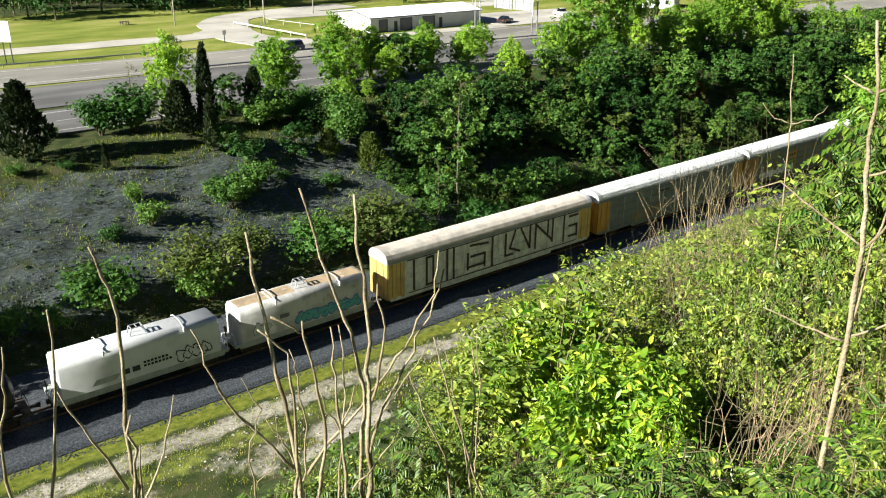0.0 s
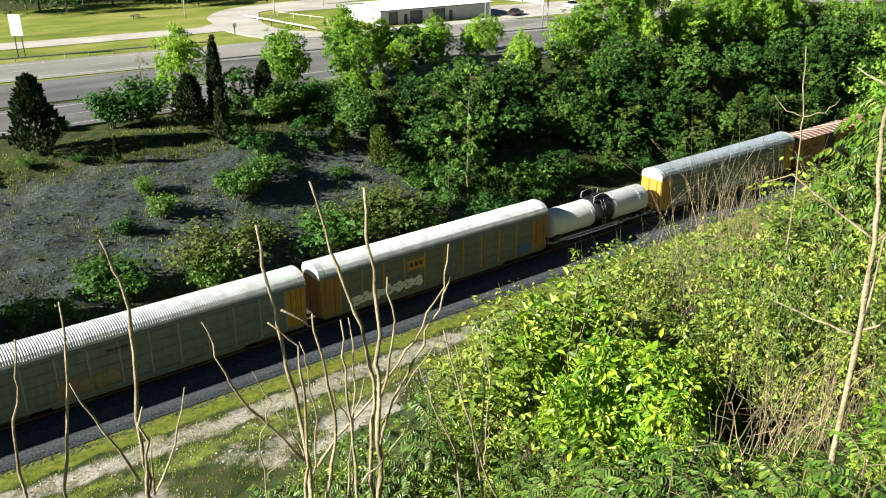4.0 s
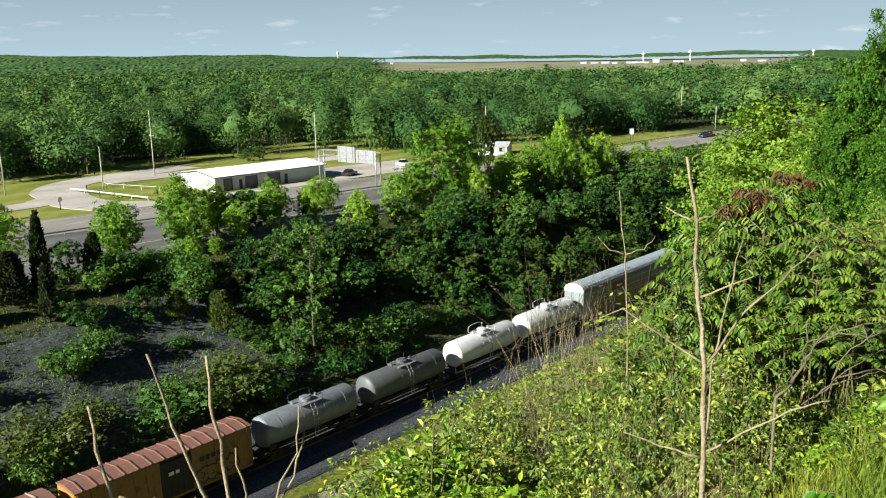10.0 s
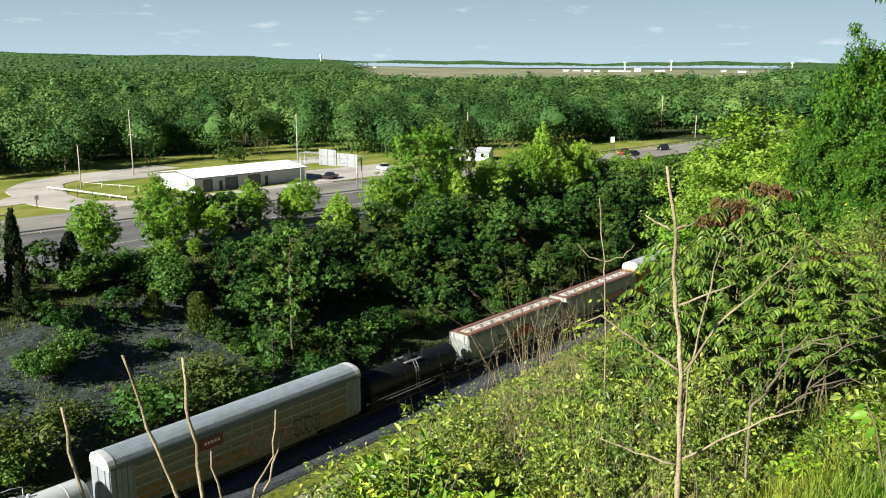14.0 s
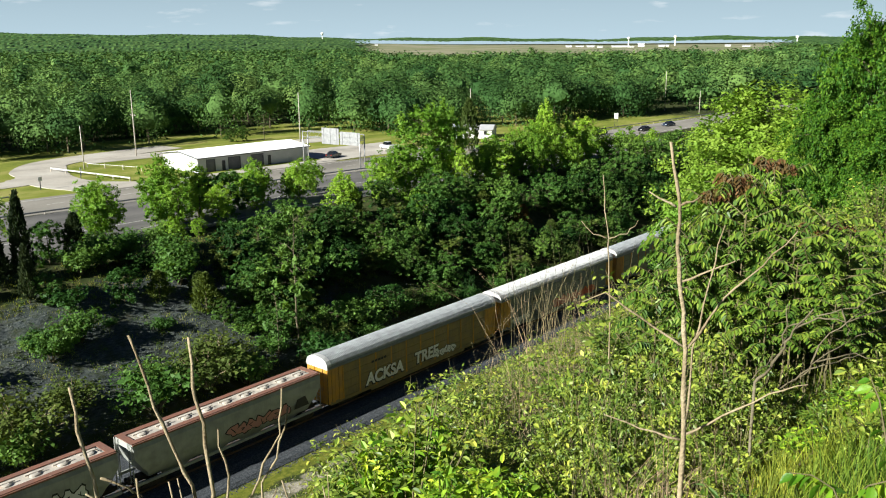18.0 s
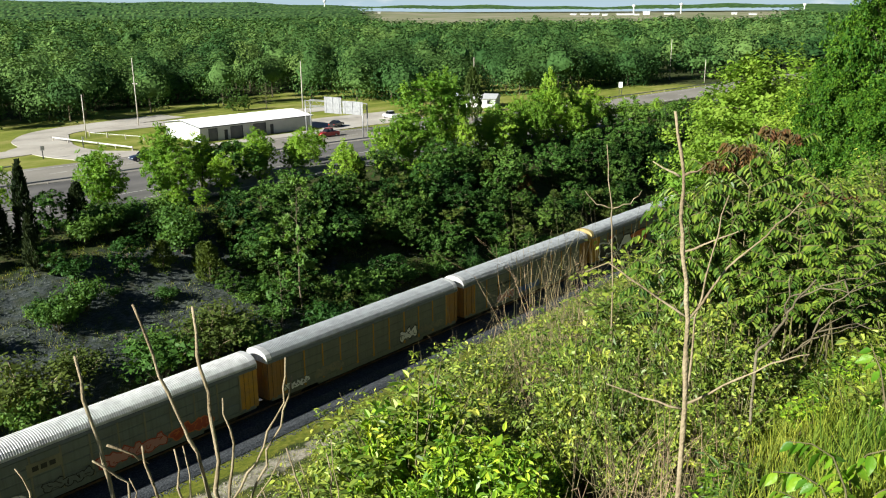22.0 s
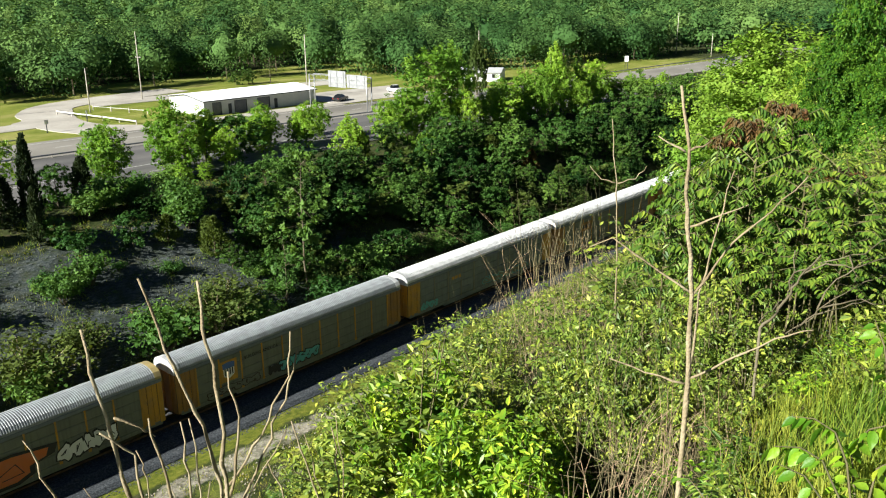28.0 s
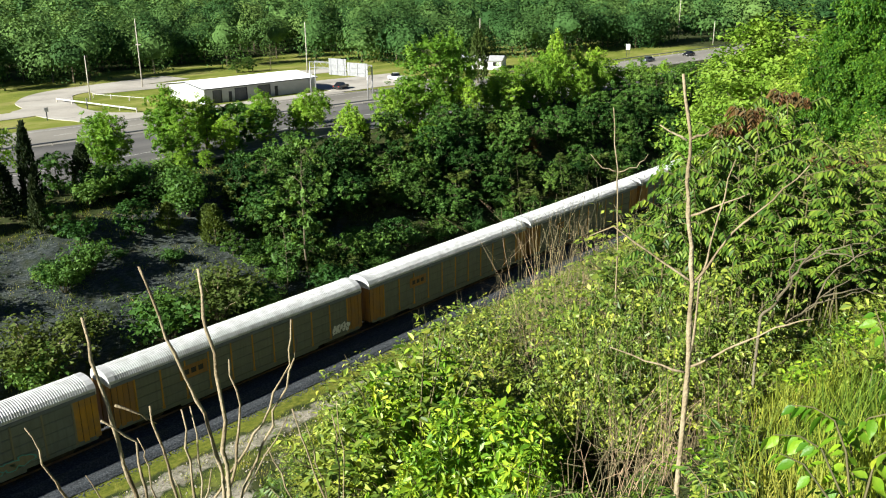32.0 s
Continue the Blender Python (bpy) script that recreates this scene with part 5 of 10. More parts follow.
# -- tank cars
def tank_car(start, length, label, paint, band=None, end=None, radius=1.5, mid=2.78, seed=1, ladder="same"):
    car = car_at("tank_car", label, start)
    a, b = 0.7, length - 0.7
    n = 36

    def barrel(x0, x1, r, caps):
        prof = []
        if caps:
            prof += [(x0 + 0.55 * (1 - math.cos(t)), r * math.sin(t)) for t in np.linspace(0.06, math.pi / 2, 8)]
            prof += [(x1 - 0.55 * (1 - math.cos(t)), r * math.sin(t)) for t in np.linspace(math.pi / 2, 0.06, 8)]
        else:
            prof += [(x0, r), (x1, r)]
        return Shape().sweep([(x, 0, mid) for x, _ in prof], [r0 for _, r0 in prof], n)

    shell = barrel(a, b, radius, True).mesh("tank_shell", P[paint], True)
    part("tank_shell", shell, car, "riveted steel tank barrel")
    for x in np.linspace(a + 1.9, b - 1.9, 4):
        part("weld_ring", barrel(x - 0.03, x + 0.03, radius + 0.012, False).mesh("weld_ring", P[paint], True), car)
    if band:
        part("band", barrel(length * 0.5 - 1.5, length * 0.5 + 1.6, radius + 0.02, False).mesh("band", P[band], True), car, "black painted band round the tank")
    c = length / 2
    top = mid + radius
    dome = band or paint
    part("manway", Shape().sweep([(c, 0, top - 0.15), (c, 0, top + 0.22), (c, 0, top + 0.26), (c, 0, top + 0.34)], [0.55, 0.55, 0.6, 0.45], 18).mesh("manway", P[dome]), car, "round hatch housing")
    for dx in (-1.5, 1.3):
        part("valve", Shape().sweep([(c + dx, 0.1, top - 0.1), (c + dx, 0.1, top + 0.25)], [0.16, 0.12], 10).mesh("valve", P[dome]), car)
    walk_me = Shape().box(c - 1.3, c + 1.3, -0.95, -0.55, top - 0.12, top - 0.07).box(c - 1.3, c + 1.3, 0.55, 0.95, top - 0.12, top - 0.07)
    part("platform", walk_me.mesh("platform", P[dome] if band else M["galvanised"]), car)
    for y in (-0.98, 0.98):
        pts = [(c - 1.3, y, top - 0.12), (c - 1.3, y, top + 0.55), (c - 0.5, y, top + 0.7), (c + 0.5, y, top + 0.7), (c + 1.3, y, top + 0.55), (c + 1.3, y, top - 0.12)]
        part("handrail", Shape().sweep(pts, 0.03, 6).mesh("handrail", P["tank_white"] if paint == "tank_white" else M["dark_trim"]), car)
        lad = Shape()
        for dx in (-0.22, 0.22):
            lad.sweep([(c + dx, y, top - 0.1), (c + dx, y * 1.5, mid + 0.6), (c + dx, y * 1.58, 1.0)], 0.025, 5)
        for z in np.arange(1.2, top - 0.6, 0.35):
            yy = y * float(np.interp(z, [1.0, mid + 0.6, top - 0.1], [1.58, 1.5, 1.0]))
            lad.sweep([(c - 0.22, yy, z), (c + 0.22, yy, z)], 0.018, 5)
        part("ladder", lad.mesh("ladder", M["galvanised"]), car)
        part("side_sill", Shape().box(0.2, length - 0.2, y * 1.30 - 0.06, y * 1.30 + 0.06, 0.95, 1.15, 0.01).mesh("side_sill", P["tank_grey"] if paint == "tank_white" else M["underframe"]), car)
    part("centre_sill", Shape().box(0.2, length - 0.2, -0.3, 0.3, 0.7, 1.1).mesh("centre_sill", M["underframe"]), car)
    for x in (1.6, length - 1.6):
        sad = Shape()
        ring = [(radius * 1.01 * math.sin(t), mid - radius * 1.01 * math.cos(t)) for t in np.linspace(-0.95, 0.95, 9)]
        sad.prism(ring + [(1.1, 1.0), (-1.1, 1.0)], "x", x - 0.35, x + 0.35)
        part("saddle", sad.mesh("saddle", M["underframe"]), car)
    for x in (0.12, length - 0.12):
        pts = [(x, -1.35, 1.05), (x, -1.35, 1.95), (x, -0.8, 2.05), (x, 0.8, 2.05), (x, 1.35, 1.95), (x, 1.35, 1.05)]
        part("end_rail", Shape().sweep(pts, 0.03, 6).mesh("end_rail", P["tank_white"] if paint == "tank_white" else M["underframe"]), car)
        part("end_platform", Shape().box(x - 0.12 if x < 1 else x - 0.5, x + 0.5 if x < 1 else x + 0.12, -1.4, 1.4, 0.95, 1.06).mesh("end_platform", M["underframe"]), car)
    ink = P["spray_black"] if paint in ("tank_white", "tank_grey") else P["spray_white"]
    s = Shape()
    for k in range(7):
        s.box(2.4 + 0.34 * k, 2.62 + 0.34 * k, -radius * 0.97 - 0.012, -radius * 0.97 + 0.02, mid - 0.25, mid - 0.02)
    part("lettering", s.mesh("lettering", ink), car, "row of small unreadable stencil letters")
    running_gear(car, length, 2.2)


tank_car(-7.2, 15.8, "black tank car with small white stencil lettering", "tank_black")
tank_car(124.4, 17.0, "white tank car with a black band round its middle", "tank_white", band="tank_black", radius=1.55)
tank_car(204.3, 13.0, "grey tank car with railings on top", "tank_grey")
tank_car(217.5, 13.1, "weathered dark grey tank car", "tank_dark")
tank_car(231.2, 12.9, "white tank car with a railed top platform", "tank_white")
tank_car(244.4, 12.7, "white tank car with a railed top platform and light stains", "tank_white")
tank_car(285.6, 16.0, "long black tank car low in the train", "tank_black", radius=1.45, mid=2.6)


# -- coil steel cars with rounded hoods
def coil_car(start, label, hood, graffiti):
    L = 12.6
    car = car_at("coil_car", label, start)
    half = [(1.52, 1.35), (1.47, 2.9)] + [(0.80 + 0.66 * math.cos(t), 3.72 + 0.66 * math.sin(t)) for t in np.linspace(0.1, math.pi / 2, 7)]
    prof = [(-y, z) for y, z in half] + half[::-1]
    s = Shape()
    n = len(prof)
    for x, k in ((0.0, 0.93), (0.12, 1.0), (L - 0.12, 1.0), (L, 0.93)):
        s.v += [(x, y * k, 1.35 + (z - 1.35) * (k * 0.5 + 0.5)) for y, z in prof]
    for i in range(3):
        s.f += [(i * n + k, i * n + k + 1, (i + 1) * n + k + 1, (i + 1) * n + k) for k in range(n - 1)]
    s.f += [tuple(range(n - 1, -1, -1)), tuple(3 * n + k for k in range(n))]
    shell = s.mesh("hood", P[hood])
    shell.polygons.foreach_set("use_smooth", [len(p.vertices) == 4 for p in shell.polygons])
    part("hood", shell, car, "rounded steel cover")
    if hood == "coil_rusty":
        for x0, x1 in ((0.25, 3.1), (3.25, 5.6), (7.2, 9.5), (9.65, 12.3)):
            part("rust_coat", Shape().box(x0, x1, -0.78, 0.80, 4.381, 4.386).mesh("rust_coat", P["coil_tan"]), car, "tan rusted top of the cover")
    for x in (L * 0.27, L * 0.77):
        clamp = Shape().sweep([(x, -1.3, 4.32), (x, -0.5, 4.62), (x, 0.75, 4.62), (x, 1.3, 4.36)], 0.045, 6).box(x - 0.05, x + 0.05, -1.46, -1.26, 3.95, 4.4)
        part("lifting_bar", clamp.mesh("lifting_bar", P["coil_white"]), car)
    c = Shape()
    for y in (-0.35, 0.35):
        c.sweep([(L * 0.46, y, 4.36), (L * 0.475, y, 5.0), (L * 0.545, y, 5.0), (L * 0.56, y, 4.36)], 0.05, 6)
    for x in (L * 0.475, L * 0.51, L * 0.545):
        c.sweep([(x, -0.35, 5.0), (x, 0.35, 5.0)], 0.05, 6)
    part("lifting_frame", c.mesh("lifting_frame", M["galvanised"]), car)
    part("deck", Shape().box(-0.6, L + 0.6, -1.45, 1.45, 1.05, 1.35, 0.02).box(-0.2, L + 0.2, -1.52, -1.4, 0.9, 1.42, 0.01).box(-0.2, L + 0.2, 1.4, 1.52, 0.9, 1.42, 0.01).mesh("deck", P["hopper_grey"]), car, "dusty grey side sill")
    part("centre_sill", Shape().box(-0.6, L + 0.6, -0.35, 0.35, 0.6, 1.05).mesh("centre_sill", M["underframe"]), car)
    for x in (-0.55, L + 0.55):
        pts = [(x, -1.35, 1.3), (x, -1.35, 2.2), (x, -0.7, 2.2), (x, -0.7, 1.3)]
        part("end_rail", Shape().sweep(pts, 0.03, 6).mesh("end_rail", P["coil_white"]), car)
        part("brake_wheel", Shape().sweep([(x, 0.5, 1.35), (x, 0.5, 2.2)], 0.04, 6).sweep([(x - 0.03, 0.5, 2.1), (x + 0.03, 0.5, 2.1)], 0.28, 14).mesh("brake_wheel", M["underframe"]), car)
    running_gear(car, L, 1.4)
    graffiti(car)


def coil_marks_a(car):
    y = -1.52
    plate("emblem", [(2.2, 1.75), (4.0, 1.75), (4.4, 2.2), (2.6, 2.2)], y, P["hopper_grey"], car, "grey slanted block")
    bars(car, 4.6, 1.95, [0.5, 0.6], 0.45, y, P["spray_black"], "black emblem shapes")
    bars(car, 6.2, 2.4, [0.2] * 7, 0.2, y, P["spray_black"])
    bars(car, 6.2, 2.1, [0.2] * 8, 0.2, y, P["spray_black"])
    scribble(car, 8.9, 11.6, 1.7, 2.6, y, "coil_white", "spray_black", 91, 4)


def coil_marks_b(car):
    scribble(car, 5.2, 11.6, 1.65, 2.55, -1.52, "spray_teal", "spray_blue", 92, 8)
    bars(car, 3.6, 2.6, [0.9], 0.35, -1.52, P["tank_dark"])
    scribble(car, 1.2, 2.6, 1.7, 2.6, -1.52, "coil_white", "tank_grey", 93, 2)


coil_car(10.7, "white coil steel car with a smooth rounded cover", "coil_white", coil_marks_a)
coil_car(25.1, "white coil steel car with rust stains and teal graffiti", "coil_rusty", coil_marks_b)


# -- boxcars
def box_car(start, L, label, side, seams, marks):
    car = car_at("box_car", label, start)
    H = 4.55
    d0, d1 = L * 0.44, L * 0.62
    for turn in (0, 1):
        at = pose(0, -1.5, 0) if turn == 0 else pose(L, 1.5, 0, 0, 0, 180)
        a0, a1 = (d0, d1) if turn == 0 else (L - d1, L - d0)
        xs = list(np.arange(0.1, a0 - 0.2, 1.14)) + [a0]
        for a, b in zip(xs[:-1], xs[1:]):
            part("side_sheet", Shape().box(a + 0.01, b - 0.01, 0, 0.06, 1.1, H).mesh("side_sheet", P[side]), car, at=at)
            part("side_post", Shape().box(a - 0.04, a + 0.04, -0.07, 0.06, 1.0, H, 0.015).mesh("side_post", P[side]), car, at=at)
        xs = list(np.arange(a1, L - 0.9, 1.14)) + [L - 0.1]
        for a, b in zip(xs[:-1], xs[1:]):
            part("side_sheet", Shape().box(a + 0.01, b - 0.01, 0, 0.06, 1.1, H).mesh("side_sheet", P[side]), car, at=at)
            part("side_post", Shape().box(b - 0.04, b + 0.04, -0.07, 0.06, 1.0, H, 0.015).mesh("side_post", P[side]), car, at=at)
        dr = part("sliding_door", Shape().box(a0, a1, -0.06, 0.0, 1.1, H - 0.25, 0.01).mesh("sliding_door", P["box_door"]), car, "dark sliding door", at)
        for x in np.linspace(a0 + 0.3, a1 - 0.3, 5):
            part("door_rib", Shape().box(x - 0.03, x + 0.03, -0.10, -0.06, 1.2, H - 0.35, 0.01).mesh("door_rib", P["box_door"]), dr)
        part("side_sill", Shape().box(0.05, L - 0.05, -0.03, 0.1, 0.85, 1.1, 0.01).mesh("side_sill", P[side]), car, at=at)
    for x in (0.0, L - 0.08):
        e = Shape().box(x, x + 0.08, -1.44, 1.44, 1.0, H)
        paint = P["yellow"] if seams == "yellow_end" else P[side]
        wall = part("end_wall", e.mesh("end_wall", paint), car, "ribbed end wall")
        for z in np.arange(1.3, H - 0.2, 0.42):
            a, b = (x - 0.05, x - 0.002) if x < 1 else (x + 0.082, x + 0.13)
            part("end_rib", Shape().box(a, b, -1.35, 1.35, z, z + 0.2, 0.02).mesh("end_rib", paint), wall)
    roof = Shape()
    pr = [(-1.58, H), (-1.56, H + 0.1), (0, H + 0.34), (1.56, H + 0.1), (1.58, H)]
    roof.prism(pr, "x", -0.05, L + 0.05)
    part("roof", roof.mesh("roof", P["rust_roof"]), car, "rust brown sheet roof")
    for x in np.arange(0.6, L, 1.14):
        rib = Shape()
        rib.prism([(y, z + 0.07) for y, z in pr[1:-1]] + [(1.56, H + 0.09), (-1.56, H + 0.09)], "x", x - 0.06, x + 0.06)
        part("roof_rib", rib.mesh("roof_rib", P["pale_seam"] if seams == "pale" else P["rust_roof"]), car)
    part("floor", Shape().box(0.1, L - 0.1, -1.4, 1.4, 0.9, 1.1).box(0.0, L, -0.3, 0.3, 0.6, 0.9).mesh("floor", M["underframe"]), car)
    part("inner_body", Shape().box(0.12, L - 0.12, -1.4, 1.4, 1.1, H - 0.05).mesh("inner_body", M["dark_trim"]), car)
    for x in (0.35, L - 0.35):
        lad = Shape()
        for z in np.arange(1.2, H - 0.2, 0.4):
            lad.sweep([(x - 0.22, -1.64, z), (x + 0.22, -1.64, z)], 0.02, 5)
        lad.sweep([(x - 0.22, -1.64, 1.0), (x - 0.22, -1.64, H)], 0.02, 5).sweep([(x + 0.22, -1.64, 1.0), (x + 0.22, -1.64, H)], 0.02, 5)
        part("ladder", lad.mesh("ladder", P[side]), car)
    running_gear(car, L, 2.2)
    marks(car)


def box_marks_a(car):
    y = -1.58
    bars(car, 1.2, 3.3, [0.3, 0.3, 0.3], 0.42, y, P["spray_black"])
    stroke("emblem", [(1.9, 2.4), (3.2, 2.4), (3.2, 3.0), (1.9, 3.0), (1.9, 2.4)], 0.12, y, P["spray_black"], car, "black outlined emblem")
    bars(car, 3.6, 3.3, [0.28, 0.34, 0.3, 0.3], 0.4, y, P["spray_black"])
    bars(car, 1.6, 1.9, [0.26] * 5, 0.3, y, P["spray_white"])
    scribble(car, 6.9, 8.8, 1.5, 2.4, -1.67, "spray_white", "box_door", 95, 4)
    scribble(car, 9.8, 13.0, 1.3, 2.1, y, "hopper_grey", "spray_black", 96, 5)
    bars(car, 11.6, 3.3, [0.3, 0.3, 0.35], 0.35, y, P["spray_black"])


def box_marks_b(car):
    bars(car, 7.6, 3.1, [0.5, 0.35], 0.3, -1.67, P["spray_white"])
    bars(car, 10.6, 3.2, [0.4, 0.35, 0.4, 0.4], 0.4, -1.58, P["spray_black"])
    scribble(car, 10.2, 14.2, 1.4, 2.6, -1.58, "rust_side", "spray_brown", 97, 4)


box_car(170.9, 15.4, "ochre yellow box car with a rusty ribbed roof and dark door", "ochre", "pale", box_marks_a)
box_car(187.5, 15.9, "rusty brown box car with a bright yellow end", "rust_side", "yellow_end", box_marks_b)


# -- covered hoppers
def hopper_car(start, L, label, graffiti):
    car = car_at("covered_hopper", label, start)
    H = 4.55
    body = Shape()
    prof = [(-1.0, 1.2), (-1.32, 1.9), (-1.5, 2.4), (-1.55, 3.4), (-1.5, 4.1), (-1.3, H), (1.3, H), (1.5, 4.1), (1.55, 3.4), (1.5, 2.4), (1.32, 1.9), (1.0, 1.2)]
    body.prism(prof, "x", 1.6, L - 1.6)
    for s in (0, 1):
        x0, x1 = (1.6, 0.25) if s == 0 else (L - 1.6, L - 0.25)
        n = len(prof)
        v = [(x0, y, z) for y, z in prof] + [(x1 if z > 3.0 else x0 + (x1 - x0) * max(0, (z - 1.6) / 1.5), y, z) for y, z in prof]
        body.add(v, [(i, (i + 1) % n, n + (i + 1) % n, n + i) for i in range(n)] + [tuple(range(n, 2 * n))])
    part("body", body.mesh("body", P["hopper_grey"]), car, "curved grey steel body")
    for x in np.linspace(4.2, L - 4.2, 4):
        bay = Shape()
        bay.add([(x - 1.7, -1.0, 1.25), (x + 1.7, -1.0, 1.25), (x + 1.7, 1.0, 1.25), (x - 1.7, 1.0, 1.25), (x - 0.5, -0.5, 0.45), (x + 0.5, -0.5, 0.45), (x + 0.5, 0.5, 0.45), (x - 0.5, 0.5, 0.45)],
                [(0, 1, 5, 4), (1, 2, 6, 5), (2, 3, 7, 6), (3, 0, 4, 7), (4, 5, 6, 7), (3, 2, 1, 0)])
        part("discharge_bay", bay.mesh("discharge_bay", P["hopper_grey"]), car)
    for y in (-1.0, 1.0):
        part("running_board", Shape().box(0.2, L - 0.2, y - 0.28, y + 0.28, H + 0.06, H + 0.12).mesh("running_board", P["rust_roof"]), car, "rust brown roof walkway")
        part("roof_edge", Shape().box(0.25, L - 0.25, y * 1.36 - 0.06, y * 1.36 + 0.06, H - 0.08, H + 0.06, 0.01).mesh("roof_edge", P["rust_roof"]), car)
    for x in (0.5, L - 0.5):
        part("running_board", Shape().box(x - 0.3, x + 0.3, -1.3, 1.3, H + 0.064, H + 0.124).mesh("running_board", P["rust_roof"]), car)
    part("hatch_deck", Shape().box(1.0, L - 1.0, -0.65, 0.65, H, H + 0.05).mesh("hatch_deck", P["hatch_cream"]), car, "pale hatch strip")
    hatch = Shape().sweep([(0, 0, 0), (0, 0, 0.10), (0, 0, 0.16)], [0.45, 0.45, 0.3], 14).box(-0.7, 0.7, -0.05, 0.05, 0.1, 0.2).mesh("hatch", P["hatch_cream"])
    for x in np.linspace(1.8, L - 1.8, 9):
        part("hatch", hatch, car, "round loading hatch", pose(x, 0, H + 0.05))
    for y in (-1.45, 1.45):
        part("side_sill", Shape().box(0.2, L - 0.2, y - 0.07, y + 0.07, 0.95, 1.2, 0.01).mesh("side_sill", P["hopper_grey"]), car)
    part("centre_sill", Shape().box(0.1, L - 0.1, -0.35, 0.35, 0.75, 1.15).mesh("centre_sill", M["underframe"]), car)
    for x in (0.15, L - 0.15):
        for y in (-1.35, -0.8, 0.8, 1.35):
            part("end_post", Shape().sweep([(x, y, 1.1), (x, y, H)], 0.045, 6).mesh("end_post", P["hopper_grey"]), car)
        lad = Shape()
        for z in np.arange(1.3, H, 0.4):
            lad.sweep([(x, -1.35, z), (x, -0.8, z)], 0.025, 5)
        part("ladder", lad.mesh("ladder", P["hopper_grey"]), car)
    running_gear(car, L, 2.0)
    graffiti(car)


hopper_car(302.4, 20.6, "grey covered hopper with rusty roof walkways and colourful graffiti", lambda c: (scribble(c, 9.4, 13.6, 1.9, 3.3, -1.56, "spray_red", "spray_black", 101, 4), scribble(c, 13.8, 17.6, 1.9, 3.0, -1.56, "spray_white", "spray_black", 102, 4), scribble(c, 5.6, 9.0, 1.9, 3.0, -1.56, "tank_grey", "spray_black", 103, 3)))
hopper_car(323.9, 20.2, "grey covered hopper with pale hatches and pink graffiti", lambda c: (scribble(c, 9.2, 16.0, 1.9, 2.8, -1.56, "spray_pink", "spray_black", 104, 7), plate("emblem", [(16.6, 2.0), (18.4, 2.0), (18.0, 3.0), (17.0, 2.9)], -1.56, P["spray_black"], c, "black sprayed arrow shape")))


# ---------------------------------------------------------------- plants: templates
def unit(a):
    return a / (np.linalg.norm(a, axis=-1, keepdims=True) + 1e-9)


def leaves(points, way, length, width, rnd, droop=0.35, jitter=0.25, loose=0.45, plain=False):
    """Folded pointed leaves: array (2n, 4, 3); way: the direction in which each leaf points."""
    p, n = np.asarray(points, float), len(points)
    t = unit(np.asarray(way, float) + loose * rnd.normal(size=(n, 3)) - np.array([0, 0, droop]))
    side = unit(np.cross(t, np.array([0, 0, 1.0]) + 1.1 * loose * rnd.normal(size=(n, 3))))
    up = np.cross(side, t)
    s = (1 + jitter * rnd.normal(size=(n, 1))).clip(0.5, 1.6)
    L, W = length * s, width * s
    base, tip = p, p + t * L - up * L * 0.12
    if plain:
        return np.stack([base, p + t * L * 0.42 - side * W * 0.5, tip, p + t * L * 0.42 + side * W * 0.5], 1)
    l1, l2 = p + t * L * 0.28 + side * W * 0.5 + up * W * 0.18, p + t * L * 0.68 + side * W * 0.42 + up * W * 0.12
    r1, r2 = p + t * L * 0.28 - side * W * 0.5 + up * W * 0.18, p + t * L * 0.68 - side * W * 0.42 + up * W * 0.12
    return np.concatenate([np.stack([base, tip, l2, l1], 1), np.stack([base, r1, r2, tip], 1)])


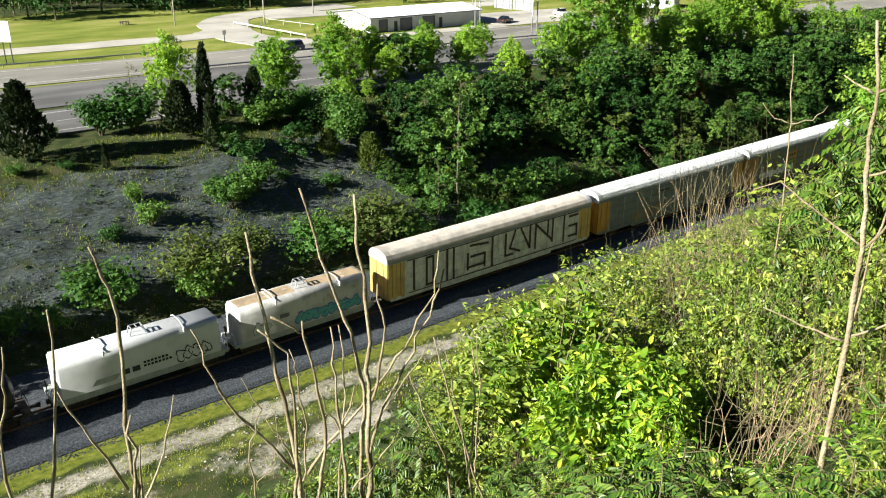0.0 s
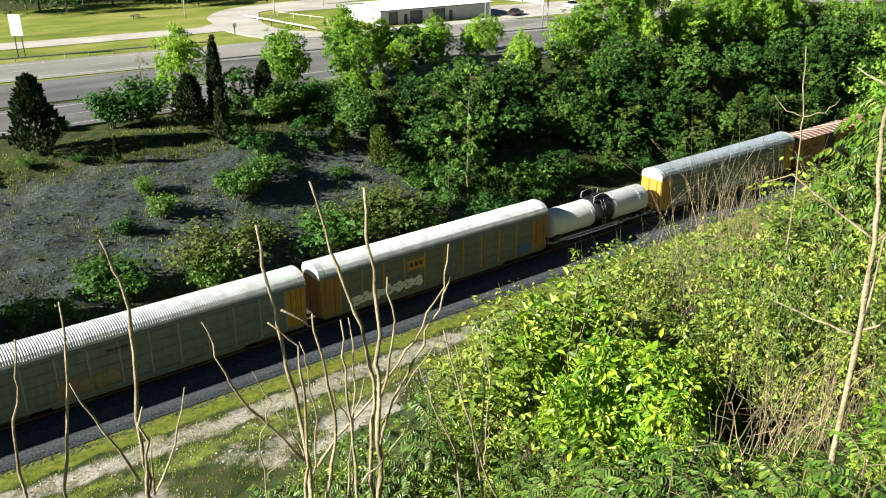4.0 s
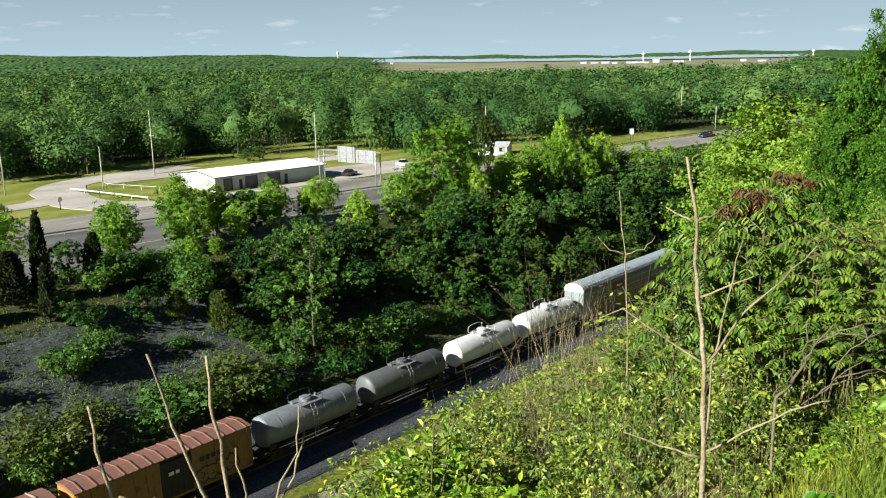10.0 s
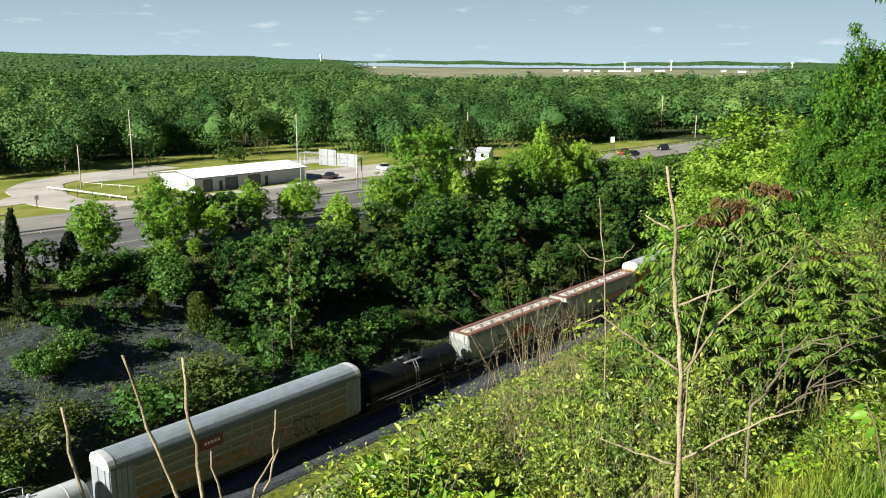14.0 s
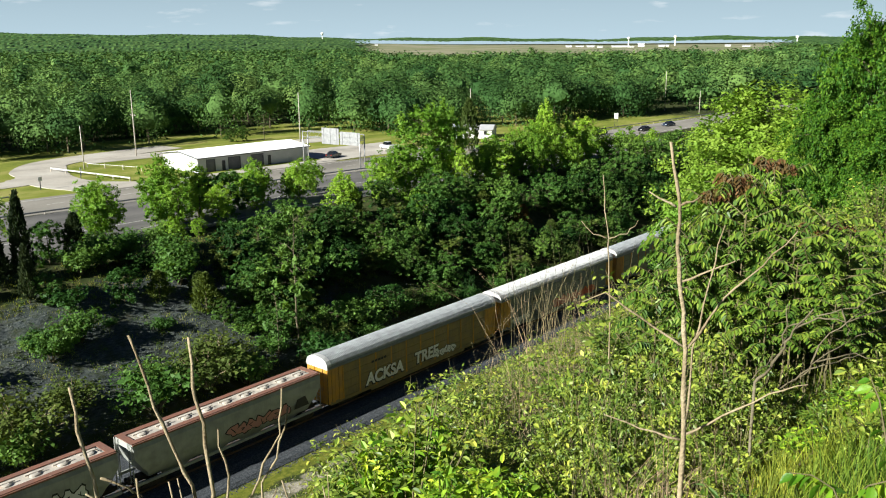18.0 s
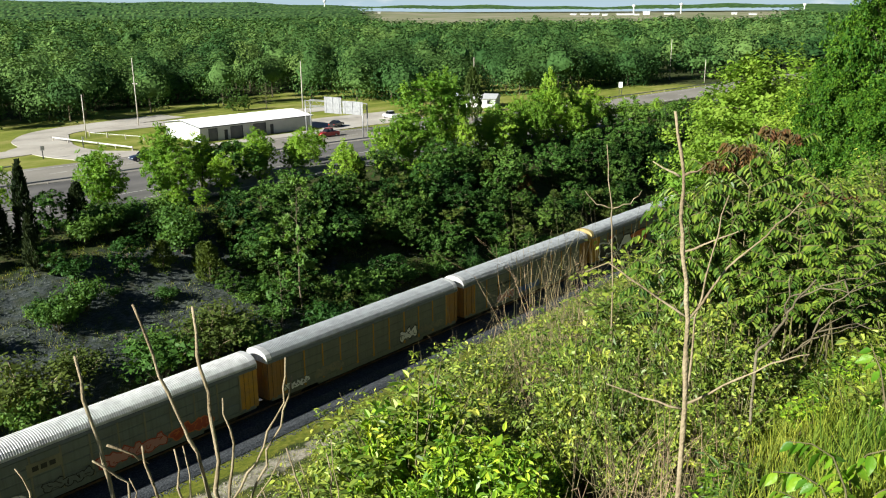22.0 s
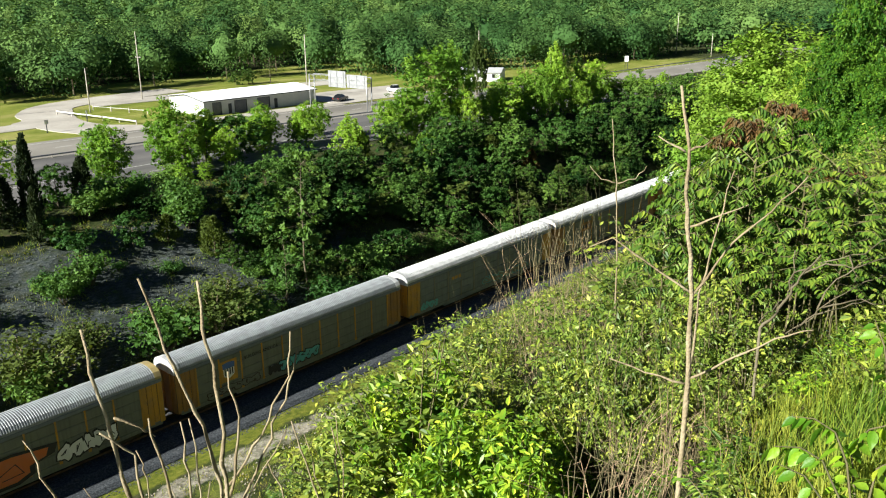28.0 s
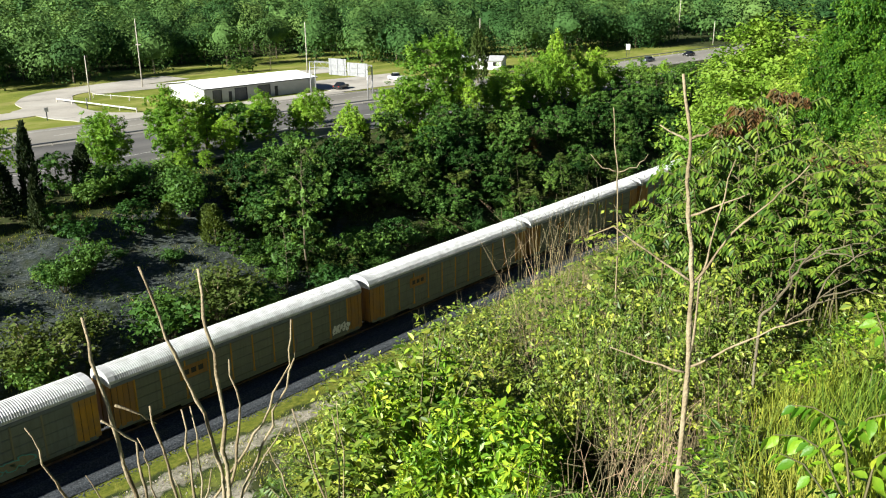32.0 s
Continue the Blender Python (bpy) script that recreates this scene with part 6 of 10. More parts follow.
def tree_template(name, label, height, spread, leaf_mat, seed, count=2600, size=0.34, trunk=0.11, low=0.22, lobes=16, category="tree", bark="bark", flat=0.75, group="trees on the far bank", hollow=0.55, clump=1.0, per=22):
    """Tapered trunk, limbs that fork, and a crown of small leaf faces gathered in uneven clumps at the limb ends."""
    rnd = np.random.RandomState(seed)
    t = thing(name, label, category, group)
    s = Shape()
    bend = rnd.normal(size=(5, 2)) * 0.035 * height
    spine = [Vector((bend[:i + 1, 0].sum() * 0.5, bend[:i + 1, 1].sum() * 0.5, -0.25 + (height * 0.92 + 0.25) * i / 4)) for i in range(5)]
    s.sweep(spine, [trunk * height / 7 * k for k in (1.25, 0.95, 0.7, 0.42, 0.14)], 7)
    ends = []
    for i in range(lobes):
        f = low + (0.95 - low) * ((i + rnd.uniform(0, 0.9)) / lobes) ** 0.85
        a = i * 2.4 + rnd.uniform(-0.5, 0.5)
        k = f * 4
        j = min(3, int(k))
        p0 = spine[j].lerp(spine[j + 1], k - j)
        reach = spread * 0.5 * (math.sin(math.pi * min(1, (f - low) / (1 - low) * 0.78 + 0.2)) ** 0.7) * rnd.uniform(0.55, 1.1)
        p2 = p0 + Vector((math.cos(a) * reach, math.sin(a) * reach, reach * rnd.uniform(0.12, 0.55)))
        p1 = p0.lerp(p2, 0.5) + Vector((0, 0, reach * 0.1))
        s.sweep([p0, p1, p2], [trunk * height / 7 * 0.32, trunk * height / 7 * 0.2, trunk * height / 7 * 0.06], 5)
        ends.append((p2, reach))
        for _ in range(2):
            q = p1 + Vector(rnd.normal(size=3)) * reach * 0.32
            s.sweep([p1, q], [trunk * height / 7 * 0.14, trunk * height / 7 * 0.04], 4)
            ends.append((q, reach * 0.75))
    ends.append((spine[4], spread * 0.3))
    part("trunk", s.mesh("trunk", M[bark]), t, "grey brown trunk and limbs")
    w = np.array([max(0.15, e[1]) for e in ends])
    sprays = max(30, count // per)
    pick = rnd.choice(len(ends), sprays, p=w / w.sum())
    rad = clump * (spread * 0.13 + 0.24 * np.array([e[1] for e in ends])[pick])[:, None]
    d = unit(rnd.normal(size=(sprays, 3)) + np.array([0, 0, 0.15]))
    mid = np.array([tuple(e[0]) for e in ends])[pick] + d * rad * (hollow + (1.15 - hollow) * rnd.rand(sprays, 1)) * np.array([1, 1, flat])
    wide = spread * (0.03 + 0.06 * rnd.rand(sprays))
    own = rnd.choice(sprays, count, p=wide ** 2 / (wide ** 2).sum())
    pts = mid[own] + unit(rnd.normal(size=(count, 3))) * (wide[own] * rnd.rand(count) ** 0.45)[:, None] * np.array([1.0, 1.0, 0.8])
    way = 0.35 * unit(pts - np.array([0, 0, height * 0.5])) + 0.25 * d[own]
    part("crown", quads_mesh("crown", cards(pts, size, rnd, 0.4, out=way, far=True), M[leaf_mat], 3), t, "leafy crown of many clumps")
    return t


def cedar_template(label, height, spread, leaf_mat, seed, count=1900, size=0.24):
    rnd = np.random.RandomState(seed)
    t = thing("cedar_tree", label, "tree", "cedars on the far bank")
    part("trunk", Shape().sweep([(0, 0, -0.25), (0, 0, height * 0.5), (0, 0, height * 0.97)], [0.14, 0.09, 0.02], 7).mesh("trunk", M["bark"]), t)
    f = rnd.rand(count) ** 0.8
    r = spread * 0.5 * (1 - f) ** 0.62 * (0.35 + 0.65 * np.minimum(1, f / 0.12)) * (0.72 + 0.36 * rnd.rand(count))
    a = rnd.rand(count) * 2 * math.pi
    r *= 1 + 0.22 * np.sin(3 * a + 9 * f + seed) + 0.12 * np.sin(7 * a + 17 * f)
    pts = np.stack([np.cos(a) * r, np.sin(a) * r, height * (0.05 + 0.95 * f)], 1)
    way = np.stack([np.cos(a) * 0.5, np.sin(a) * 0.5, np.full(count, 1.0)], 1)
    part("crown", quads_mesh("crown", leaves(pts, way, size * 1.7, size * 0.8, rnd, -0.2, 0.35), M[leaf_mat]), t, "dense pointed evergreen crown")
    return t


def shrub_template(name, label, height, spread, leaf_mat, seed, count=1000, size=0.22, stems=9, group="shrubs on the banks", bark="bark", up=0.5, far=True):
    rnd = np.random.RandomState(seed)
    t = thing(name, label, "shrub", group)
    s = Shape()
    ends = []
    for i in range(stems):
        a = i * 2.4 + rnd.uniform(-0.4, 0.4)
        r = spread * 0.5 * rnd.uniform(0.25, 0.95)
        h = height * rnd.uniform(0.55, 1.0) * (1 - 0.35 * (r / (spread * 0.5)) ** 2)
        p = [Vector((0.1 * math.cos(a), 0.1 * math.sin(a), -0.2)), Vector((math.cos(a) * r * 0.45, math.sin(a) * r * 0.45, h * 0.55)), Vector((math.cos(a) * r, math.sin(a) * r, h * 0.95))]
        s.sweep(p, [0.045, 0.03, 0.01], 5)
        ends += [p[2], p[1].lerp(p[2], 0.5), p[1]]
    tagged(part("brushwood", s.mesh("brushwood", M[bark]), t, "thin woody stems"), kind="stuff")
    c = np.array([tuple(e) for e in ends])[rnd.choice(len(ends), count)]
    d = unit(rnd.normal(size=(count, 3)))
    pts = c + d * spread * 0.19 * (0.4 + 0.75 * rnd.rand(count, 1)) * np.array([1, 1, 0.8])
    pts[:, 2] = np.maximum(pts[:, 2], 0.06)
    part("foliage", quads_mesh("foliage", cards(pts, size, rnd, up, out=d, far=far), M[leaf_mat], 3 if far else 4), t, "clumped small leaves")
    return t


def near_shrub(name, label, height, spread, leaf_mat, seed, count, leaf=(0.10, 0.055), stems=10, group="bushes on the near hillside", category="shrub", tall=0.55, bark="shoot", droop=0.35, plain=False, tufts=4):
    """A bush close by with real leaf shapes along its shoots."""
    rnd = np.random.RandomState(seed)
    t = thing(name, label, category, group)
    s = Shape()
    pts, way = [], []
    each = max(3, count // stems)
    for i in range(stems):
        a = i * 2.4 + rnd.uniform(-0.5, 0.5)
        r = spread * 0.5 * rnd.uniform(0.15, 1.0)
        h = height * rnd.uniform(tall, 1.0) * (1 - 0.3 * (2 * r / spread) ** 2)
        p0, p1, p2 = Vector((rnd.normal() * 0.08, rnd.normal() * 0.08, -0.15)), Vector((math.cos(a) * r * 0.4, math.sin(a) * r * 0.4, h * 0.55)), Vector((math.cos(a) * r, math.sin(a) * r, h))
        s.sweep([p0, p1, p2], [0.012, 0.008, 0.003], 4, False)
        sprays = tufts if each > 24 else min(3, tufts)
        for j in range(sprays):
            f = 0.42 + 0.58 * ((j + rnd.rand()) / sprays) ** 0.8
            q = p0.lerp(p1, f * 2) if f < 0.5 else p1.lerp(p2, f * 2 - 1)
            c = rnd.uniform(0, 6.28)
            q = q + Vector((math.cos(c), math.sin(c), rnd.uniform(-0.2, 0.5))) * rnd.uniform(0.02, 0.15) * spread * (1.2 - f)
            for k in range(each // sprays):
                b = rnd.uniform(0, 6.28)
                out = Vector((math.cos(b), math.sin(b), rnd.uniform(-0.1, 0.6)))
                pts.append(tuple(q + out * abs(rnd.normal()) * 0.05 * spread ** 0.6)), way.append(tuple(out))
    tagged(part("brushwood", s.mesh("brushwood", M[bark]), t, "thin shoots"), kind="stuff")
    tagged(part("foliage", quads_mesh("leaves", leaves(pts, way, leaf[0], leaf[1], rnd, droop, plain=plain), M[leaf_mat]), t, "pointed green leaves"), kind="stuff")
    return t


def sumac_template(label, height, seed, fronds=14, frond=0.42, red=0, leaf_mat="leaf_sumac", group="sumac on the near hillside", stems=1, low=0.7):
    """Bare stems, each with a crown of arching fronds whose paired leaflets hang down; red: curled young fronds at the tip."""
    rnd = np.random.RandomState(seed)
    t = thing("sumac", label, "shrub", group)
    s, rib = Shape(), Shape()
    sets = {False: ([], [], []), True: ([], [], [])}
    for m in range(stems):
        foot = Vector((0.12 * m, 0.05 * m, -0.2))
        tip = foot + Vector((rnd.normal() * 0.02, rnd.normal() * 0.02, 1)) * height * (1 - 0.12 * m) + Vector((0, 0, 0.2))
        s.sweep([foot, foot.lerp(tip, 0.5) + Vector(rnd.normal(size=3)) * 0.03, tip], [0.008, 0.006, 0.004], 6)
        for i in range(fronds + red):
            young = i >= fronds
            a = i * 2.4 + m + rnd.normal() * 0.2
            p = foot.lerp(tip, 1.0 if young else low + (1 - low) * i / fronds)
            L = frond * (rnd.uniform(0.3, 0.45) if young else rnd.uniform(0.8, 1.15))
            flat = Vector((math.cos(a), math.sin(a), 0))
            rise = 1.1 if young else rnd.uniform(0.15, 0.5) + 0.35 * i / fronds
            bend = [p, p + (flat + Vector((0, 0, rise))) * L * 0.33, p + (flat * 0.7 + Vector((0, 0, rise * 0.62))) * L, p + (flat + Vector((0, 0, rise * 0.3 - 0.1))) * L]
            rib.sweep(bend, [0.004, 0.0035, 0.003, 0.0015], 3, False)
            side = Vector((-math.sin(a), math.cos(a), 0))
            pairs = 6 if young else 9
            pts, way, size = sets[young]
            for k in range(1, pairs + 1):
                g = 0.18 + 0.82 * k / pairs
                j = min(2, int(g * 3))
                q = bend[j].lerp(bend[j + 1], g * 3 - j)
                for sgn in (-1, 1):
                    pts.append(tuple(q)), way.append(tuple(side * sgn * 0.8 + flat * 0.35 - Vector((0, 0, 0.55)))), size.append(1 - 0.45 * abs(g - 0.55))
    tagged(part("brushwood", s.mesh("brushwood", M["shoot"]), t, "smooth brown stems"), kind="stuff")
    tagged(part("rachis", rib.mesh("rachis", M["shoot"]), t), kind="stuff")
    for young, (pts, way, size) in sets.items():
        if pts:
            k = np.array(size)[:, None] * frond * (0.17 if young else 0.25)
            tagged(part("young_foliage" if young else "foliage", quads_mesh("leaves", leaves(pts, way, k, k * (0.5 if young else 0.36), rnd, 0.1, 0.1, 0.1), M["leaf_red" if young else leaf_mat]), t, "maroon young leaves" if young else "feathered green leaves"), kind="stuff")
    return t


def broad_leaf_bush(label, stems, leaf, seed):
    """Arching green stems with broad oval leaves that hang from them. Points in metres."""
    rnd = np.random.RandomState(seed)
    t = thing("bush", label, "shrub", "bushes on the near hillside")
    verts, faces = [], []
    for path in stems:
        path = [Vector(p) for p in path]
        part("shoot", Shape().sweep(path, [0.0035 - 0.002 * i / (len(path) - 1) for i in range(len(path))], 6).mesh("shoot", M["shoot"]), t)
        n = 8 * (len(path) - 1)
        for i in range(2, n + 1):
            f = i / n * (len(path) - 1)
            j = min(len(path) - 2, int(f))
            p, along = path[j].lerp(path[j + 1], f - j), (path[j + 1] - path[j]).normalized()
            side = along.cross(Vector((0, 0, 1))).normalized() * (1 if i % 2 else -1)
            d = (side * rnd.uniform(0.2, 0.8) + along * rnd.uniform(0.1, 0.5) + Vector((0, 0, -rnd.uniform(0.3, 1.0)))).normalized()
            across = d.cross(Vector((rnd.normal() * 0.5, rnd.normal() * 0.5, 1))).normalized()
            up = across.cross(d)
            L = leaf * rnd.uniform(0.65, 1.2)
            b = len(verts)
            for g, w in ((0, 0.03), (0.12, 0.17), (0.3, 0.28), (0.52, 0.27), (0.76, 0.16), (1, 0.01)):
                mid = p + d * L * (0.15 + g) + Vector((0, 0, -0.16 * L * g * g))
                verts += [tuple(mid + across * w * L + up * w * L * 0.35), tuple(mid), tuple(mid - across * w * L + up * w * L * 0.35)]
            faces += [(b + 3 * k + c, b + 3 * k + c + 1, b + 3 * k + c + 4, b + 3 * k + c + 3) for k in range(5) for c in (0, 1)]
    tagged(part("foliage", mesh_of("leaves", verts, faces, M["leaf_broad"], True), t, "broad bright green leaves"), kind="stuff")
    return t


def cane_template(label, height, seed, count=46, spread=0.9, lean=0.35, group="dead canes on the near hillside"):
    rnd = np.random.RandomState(seed)
    t = thing("dead_canes", label, "dead stalks", group)
    for half in range(2):
        s = Shape()
        for i in range(count // 2):
            b = Vector((rnd.normal() * spread * 0.45, rnd.normal() * spread * 0.45, -0.1))
            d = Vector((rnd.normal() * lean, rnd.normal() * lean, 1)) * height * rnd.uniform(0.4, 1.15)
            k = Vector(rnd.normal(size=3)) * 0.09 * max(1.0, height * 0.6)
            r = rnd.uniform(0.002, 0.0048)
            end = b + d + k * 2.2 + Vector((0, 0, -0.2 * height * rnd.rand()))
            s.sweep([b, b + d * 0.35 + k * 0.6, b + d * 0.7 + k, end], [r, r * 0.9, r * 0.7, r * 0.35], 4, False)
            for _ in range(rnd.randint(0, 2)):
                q = b + d * rnd.uniform(0.3, 0.8) + k * 0.7
                s.sweep([q, q + Vector(rnd.normal(size=3)) * 0.22 * height], [r * 0.6, r * 0.25], 3, False)
        tagged(part("straw", s.mesh("straw", M["straw"]), t, "dry straw coloured stalks"), kind="stuff")
    return t


def stick(paths, label, radius, name="bare_sapling", mat="twig", group="bare saplings before the hillside", wobble=0.009, shoot=0.5):
    """A leafless stem; the first path is the stem, the others are its side shoots. Points in metres."""
    t = thing(name, label, "bare sapling", group)
    rnd = np.random.RandomState(len(paths) * 7 + int(abs(paths[0][0][0]) * 100))
    for i, p in enumerate(paths):
        q = []
        for a, b in zip(p[:-1], p[1:]):
            a, b = Vector(a), Vector(b)
            q += [a, a.lerp(b, 0.3) + Vector(rnd.normal(size=3)) * wobble, a.lerp(b, 0.62) + Vector(rnd.normal(size=3)) * wobble]
        q.append(Vector(p[-1]))
        r0 = radius * 0.78 if i == 0 else radius * shoot
        rr = [r0 * (1 - 0.55 * k / (len(q) - 1)) * (1.0 + 0.22 * (k % 3 == 1)) for k in range(len(q))]
        part("trunk" if i == 0 else "side_shoot", Shape().sweep(q, rr, 7).mesh("stem", M[mat], True), t)
    return t


def put(template, x, y, size=1.0, turn=None, z=None, wide=None, tilt=0.0):
    zz = float(land(x, y)) if z is None else z
    m = pose(x, y, zz, tilt * RND.normal(), tilt * RND.normal(), RND.uniform(0, 360) if turn is None else turn)
    w = size if wide is None else wide
    return copy_thing(template, m @ Matrix.Diagonal((w, w, size, 1)))


BANK = {}
BANK["lime"] = [tree_template("deciduous_tree", "tall bright green young tree on the bank beside the highway", 9, 7.5, "leaf_lime", 11, 7100, 0.22, low=0.15, lobes=20),
                tree_template("deciduous_tree", "bright green leafy tree with an uneven crown", 9, 7.0, "leaf_lime", 12, 6450, 0.22, low=0.15, lobes=17)]
BANK["mid"] = [tree_template("deciduous_tree", "mid green bushy tree on the wooded bank", 6, 6.0, "leaf_mid", 21, 3800, 0.21, low=0.12),
               tree_template("deciduous_tree", "mid green tree with open clumps on the wooded bank", 6, 5.6, "leaf_mid", 22, 3600, 0.21, low=0.12, lobes=12),
               tree_template("deciduous_tree", "green leafy tree with a rounded crown on the bank", 6, 6.4, "leaf_mid", 23, 3950, 0.22, low=0.1, lobes=19)]
BANK["dark"] = [tree_template("deciduous_tree", "dark green tree, toned down for the shade deep in the wooded bank", 6, 6.2, "leaf_dark", 31, 3200, 0.22, low=0.1),
                tree_template("deciduous_tree", "dark green tree on the wooded bank with shade in its leaf colour", 6, 5.6, "leaf_dark", 32, 3050, 0.22, low=0.1)]
BANK["shrubby"] = [tree_template("deciduous_tree", "yellowish green small tree with thin limbs", 5, 5.0, "leaf_olive", 41, 1700, 0.26, low=0.15)]
BANK["pale"] = [shrub_template("shrub", "wide pale green shrub on the grassy crest", 4, 5.0, "leaf_mid", 51, 2400, 0.2, 14)]
BANK["shrub"] = [shrub_template("shrub", "rounded green shrub on the shale slope", 2.5, 3.4, "leaf_mid", 52, 2000, 0.14, 14),
                 shrub_template("shrub", "small open green shrub on the cutting slope", 2.5, 3.2, "leaf_mid", 53, 1500, 0.13, 12)]
BANK["branchy"] = [shrub_template("shrub", "dense olive green shrub with pale bare branches", 3.2, 4.4, "leaf_olive", 54, 2000, 0.14, 26, bark="twig")]
BANK["sapling"] = [tree_template("sapling", "thin green sapling with sparse leaf clusters", 5, 2.2, "leaf_mid", 55, 700, 0.15, trunk=0.06, low=0.2, lobes=14)]
BANK["cedar"] = [cedar_template("dark green dense cedar on the crest of the cutting", 8, 4.6, "leaf_cedar", 61, 2300, 0.30), cedar_template("narrow dark cedar on the crest of the cutting", 8, 3.4, "leaf_cedar", 62, 2000, 0.28)]
BANK["cedar_o"] = [cedar_template("olive green cedar among the trees of the bank", 5, 3.6, "leaf_olive", 63, 1700, 0.22)]
BANK["rust"] = [cedar_template("rust brown dying cedar among green trees", 5, 3.6, "leaf_rust", 64, 1500, 0.22)]
BANK["bare"] = [tree_template("bare_tree", "thin nearly leafless grey tree on the crest", 6, 3.2, "leaf_olive", 65, 130, 0.16, trunk=0.07, lobes=20)]
BASE_SIZE = {"lime": (9, 7.5), "mid": (6, 6), "dark": (6, 6), "shrubby": (5, 5), "pale": (4, 5), "shrub": (2.5, 3.4), "branchy": (3.2, 4.4), "sapling": (5, 2.4), "cedar": (8, 4.2), "cedar_o": (5, 3.6), "rust": (5, 3.6), "bare": (6, 3.2)}
USED = {}


def plant_rows(kind, rows):
    """Sets trees of a kind at x, y with a height and a width; the first of each template stands itself."""
    for x, y, h, w in rows:
        n = USED.get(kind, 0)
        USED[kind] = n + 1
        tpl = BANK[kind][n % len(BANK[kind])]
        h0, w0 = BASE_SIZE[kind]
        h, w = h * {"lime": 1.06, "mid": 1.05, "dark": 0.98, "shrubby": 1.0, "shrub": 0.82, "branchy": 0.78}.get(kind, 1.0), w * {"mid": 0.88, "dark": 0.85}.get(kind, 1.0)
        sz, sw = h / h0, max(0.55 * h / h0, min(1.15 * h / h0, w / w0))
        m = pose(x, y, float(land(x, y)), 0, 0, RND.uniform(0, 360)) @ Matrix.Diagonal((sw, sw, sz, 1))
        if n < len(BANK[kind]):
            tpl.matrix_basis = m
        else:
            copy_thing(tpl, m)


# ---------------------------------------------------------------- trees and shrubs of the far bank: x, y, height, width
plant_rows("cedar", [(18.8, 97.5, 8.3, 6.5), (39.5, 97.3, 9.8, 3), (36.1, 97.4, 5.8, 3.6), (37.5, 91.8, 5.2, 3.6), (47.5, 100.9, 5.5, 2.4), (25.3, 91.9, 2.4, 2), (-12.2, 105.4, 5.5, 4.6)])
plant_rows("cedar_o", [(53.9, 83.2, 4.6, 3.8), (50.4, 87.4, 3.5, 3.5), (118.6, 77.8, 3.9, 3.9), (111.4, 87, 4.7, 5.7), (87.7, 94.2, 5.4, 6.5), (54.8, 85.8, 3.4, 4.2), (158.5, 128, 13, 4.6)])
plant_rows("rust", [(116.3, 82.2, 4, 3.7)])
plant_rows("pale", [(28.1, 102, 4.8, 9.1), (31.9, 101.5, 4.6, 6.6), (56.9, 96.8, 3.3, 4.1), (55.1, 90.5, 3.9, 4.9), (44.9, 94.8, 3, 3.8), (72.1, 92.5, 3.6, 4.5), (55.7, 93.2, 3.3, 3.7), (54.3, 89.2, 3.8, 4.8), (48.3, 96, 3.6, 4.4), (73, 92.5, 2.5, 3.8), (51.9, 96.8, 3.2, 4), (22.9, 104.1, 1.3, 5.1)])
plant_rows("lime", [(38, 104.7, 9.4, 6.1), (53.2, 106.9, 7.5, 6.5), (65.2, 110, 8.3, 8.0), (72.3, 112, 6.6, 8.4), (70.9, 104, 4.9, 9.4), (83, 112, 5.7, 8.5), (81.3, 115, 4.6, 6.7), (94.5, 116, 4.8, 8.1), (86, 94.2, 6, 7.5), (64.3, 108, 8.0, 7.8), (71, 110, 6.8, 7.6), (63.9, 104, 7.2, 8), (53.8, 106, 7, 7.2), (80.9, 109, 6.3, 10.1), (89.2, 108, 5.9, 9.4), (110.7, 100, 15.5, 13.5), (115.5, 99, 12.5, 8.3), (105.1, 100, 8.9, 9.8), (133.8, 97, 7.7, 12.2), (125.3, 96, 8.1, 12.7), (167, 96, 3.4, 14.2)])
plant_rows("lime", [(183.7, 98, 3.7, 15.4), (199.8, 97, 2.1, 17.9), (218.2, 97, 2.1, 17.6), (134.5, 103, 6.5, 8.1), (134.8, 97, 6, 7.5), (146, 98, 9.2, 13), (161.9, 99, 9.7, 16.5), (95, 112, 5.3, 7.9), (88.4, 110, 4.8, 9.5), (82.4, 111, 6.3, 9.3), (98.6, 90.2, 5.1, 6.4), (57.8, 95.5, 3.7, 4.6), (64.3, 100, 2.7, 3.8), (162.1, 97.2, 3.4, 5.6), (190, 93.1, 3.2, 5.5), (203.9, 94, 2.7, 7.8)])
plant_rows("lime", [(103.5, 99, 8.2, 6.5), (121.5, 97, 5.4, 6), (139.5, 97.5, 10.5, 6.5), (146.5, 98, 11.2, 6.5), (153.5, 97, 10.2, 6.2), (128.5, 100, 5.2, 6), (160.5, 100, 7.4, 6.4)])
# Slope trees planted dark to stand for the shade low on the bank.
plant_rows("dark", [(77.5, 89.2, 6.3, 6.7), (81.6, 86.8, 5.1, 6.4), (101.3, 78.5, 5.3, 6.6), (85.9, 77.5, 4.3, 5.4), (63.9, 78.8, 4.5, 5.6), (78.8, 88.5, 4.7, 5.5), (75.6, 87.2, 5.3, 5.8), (112.6, 80, 4.3, 5.4), (70.6, 85.5, 5.7, 6), (91.8, 82.8, 4.2, 5.3), (64.3, 87.2, 4.3, 4.6), (88.5, 81.2, 4.3, 5.3), (89, 87, 5.5, 6.7), (117.1, 77.5, 3.9, 4.9), (145.9, 82.9, 2.5, 2.6)])
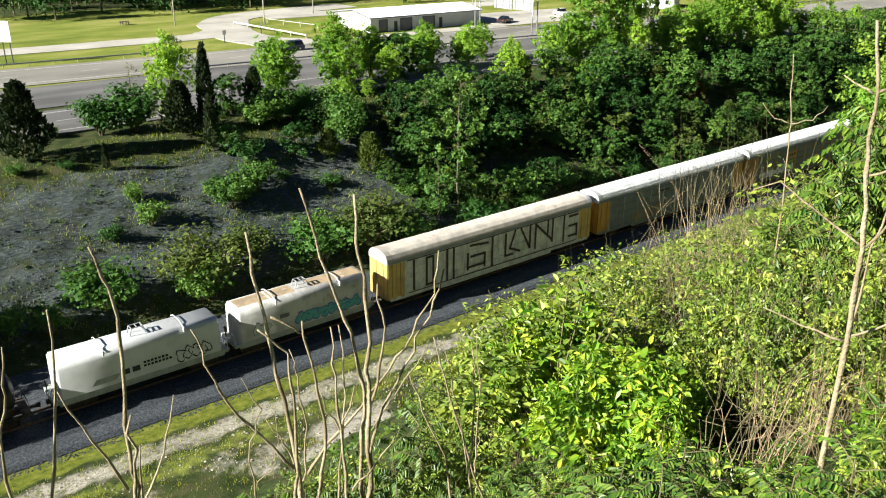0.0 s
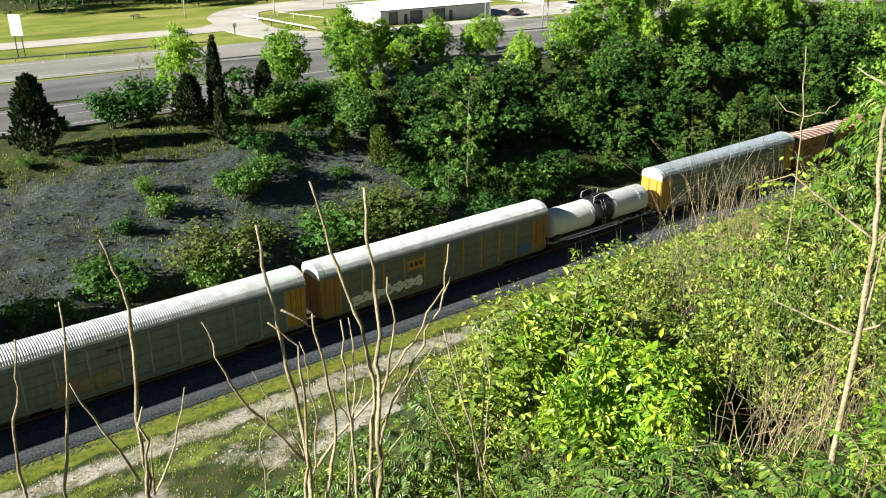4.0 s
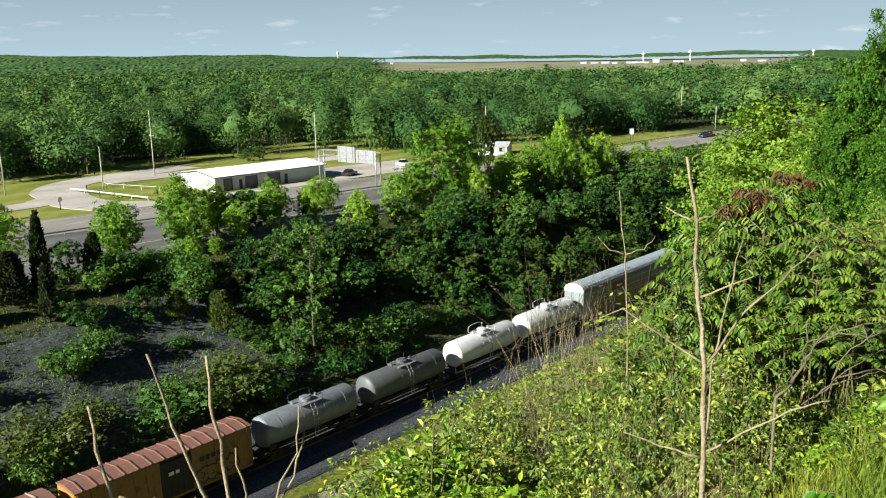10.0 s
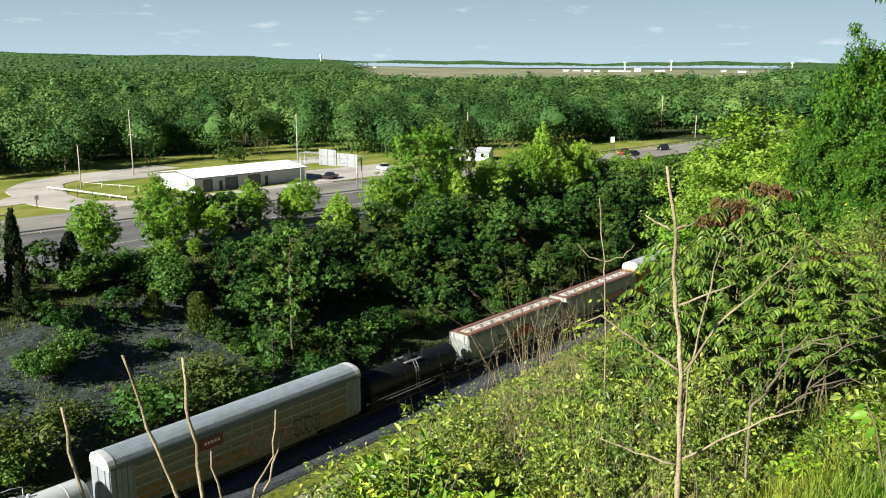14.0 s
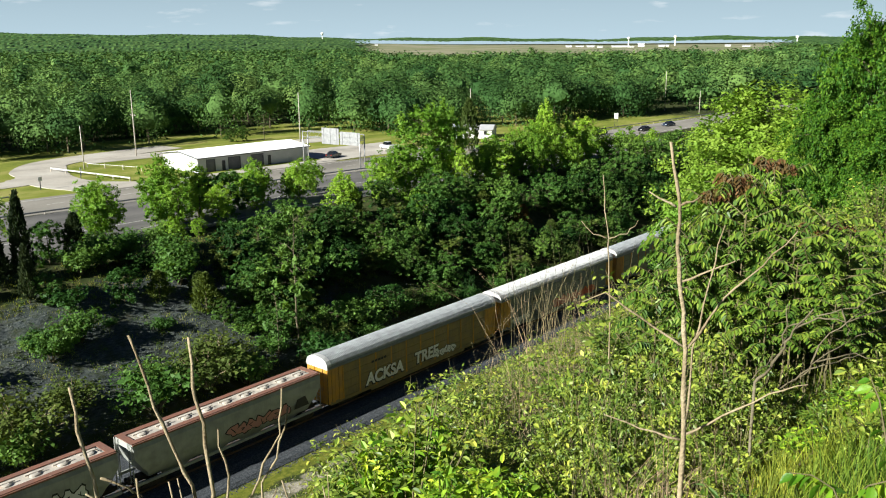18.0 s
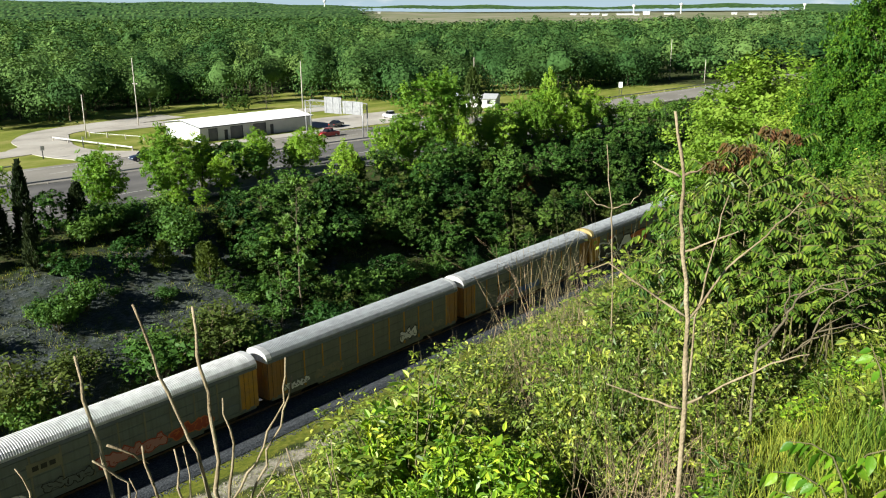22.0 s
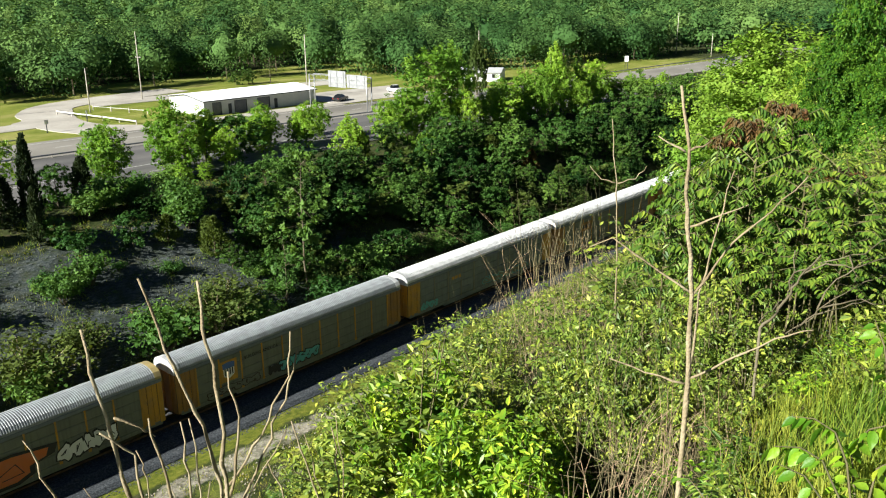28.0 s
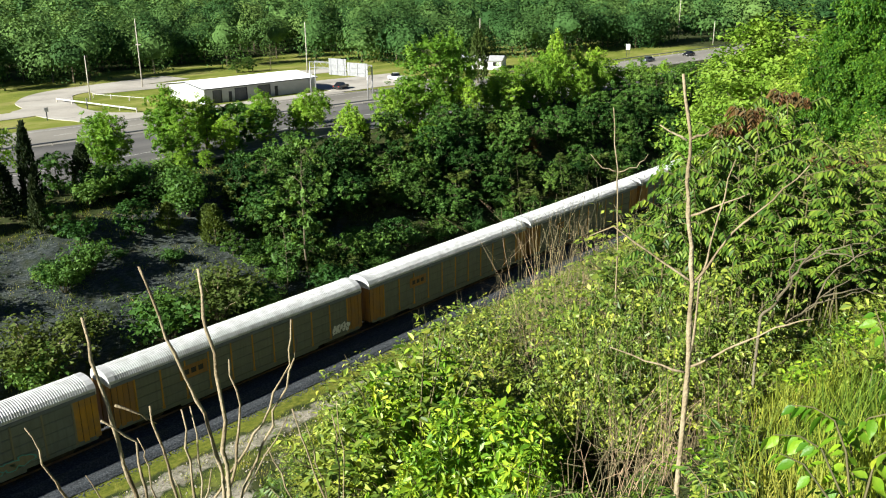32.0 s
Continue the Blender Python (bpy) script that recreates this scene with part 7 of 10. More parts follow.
plant_rows("lime", [(97.5, 98, 6.2, 6), (108.5, 96, 7.0, 6.4), (114.5, 95, 6.6, 6), (131, 95.5, 5.6, 6), (136, 94, 7.0, 6.2), (149.5, 94, 7.4, 6), (158, 95, 6.4, 6), (166.5, 95, 6.0, 6.4), (174, 96, 5.0, 6), (181, 95, 4.6, 6)])
plant_rows("mid", [(156.2, 87.8, 6.5, 8.1), (95.5, 86.2, 6.1, 7.6), (182.9, 85, 4.8, 7.9), (170.1, 90.8, 6.4, 8), (173.8, 87, 6.4, 8), (205.8, 89.2, 6.5, 8.1), (128, 85, 5.7, 7.1), (143.7, 87.5, 4.5, 5.6), (102.9, 86.8, 5.7, 7.1), (116.6, 86, 5.9, 7.4), (130, 86, 5.2, 6.6), (103.9, 89.8, 6.4, 6.6), (116.7, 85.2, 5.3, 6.6), (144.3, 86, 6.3, 7.9), (112.1, 90.5, 5.5, 6.9), (103, 91.2, 5.5, 6.9), (258.4, 89.4, 2, 5.2), (214.8, 85.7, 5.4, 6.8), (168.3, 86.1, 7.2, 7.6), (192.3, 89.2, 5.8, 7.7), (176.1, 90.6, 5.2, 6.6), (187.5, 90.8, 4.8, 5.8), (107.4, 87.5, 2, 2.6), (96.5, 89.8, 1.9, 2.8), (102.9, 87.8, 2, 4.3)])
plant_rows("lime", [(124.5, 95, 5.0, 6), (143, 94.5, 7.2, 6.4), (190, 96, 4.2, 6.4), (239.3, 97, 1.5, 20.8), (147.3, 92.5, 5.9, 7.4), (219.5, 95.9, 2, 6.6), (215.8, 89.9, 4.6, 6.2)])
plant_rows("bare", [(32.4, 95.4, 4.9, 2.8), (34.8, 110.1, 9, 3.2), (144.5, 188.9, 9.7, 6.4)])
plant_rows("mid", [(44.3, 101.3, 4.7, 5.3), (73.8, 93, 5.9, 7.4), (189.2, 88.2, 6.5, 8.1), (75.4, 108, 6.1, 9.8), (74, 82, 5.2, 6.5), (82.9, 83.5, 4.7, 5.8), (88.1, 81.8, 4.6, 5.8), (88.9, 76, 5.5, 6.7), (64.2, 83.2, 5.2, 6), (67.2, 90.8, 4.8, 5), (97.8, 85, 4.9, 6.1), (110.1, 83, 5, 6.2)])
plant_rows("mid", [(98.4, 76.2, 4.1, 5.2), (70.4, 85, 5, 6.2), (61.3, 84, 4.5, 5.6), (46.3, 88, 3.7, 4.7), (39.2, 91.5, 3.5, 4.3), (282.9, 74.4, 3.2, 7.3), (204.5, 80.6, 4.7, 7.3), (365.6, 85.9, 2, 7.1), (366.7, 83.3, 2, 5.3)])
plant_rows("mid", [(3, 96.3, 4.3, 4.7), (4.6, 111.1, 4.1, 3.1), (107.7, 87.3, 2.1, 2.6), (59.4, 84.7, 2, 2.7)])
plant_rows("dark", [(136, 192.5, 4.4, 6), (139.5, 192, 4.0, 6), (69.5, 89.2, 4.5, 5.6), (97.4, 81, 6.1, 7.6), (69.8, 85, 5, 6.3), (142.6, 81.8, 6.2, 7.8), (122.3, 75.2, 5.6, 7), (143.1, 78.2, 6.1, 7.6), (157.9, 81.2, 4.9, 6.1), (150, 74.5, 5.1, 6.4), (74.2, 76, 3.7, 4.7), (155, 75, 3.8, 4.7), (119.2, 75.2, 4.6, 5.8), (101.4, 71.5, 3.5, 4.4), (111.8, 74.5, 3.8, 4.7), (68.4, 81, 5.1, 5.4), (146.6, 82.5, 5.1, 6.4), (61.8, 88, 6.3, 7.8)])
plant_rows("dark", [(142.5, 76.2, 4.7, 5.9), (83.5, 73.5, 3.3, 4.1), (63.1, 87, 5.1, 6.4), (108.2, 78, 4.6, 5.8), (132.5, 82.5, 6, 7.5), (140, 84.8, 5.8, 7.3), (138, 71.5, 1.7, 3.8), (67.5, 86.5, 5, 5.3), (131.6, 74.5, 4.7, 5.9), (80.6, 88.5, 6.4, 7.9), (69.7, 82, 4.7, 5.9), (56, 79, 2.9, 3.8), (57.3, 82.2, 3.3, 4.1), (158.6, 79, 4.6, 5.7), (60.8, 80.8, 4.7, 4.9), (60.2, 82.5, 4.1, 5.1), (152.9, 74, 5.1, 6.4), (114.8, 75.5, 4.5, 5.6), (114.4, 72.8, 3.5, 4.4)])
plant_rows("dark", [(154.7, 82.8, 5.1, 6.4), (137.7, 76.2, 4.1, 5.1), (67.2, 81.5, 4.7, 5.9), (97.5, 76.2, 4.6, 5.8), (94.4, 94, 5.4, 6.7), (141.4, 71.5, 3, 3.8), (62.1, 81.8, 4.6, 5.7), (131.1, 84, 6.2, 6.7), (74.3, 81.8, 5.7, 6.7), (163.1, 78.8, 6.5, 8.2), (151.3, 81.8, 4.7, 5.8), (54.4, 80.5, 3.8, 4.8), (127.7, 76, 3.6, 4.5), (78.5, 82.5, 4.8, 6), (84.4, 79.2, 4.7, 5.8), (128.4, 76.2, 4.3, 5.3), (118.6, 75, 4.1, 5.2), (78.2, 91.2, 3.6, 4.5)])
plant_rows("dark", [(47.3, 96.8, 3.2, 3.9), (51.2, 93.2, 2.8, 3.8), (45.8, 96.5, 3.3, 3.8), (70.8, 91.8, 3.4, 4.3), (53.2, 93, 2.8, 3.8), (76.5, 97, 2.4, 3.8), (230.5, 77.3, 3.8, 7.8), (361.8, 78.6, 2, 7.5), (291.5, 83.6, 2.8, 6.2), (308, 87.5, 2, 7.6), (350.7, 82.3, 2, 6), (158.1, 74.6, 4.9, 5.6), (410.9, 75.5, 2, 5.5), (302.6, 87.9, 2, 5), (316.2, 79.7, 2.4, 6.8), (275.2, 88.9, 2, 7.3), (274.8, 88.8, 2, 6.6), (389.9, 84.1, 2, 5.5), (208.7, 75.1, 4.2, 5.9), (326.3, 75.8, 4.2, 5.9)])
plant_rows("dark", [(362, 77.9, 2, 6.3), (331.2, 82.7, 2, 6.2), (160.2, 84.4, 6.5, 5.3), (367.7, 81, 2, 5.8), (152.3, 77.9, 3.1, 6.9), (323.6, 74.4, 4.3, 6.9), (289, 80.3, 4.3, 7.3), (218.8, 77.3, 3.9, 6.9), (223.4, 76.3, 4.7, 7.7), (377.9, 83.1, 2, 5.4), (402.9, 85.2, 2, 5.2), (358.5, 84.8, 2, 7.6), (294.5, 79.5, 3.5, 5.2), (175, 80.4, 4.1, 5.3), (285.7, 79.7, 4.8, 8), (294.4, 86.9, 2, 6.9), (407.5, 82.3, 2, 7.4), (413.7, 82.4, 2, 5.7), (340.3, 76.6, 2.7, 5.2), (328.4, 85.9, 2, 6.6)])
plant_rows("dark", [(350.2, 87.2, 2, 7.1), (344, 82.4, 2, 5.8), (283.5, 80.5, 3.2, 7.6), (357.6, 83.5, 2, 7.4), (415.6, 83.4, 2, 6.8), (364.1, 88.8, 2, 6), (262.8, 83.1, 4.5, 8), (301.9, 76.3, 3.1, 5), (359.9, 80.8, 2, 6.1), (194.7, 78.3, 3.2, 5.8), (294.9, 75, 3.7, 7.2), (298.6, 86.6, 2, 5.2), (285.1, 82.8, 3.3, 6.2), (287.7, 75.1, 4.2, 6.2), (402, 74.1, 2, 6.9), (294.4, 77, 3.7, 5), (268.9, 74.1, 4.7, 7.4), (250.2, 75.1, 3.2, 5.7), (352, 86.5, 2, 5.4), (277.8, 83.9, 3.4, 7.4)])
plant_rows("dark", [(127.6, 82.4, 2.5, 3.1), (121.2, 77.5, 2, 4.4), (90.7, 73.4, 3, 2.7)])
more = np.random.RandomState(77)
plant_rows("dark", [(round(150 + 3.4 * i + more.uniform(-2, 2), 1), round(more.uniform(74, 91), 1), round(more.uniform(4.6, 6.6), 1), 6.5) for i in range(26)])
plant_rows("mid", [(round(62 + 3.1 * i + more.uniform(-2, 2), 1), round(more.uniform(73, 90), 1), round(more.uniform(2.6, 4.2), 1), 4.0) for i in range(30)])
# Unseen trees left of the view, added to throw shade on the lower slope.
plant_rows("mid", [(round(-32 + 3.0 * i + more.uniform(-1, 1), 1), round(more.uniform(67.5, 77), 1), round(more.uniform(6.0, 8.5), 1), 7.0) for i in range(13)])
plant_rows("shrubby", [(91.1, 88, 4.8, 6.1), (102.2, 73.8, 4.3, 5.4), (92.1, 78.5, 4.6, 5.7), (64.8, 77.8, 3.7, 4.7), (86.4, 79.8, 4.3, 5.4), (125.6, 74.8, 4.2, 5.2), (60.8, 88.8, 4.5, 5.6), (107.5, 76.2, 3.5, 4.3), (63.9, 81.2, 5.2, 4.3), (78.5, 81, 3.6, 4.6)])
plant_rows("shrub", [(61.2, 79.2, 3, 3.8), (62.8, 76, 3.3, 4.1), (69.5, 76.2, 2.9, 3.8), (77.9, 74.5, 2.4, 3.8), (63.2, 72.5, 2.6, 3.8), (69.2, 72, 2.8, 3.8), (73.7, 71.5, 1.5, 3.8), (83.3, 73.2, 3.3, 4.1), (89.4, 72.2, 2.6, 3.8), (95.7, 72, 3.1, 3.8), (86.4, 77.5, 3.2, 4), (56.5, 75.5, 2.6, 3.8), (65.5, 74.5, 2.7, 3.8), (107, 71.5, 2.5, 3.8), (131.2, 73, 4.1, 5.2), (115.7, 73.2, 3.1, 3.9), (65.1, 76.2, 3.2, 4), (77.3, 74.5, 3.7, 4.7), (70.8, 88.5, 2.6, 3.8), (40.3, 89, 3.6, 4.5), (54.3, 90.8, 3.4, 4.2), (74.4, 96.2, 3, 3.8)])
plant_rows("shrub", [(70, 100.2, 2.4, 3.8), (50.5, 96, 2.5, 3.8), (18.4, 74.4, 5.5, 8.4), (13.3, 73.1, 3.7, 3.3), (37, 83.6, 4.2, 3.9), (35.1, 82.4, 3.8, 3.2), (34.3, 84.2, 2.9, 2.6), (40.5, 72.9, 5.7, 7.3), (51, 72.2, 5.4, 5.1), (42.7, 85.1, 1.4, 3.3), (47.7, 82.9, 2.1, 4), (26.5, 82.9, 3.6, 3.1), (22, 81.8, 2.4, 2.4), (10.2, 73.7, 4.2, 3.3), (61.3, 71.6, 4.9, 6.1), (71.2, 74.3, 4.5, 6.5), (26.2, 86.4, 3.1, 1.9), (16.8, 94.2, 1.5, 4), (21.7, 93.4, 1.4, 5.3), (39.1, 84.3, 4.9, 3.9), (34.9, 84.1, 3.5, 3.2), (41.3, 75.3, 4.2, 5.6)])
plant_rows("shrub", [(27.1, 72.3, 5.2, 5.1), (59.6, 76.4, 5.6, 5.5), (149.5, 76.3, 2.2, 4.5), (91, 81, 3.1, 4.4), (142.8, 80.1, 3.2, 4.4), (59.4, 80.9, 1.9, 2.6), (119.3, 88.6, 2.6, 3.8), (57.2, 74.6, 2.1, 3.8), (130.6, 78.3, 2.5, 2.7), (82.5, 81.1, 3, 4.3), (99.3, 90, 3.3, 2.9), (133.6, 83.6, 3.4, 2.8), (85.7, 89.6, 2.4, 4.4), (71.2, 78.2, 2.1, 3.4), (137.6, 85.7, 2.6, 4.4), (88.9, 80.8, 2.1, 3.9), (140.5, 75.3, 3, 2.7), (140.7, 86.9, 3.3, 4.3), (85.1, 80, 3.3, 4.1), (96.9, 77.5, 2.5, 3.3), (69.2, 82.2, 3, 3.4), (89.4, 79.2, 2.6, 2.7)])
plant_rows("shrub", [(81.5, 84.3, 2.3, 4), (146.8, 88.8, 2.1, 3.8), (56.2, 78.6, 2.6, 4.4)])
plant_rows("branchy", [(117.3, 74.2, 4.2, 5.3), (62.3, 74.5, 3.8, 4.8), (146.4, 71.5, 3.2, 4), (114.4, 72.8, 4.3, 5.3), (104.1, 74, 3.8, 4.7), (64.5, 73.8, 3.8, 4.8), (127.5, 72.5, 3.7, 4.7), (80.6, 74.5, 3, 3.8), (60.4, 76.8, 3.6, 4.5), (61.8, 73.2, 2.3, 3.8), (144.5, 71.5, 1.8, 3.8), (27.8, 74.1, 7, 8.1), (46.9, 73.4, 6.9, 8.2), (33.6, 76.1, 4.5, 7.2), (48.8, 74.4, 6.3, 7), (110.6, 80, 2.2, 4), (149.9, 78.2, 2.7, 4.1), (61.4, 81.6, 2.6, 4.4), (89.9, 76.8, 2.4, 3.6), (141.2, 82.3, 3, 3.4), (122.5, 77.2, 2.3, 2.7), (127, 82.9, 3, 3.8)])
plant_rows("branchy", [(131.4, 76.9, 2.1, 4.2)])
plant_rows("sapling", [(56.4, 74, 8.6, 3.7), (60.7, 74, 10.4, 4.1)])


# ---------------------------------------------------------------- woods that reach the horizon
def wood_front(x):
    """Where the woods beyond the highway begin."""
    return np.interp(x, [-400, 60, 134, 150, 175, 235, 300, 800, 3000], [225, 203, 198, 200, 168, 143, 131, 108, 40])


PHI = (1 + 5 ** 0.5) / 2
ICO_V = unit(np.array([(-1, PHI, 0), (1, PHI, 0), (-1, -PHI, 0), (1, -PHI, 0), (0, -1, PHI), (0, 1, PHI), (0, -1, -PHI), (0, 1, -PHI), (PHI, 0, -1), (PHI, 0, 1), (-PHI, 0, -1), (-PHI, 0, 1)]))
ICO_F = np.array([(0, 11, 5), (0, 5, 1), (0, 1, 7), (0, 7, 10), (0, 10, 11), (1, 5, 9), (5, 11, 4), (11, 10, 2), (10, 7, 6), (7, 1, 8), (3, 9, 4), (3, 4, 2), (3, 2, 6), (3, 6, 8), (3, 8, 9), (4, 9, 5), (2, 4, 11), (6, 2, 10), (8, 6, 7), (9, 8, 1)])


def finer(v, f):
    """Each three-cornered face split in four, on the unit ball."""
    v, seen, out = [tuple(p) for p in v], {}, []

    def mid(a, b):
        k = (min(a, b), max(a, b))
        if k not in seen:
            seen[k] = len(v)
            v.append(tuple(unit(np.array(v[a]) + np.array(v[b]))))
        return seen[k]
    for a, b, c in f:
        ab, bc, ca = mid(a, b), mid(b, c), mid(c, a)
        out += [(a, ab, ca), (b, bc, ab), (c, ca, bc), (ab, bc, ca)]
    return np.array(v), np.array(out)


BALL_V, BALL_F = finer(ICO_V, ICO_F)


def with_tone(me, values):
    me.attributes.new("tone", "FLOAT", "FACE").data.foreach_set("value", np.asarray(values, dtype=np.float32))
    return me


def woods():
    rnd = np.random.RandomState(3)
    rings = [("near", 150, 330, 13.5, 1700, 0.46, 9, 0.6), ("middle", 330, 640, 15.0, 400, 0.85, 7, 0.72), ("far", 640, 1200, 16.0, 44, 1.9, 5, 0.9), ("last", 1200, 2300, 26.0, 14, 3.2, 3, 1.0)]
    for nm, r0, r1, gap, count, size, lobes, loose in rings:
        faces, tones, balls, ball_tones = [], [], [], []
        trunks = Shape()
        total = int(radians(73) * (r1 ** 2 - r0 ** 2) / 2 / (gap * gap * loose))
        for rr, aa in zip(np.sqrt(rnd.uniform(r0 ** 2, r1 ** 2, total)), rnd.uniform(radians(8), radians(81), total)):
            x, y = rr * math.sin(aa), rr * math.cos(aa)
            if y < wood_front(x) + rnd.uniform(3, 8) or (142 < x < 176 and y < 172):
                continue
            if rr > 1130 + rnd.normal() * 60 and 44 + rnd.normal() * 0.8 < math.degrees(aa) < 71 + rnd.normal() * 0.8:
                continue
            grove = 0.5 + 0.5 * float(wave(x, y, 0.034, 12))
            z, h = float(land(x, y)), (15.5 if nm == "near" else 14.5) * rnd.uniform(0.6, 1.1) * (0.72 + 0.5 * grove) * (1.25 if rnd.rand() < 0.08 else 1)
            w = gap * (0.38 + 0.30 * rnd.rand())
            hc = min(h * 0.45, w * 0.95)
            tone = np.clip(0.45 + 0.4 * rnd.normal() + 0.5 * (grove - 0.5), 0, 1)
            mid = np.array([x, y, z + h - hc])
            ld = unit(rnd.normal(size=(lobes, 3)) + np.array([0, 0, 0.55]))
            ld[0] = (0, 0, 1)
            lc = mid + ld * np.array([w, w, hc]) * 0.54
            lr = w * rnd.uniform(0.38, 0.58, lobes)
            k = int(count * (w / gap / 0.56) ** 2 * rnd.uniform(0.9, 1.1)) + 4
            pick = rnd.choice(lobes, k)
            d = unit(rnd.normal(size=(k, 3)) + 0.55 * ld[pick])
            pts = lc[pick] + d * (lr[pick] * (0.80 + 0.38 * rnd.rand(k)))[:, None]
            if nm == "near":
                low = rnd.rand(k) < 0.07
                a = rnd.rand(k) * 6.283
                skirt = np.stack([x + np.cos(a) * w * 0.8, y + np.sin(a) * w * 0.8, z + 0.3 + rnd.rand(k) * h * 0.5], 1)
                pts[low], d[low] = skirt[low], np.stack([np.cos(a), np.sin(a), 0 * a + 0.3], 1)[low]
                trunks.sweep([(x, y, z - 0.3), (x, y, z + h * 0.6)], [0.25, 0.14], 5, False)
            whole = unit((pts - mid) / np.array([w, w, hc]))
            faces.append(cards(pts, size, rnd, 0.25, 1.2, out=0.9 * d + 1.5 * whole, far=True))
            tones.append(np.clip(tone + rnd.normal(size=k) * 0.05, 0, 1))
            fine = nm in ("near", "middle")
            bv, bf = (BALL_V, BALL_F) if fine else (ICO_V, ICO_F)
            reach = np.max(np.maximum(0.55, 0.60 * (bv @ ld.T) + 0.26 * (lr / w)[None, :] / 0.43), axis=1)
            balls.append(mid + bv * np.array([w, w, hc]) * (0.60 * reach * (0.85 + 0.3 * rnd.rand(len(bv))))[:, None])
            ball_tones.append(np.full(len(bf), tone))
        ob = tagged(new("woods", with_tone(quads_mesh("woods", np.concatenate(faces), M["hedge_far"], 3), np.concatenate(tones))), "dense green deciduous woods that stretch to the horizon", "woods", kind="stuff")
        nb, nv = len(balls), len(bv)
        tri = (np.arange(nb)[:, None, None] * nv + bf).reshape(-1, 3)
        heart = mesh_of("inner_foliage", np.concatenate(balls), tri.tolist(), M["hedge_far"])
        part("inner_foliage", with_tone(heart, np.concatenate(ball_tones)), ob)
        if nm == "near":
            part("trunks", trunks.mesh("trunks", M["bark"]), ob)
    # closed canopy of the farthest woods and the hills behind
    v, f, tn = [], [], []
    rs = list(np.geomspace(2100, 4850, 60))
    az = np.radians(np.arange(4, 86, 0.14))
    for r in rs:
        for a in az:
            x, y = r * math.sin(a), r * math.cos(a)
            rise = 24 * min(1.0, max(0.0, (r - 3500) / 1100)) * (0.8 + 0.2 * math.sin(a * 23) + 0.12 * math.sin(a * 71))
            v.append((x, y, float(land(x, y)) + 11 + rise + 1.0 * rnd.normal()))
    n = len(az)
    for i in range(len(rs) - 1):
        for j in range(n - 1):
            d0 = math.degrees(az[j]) + rnd.normal() * 0.5
            if 44 < d0 < 71 and rs[i] < 3700:
                continue
            f.append((i * n + j, i * n + j + 1, (i + 1) * n + j + 1, (i + 1) * n + j))
            tn.append(rnd.uniform(0.1, 0.8))
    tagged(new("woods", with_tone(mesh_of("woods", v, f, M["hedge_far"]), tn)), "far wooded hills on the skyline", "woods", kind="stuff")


woods()


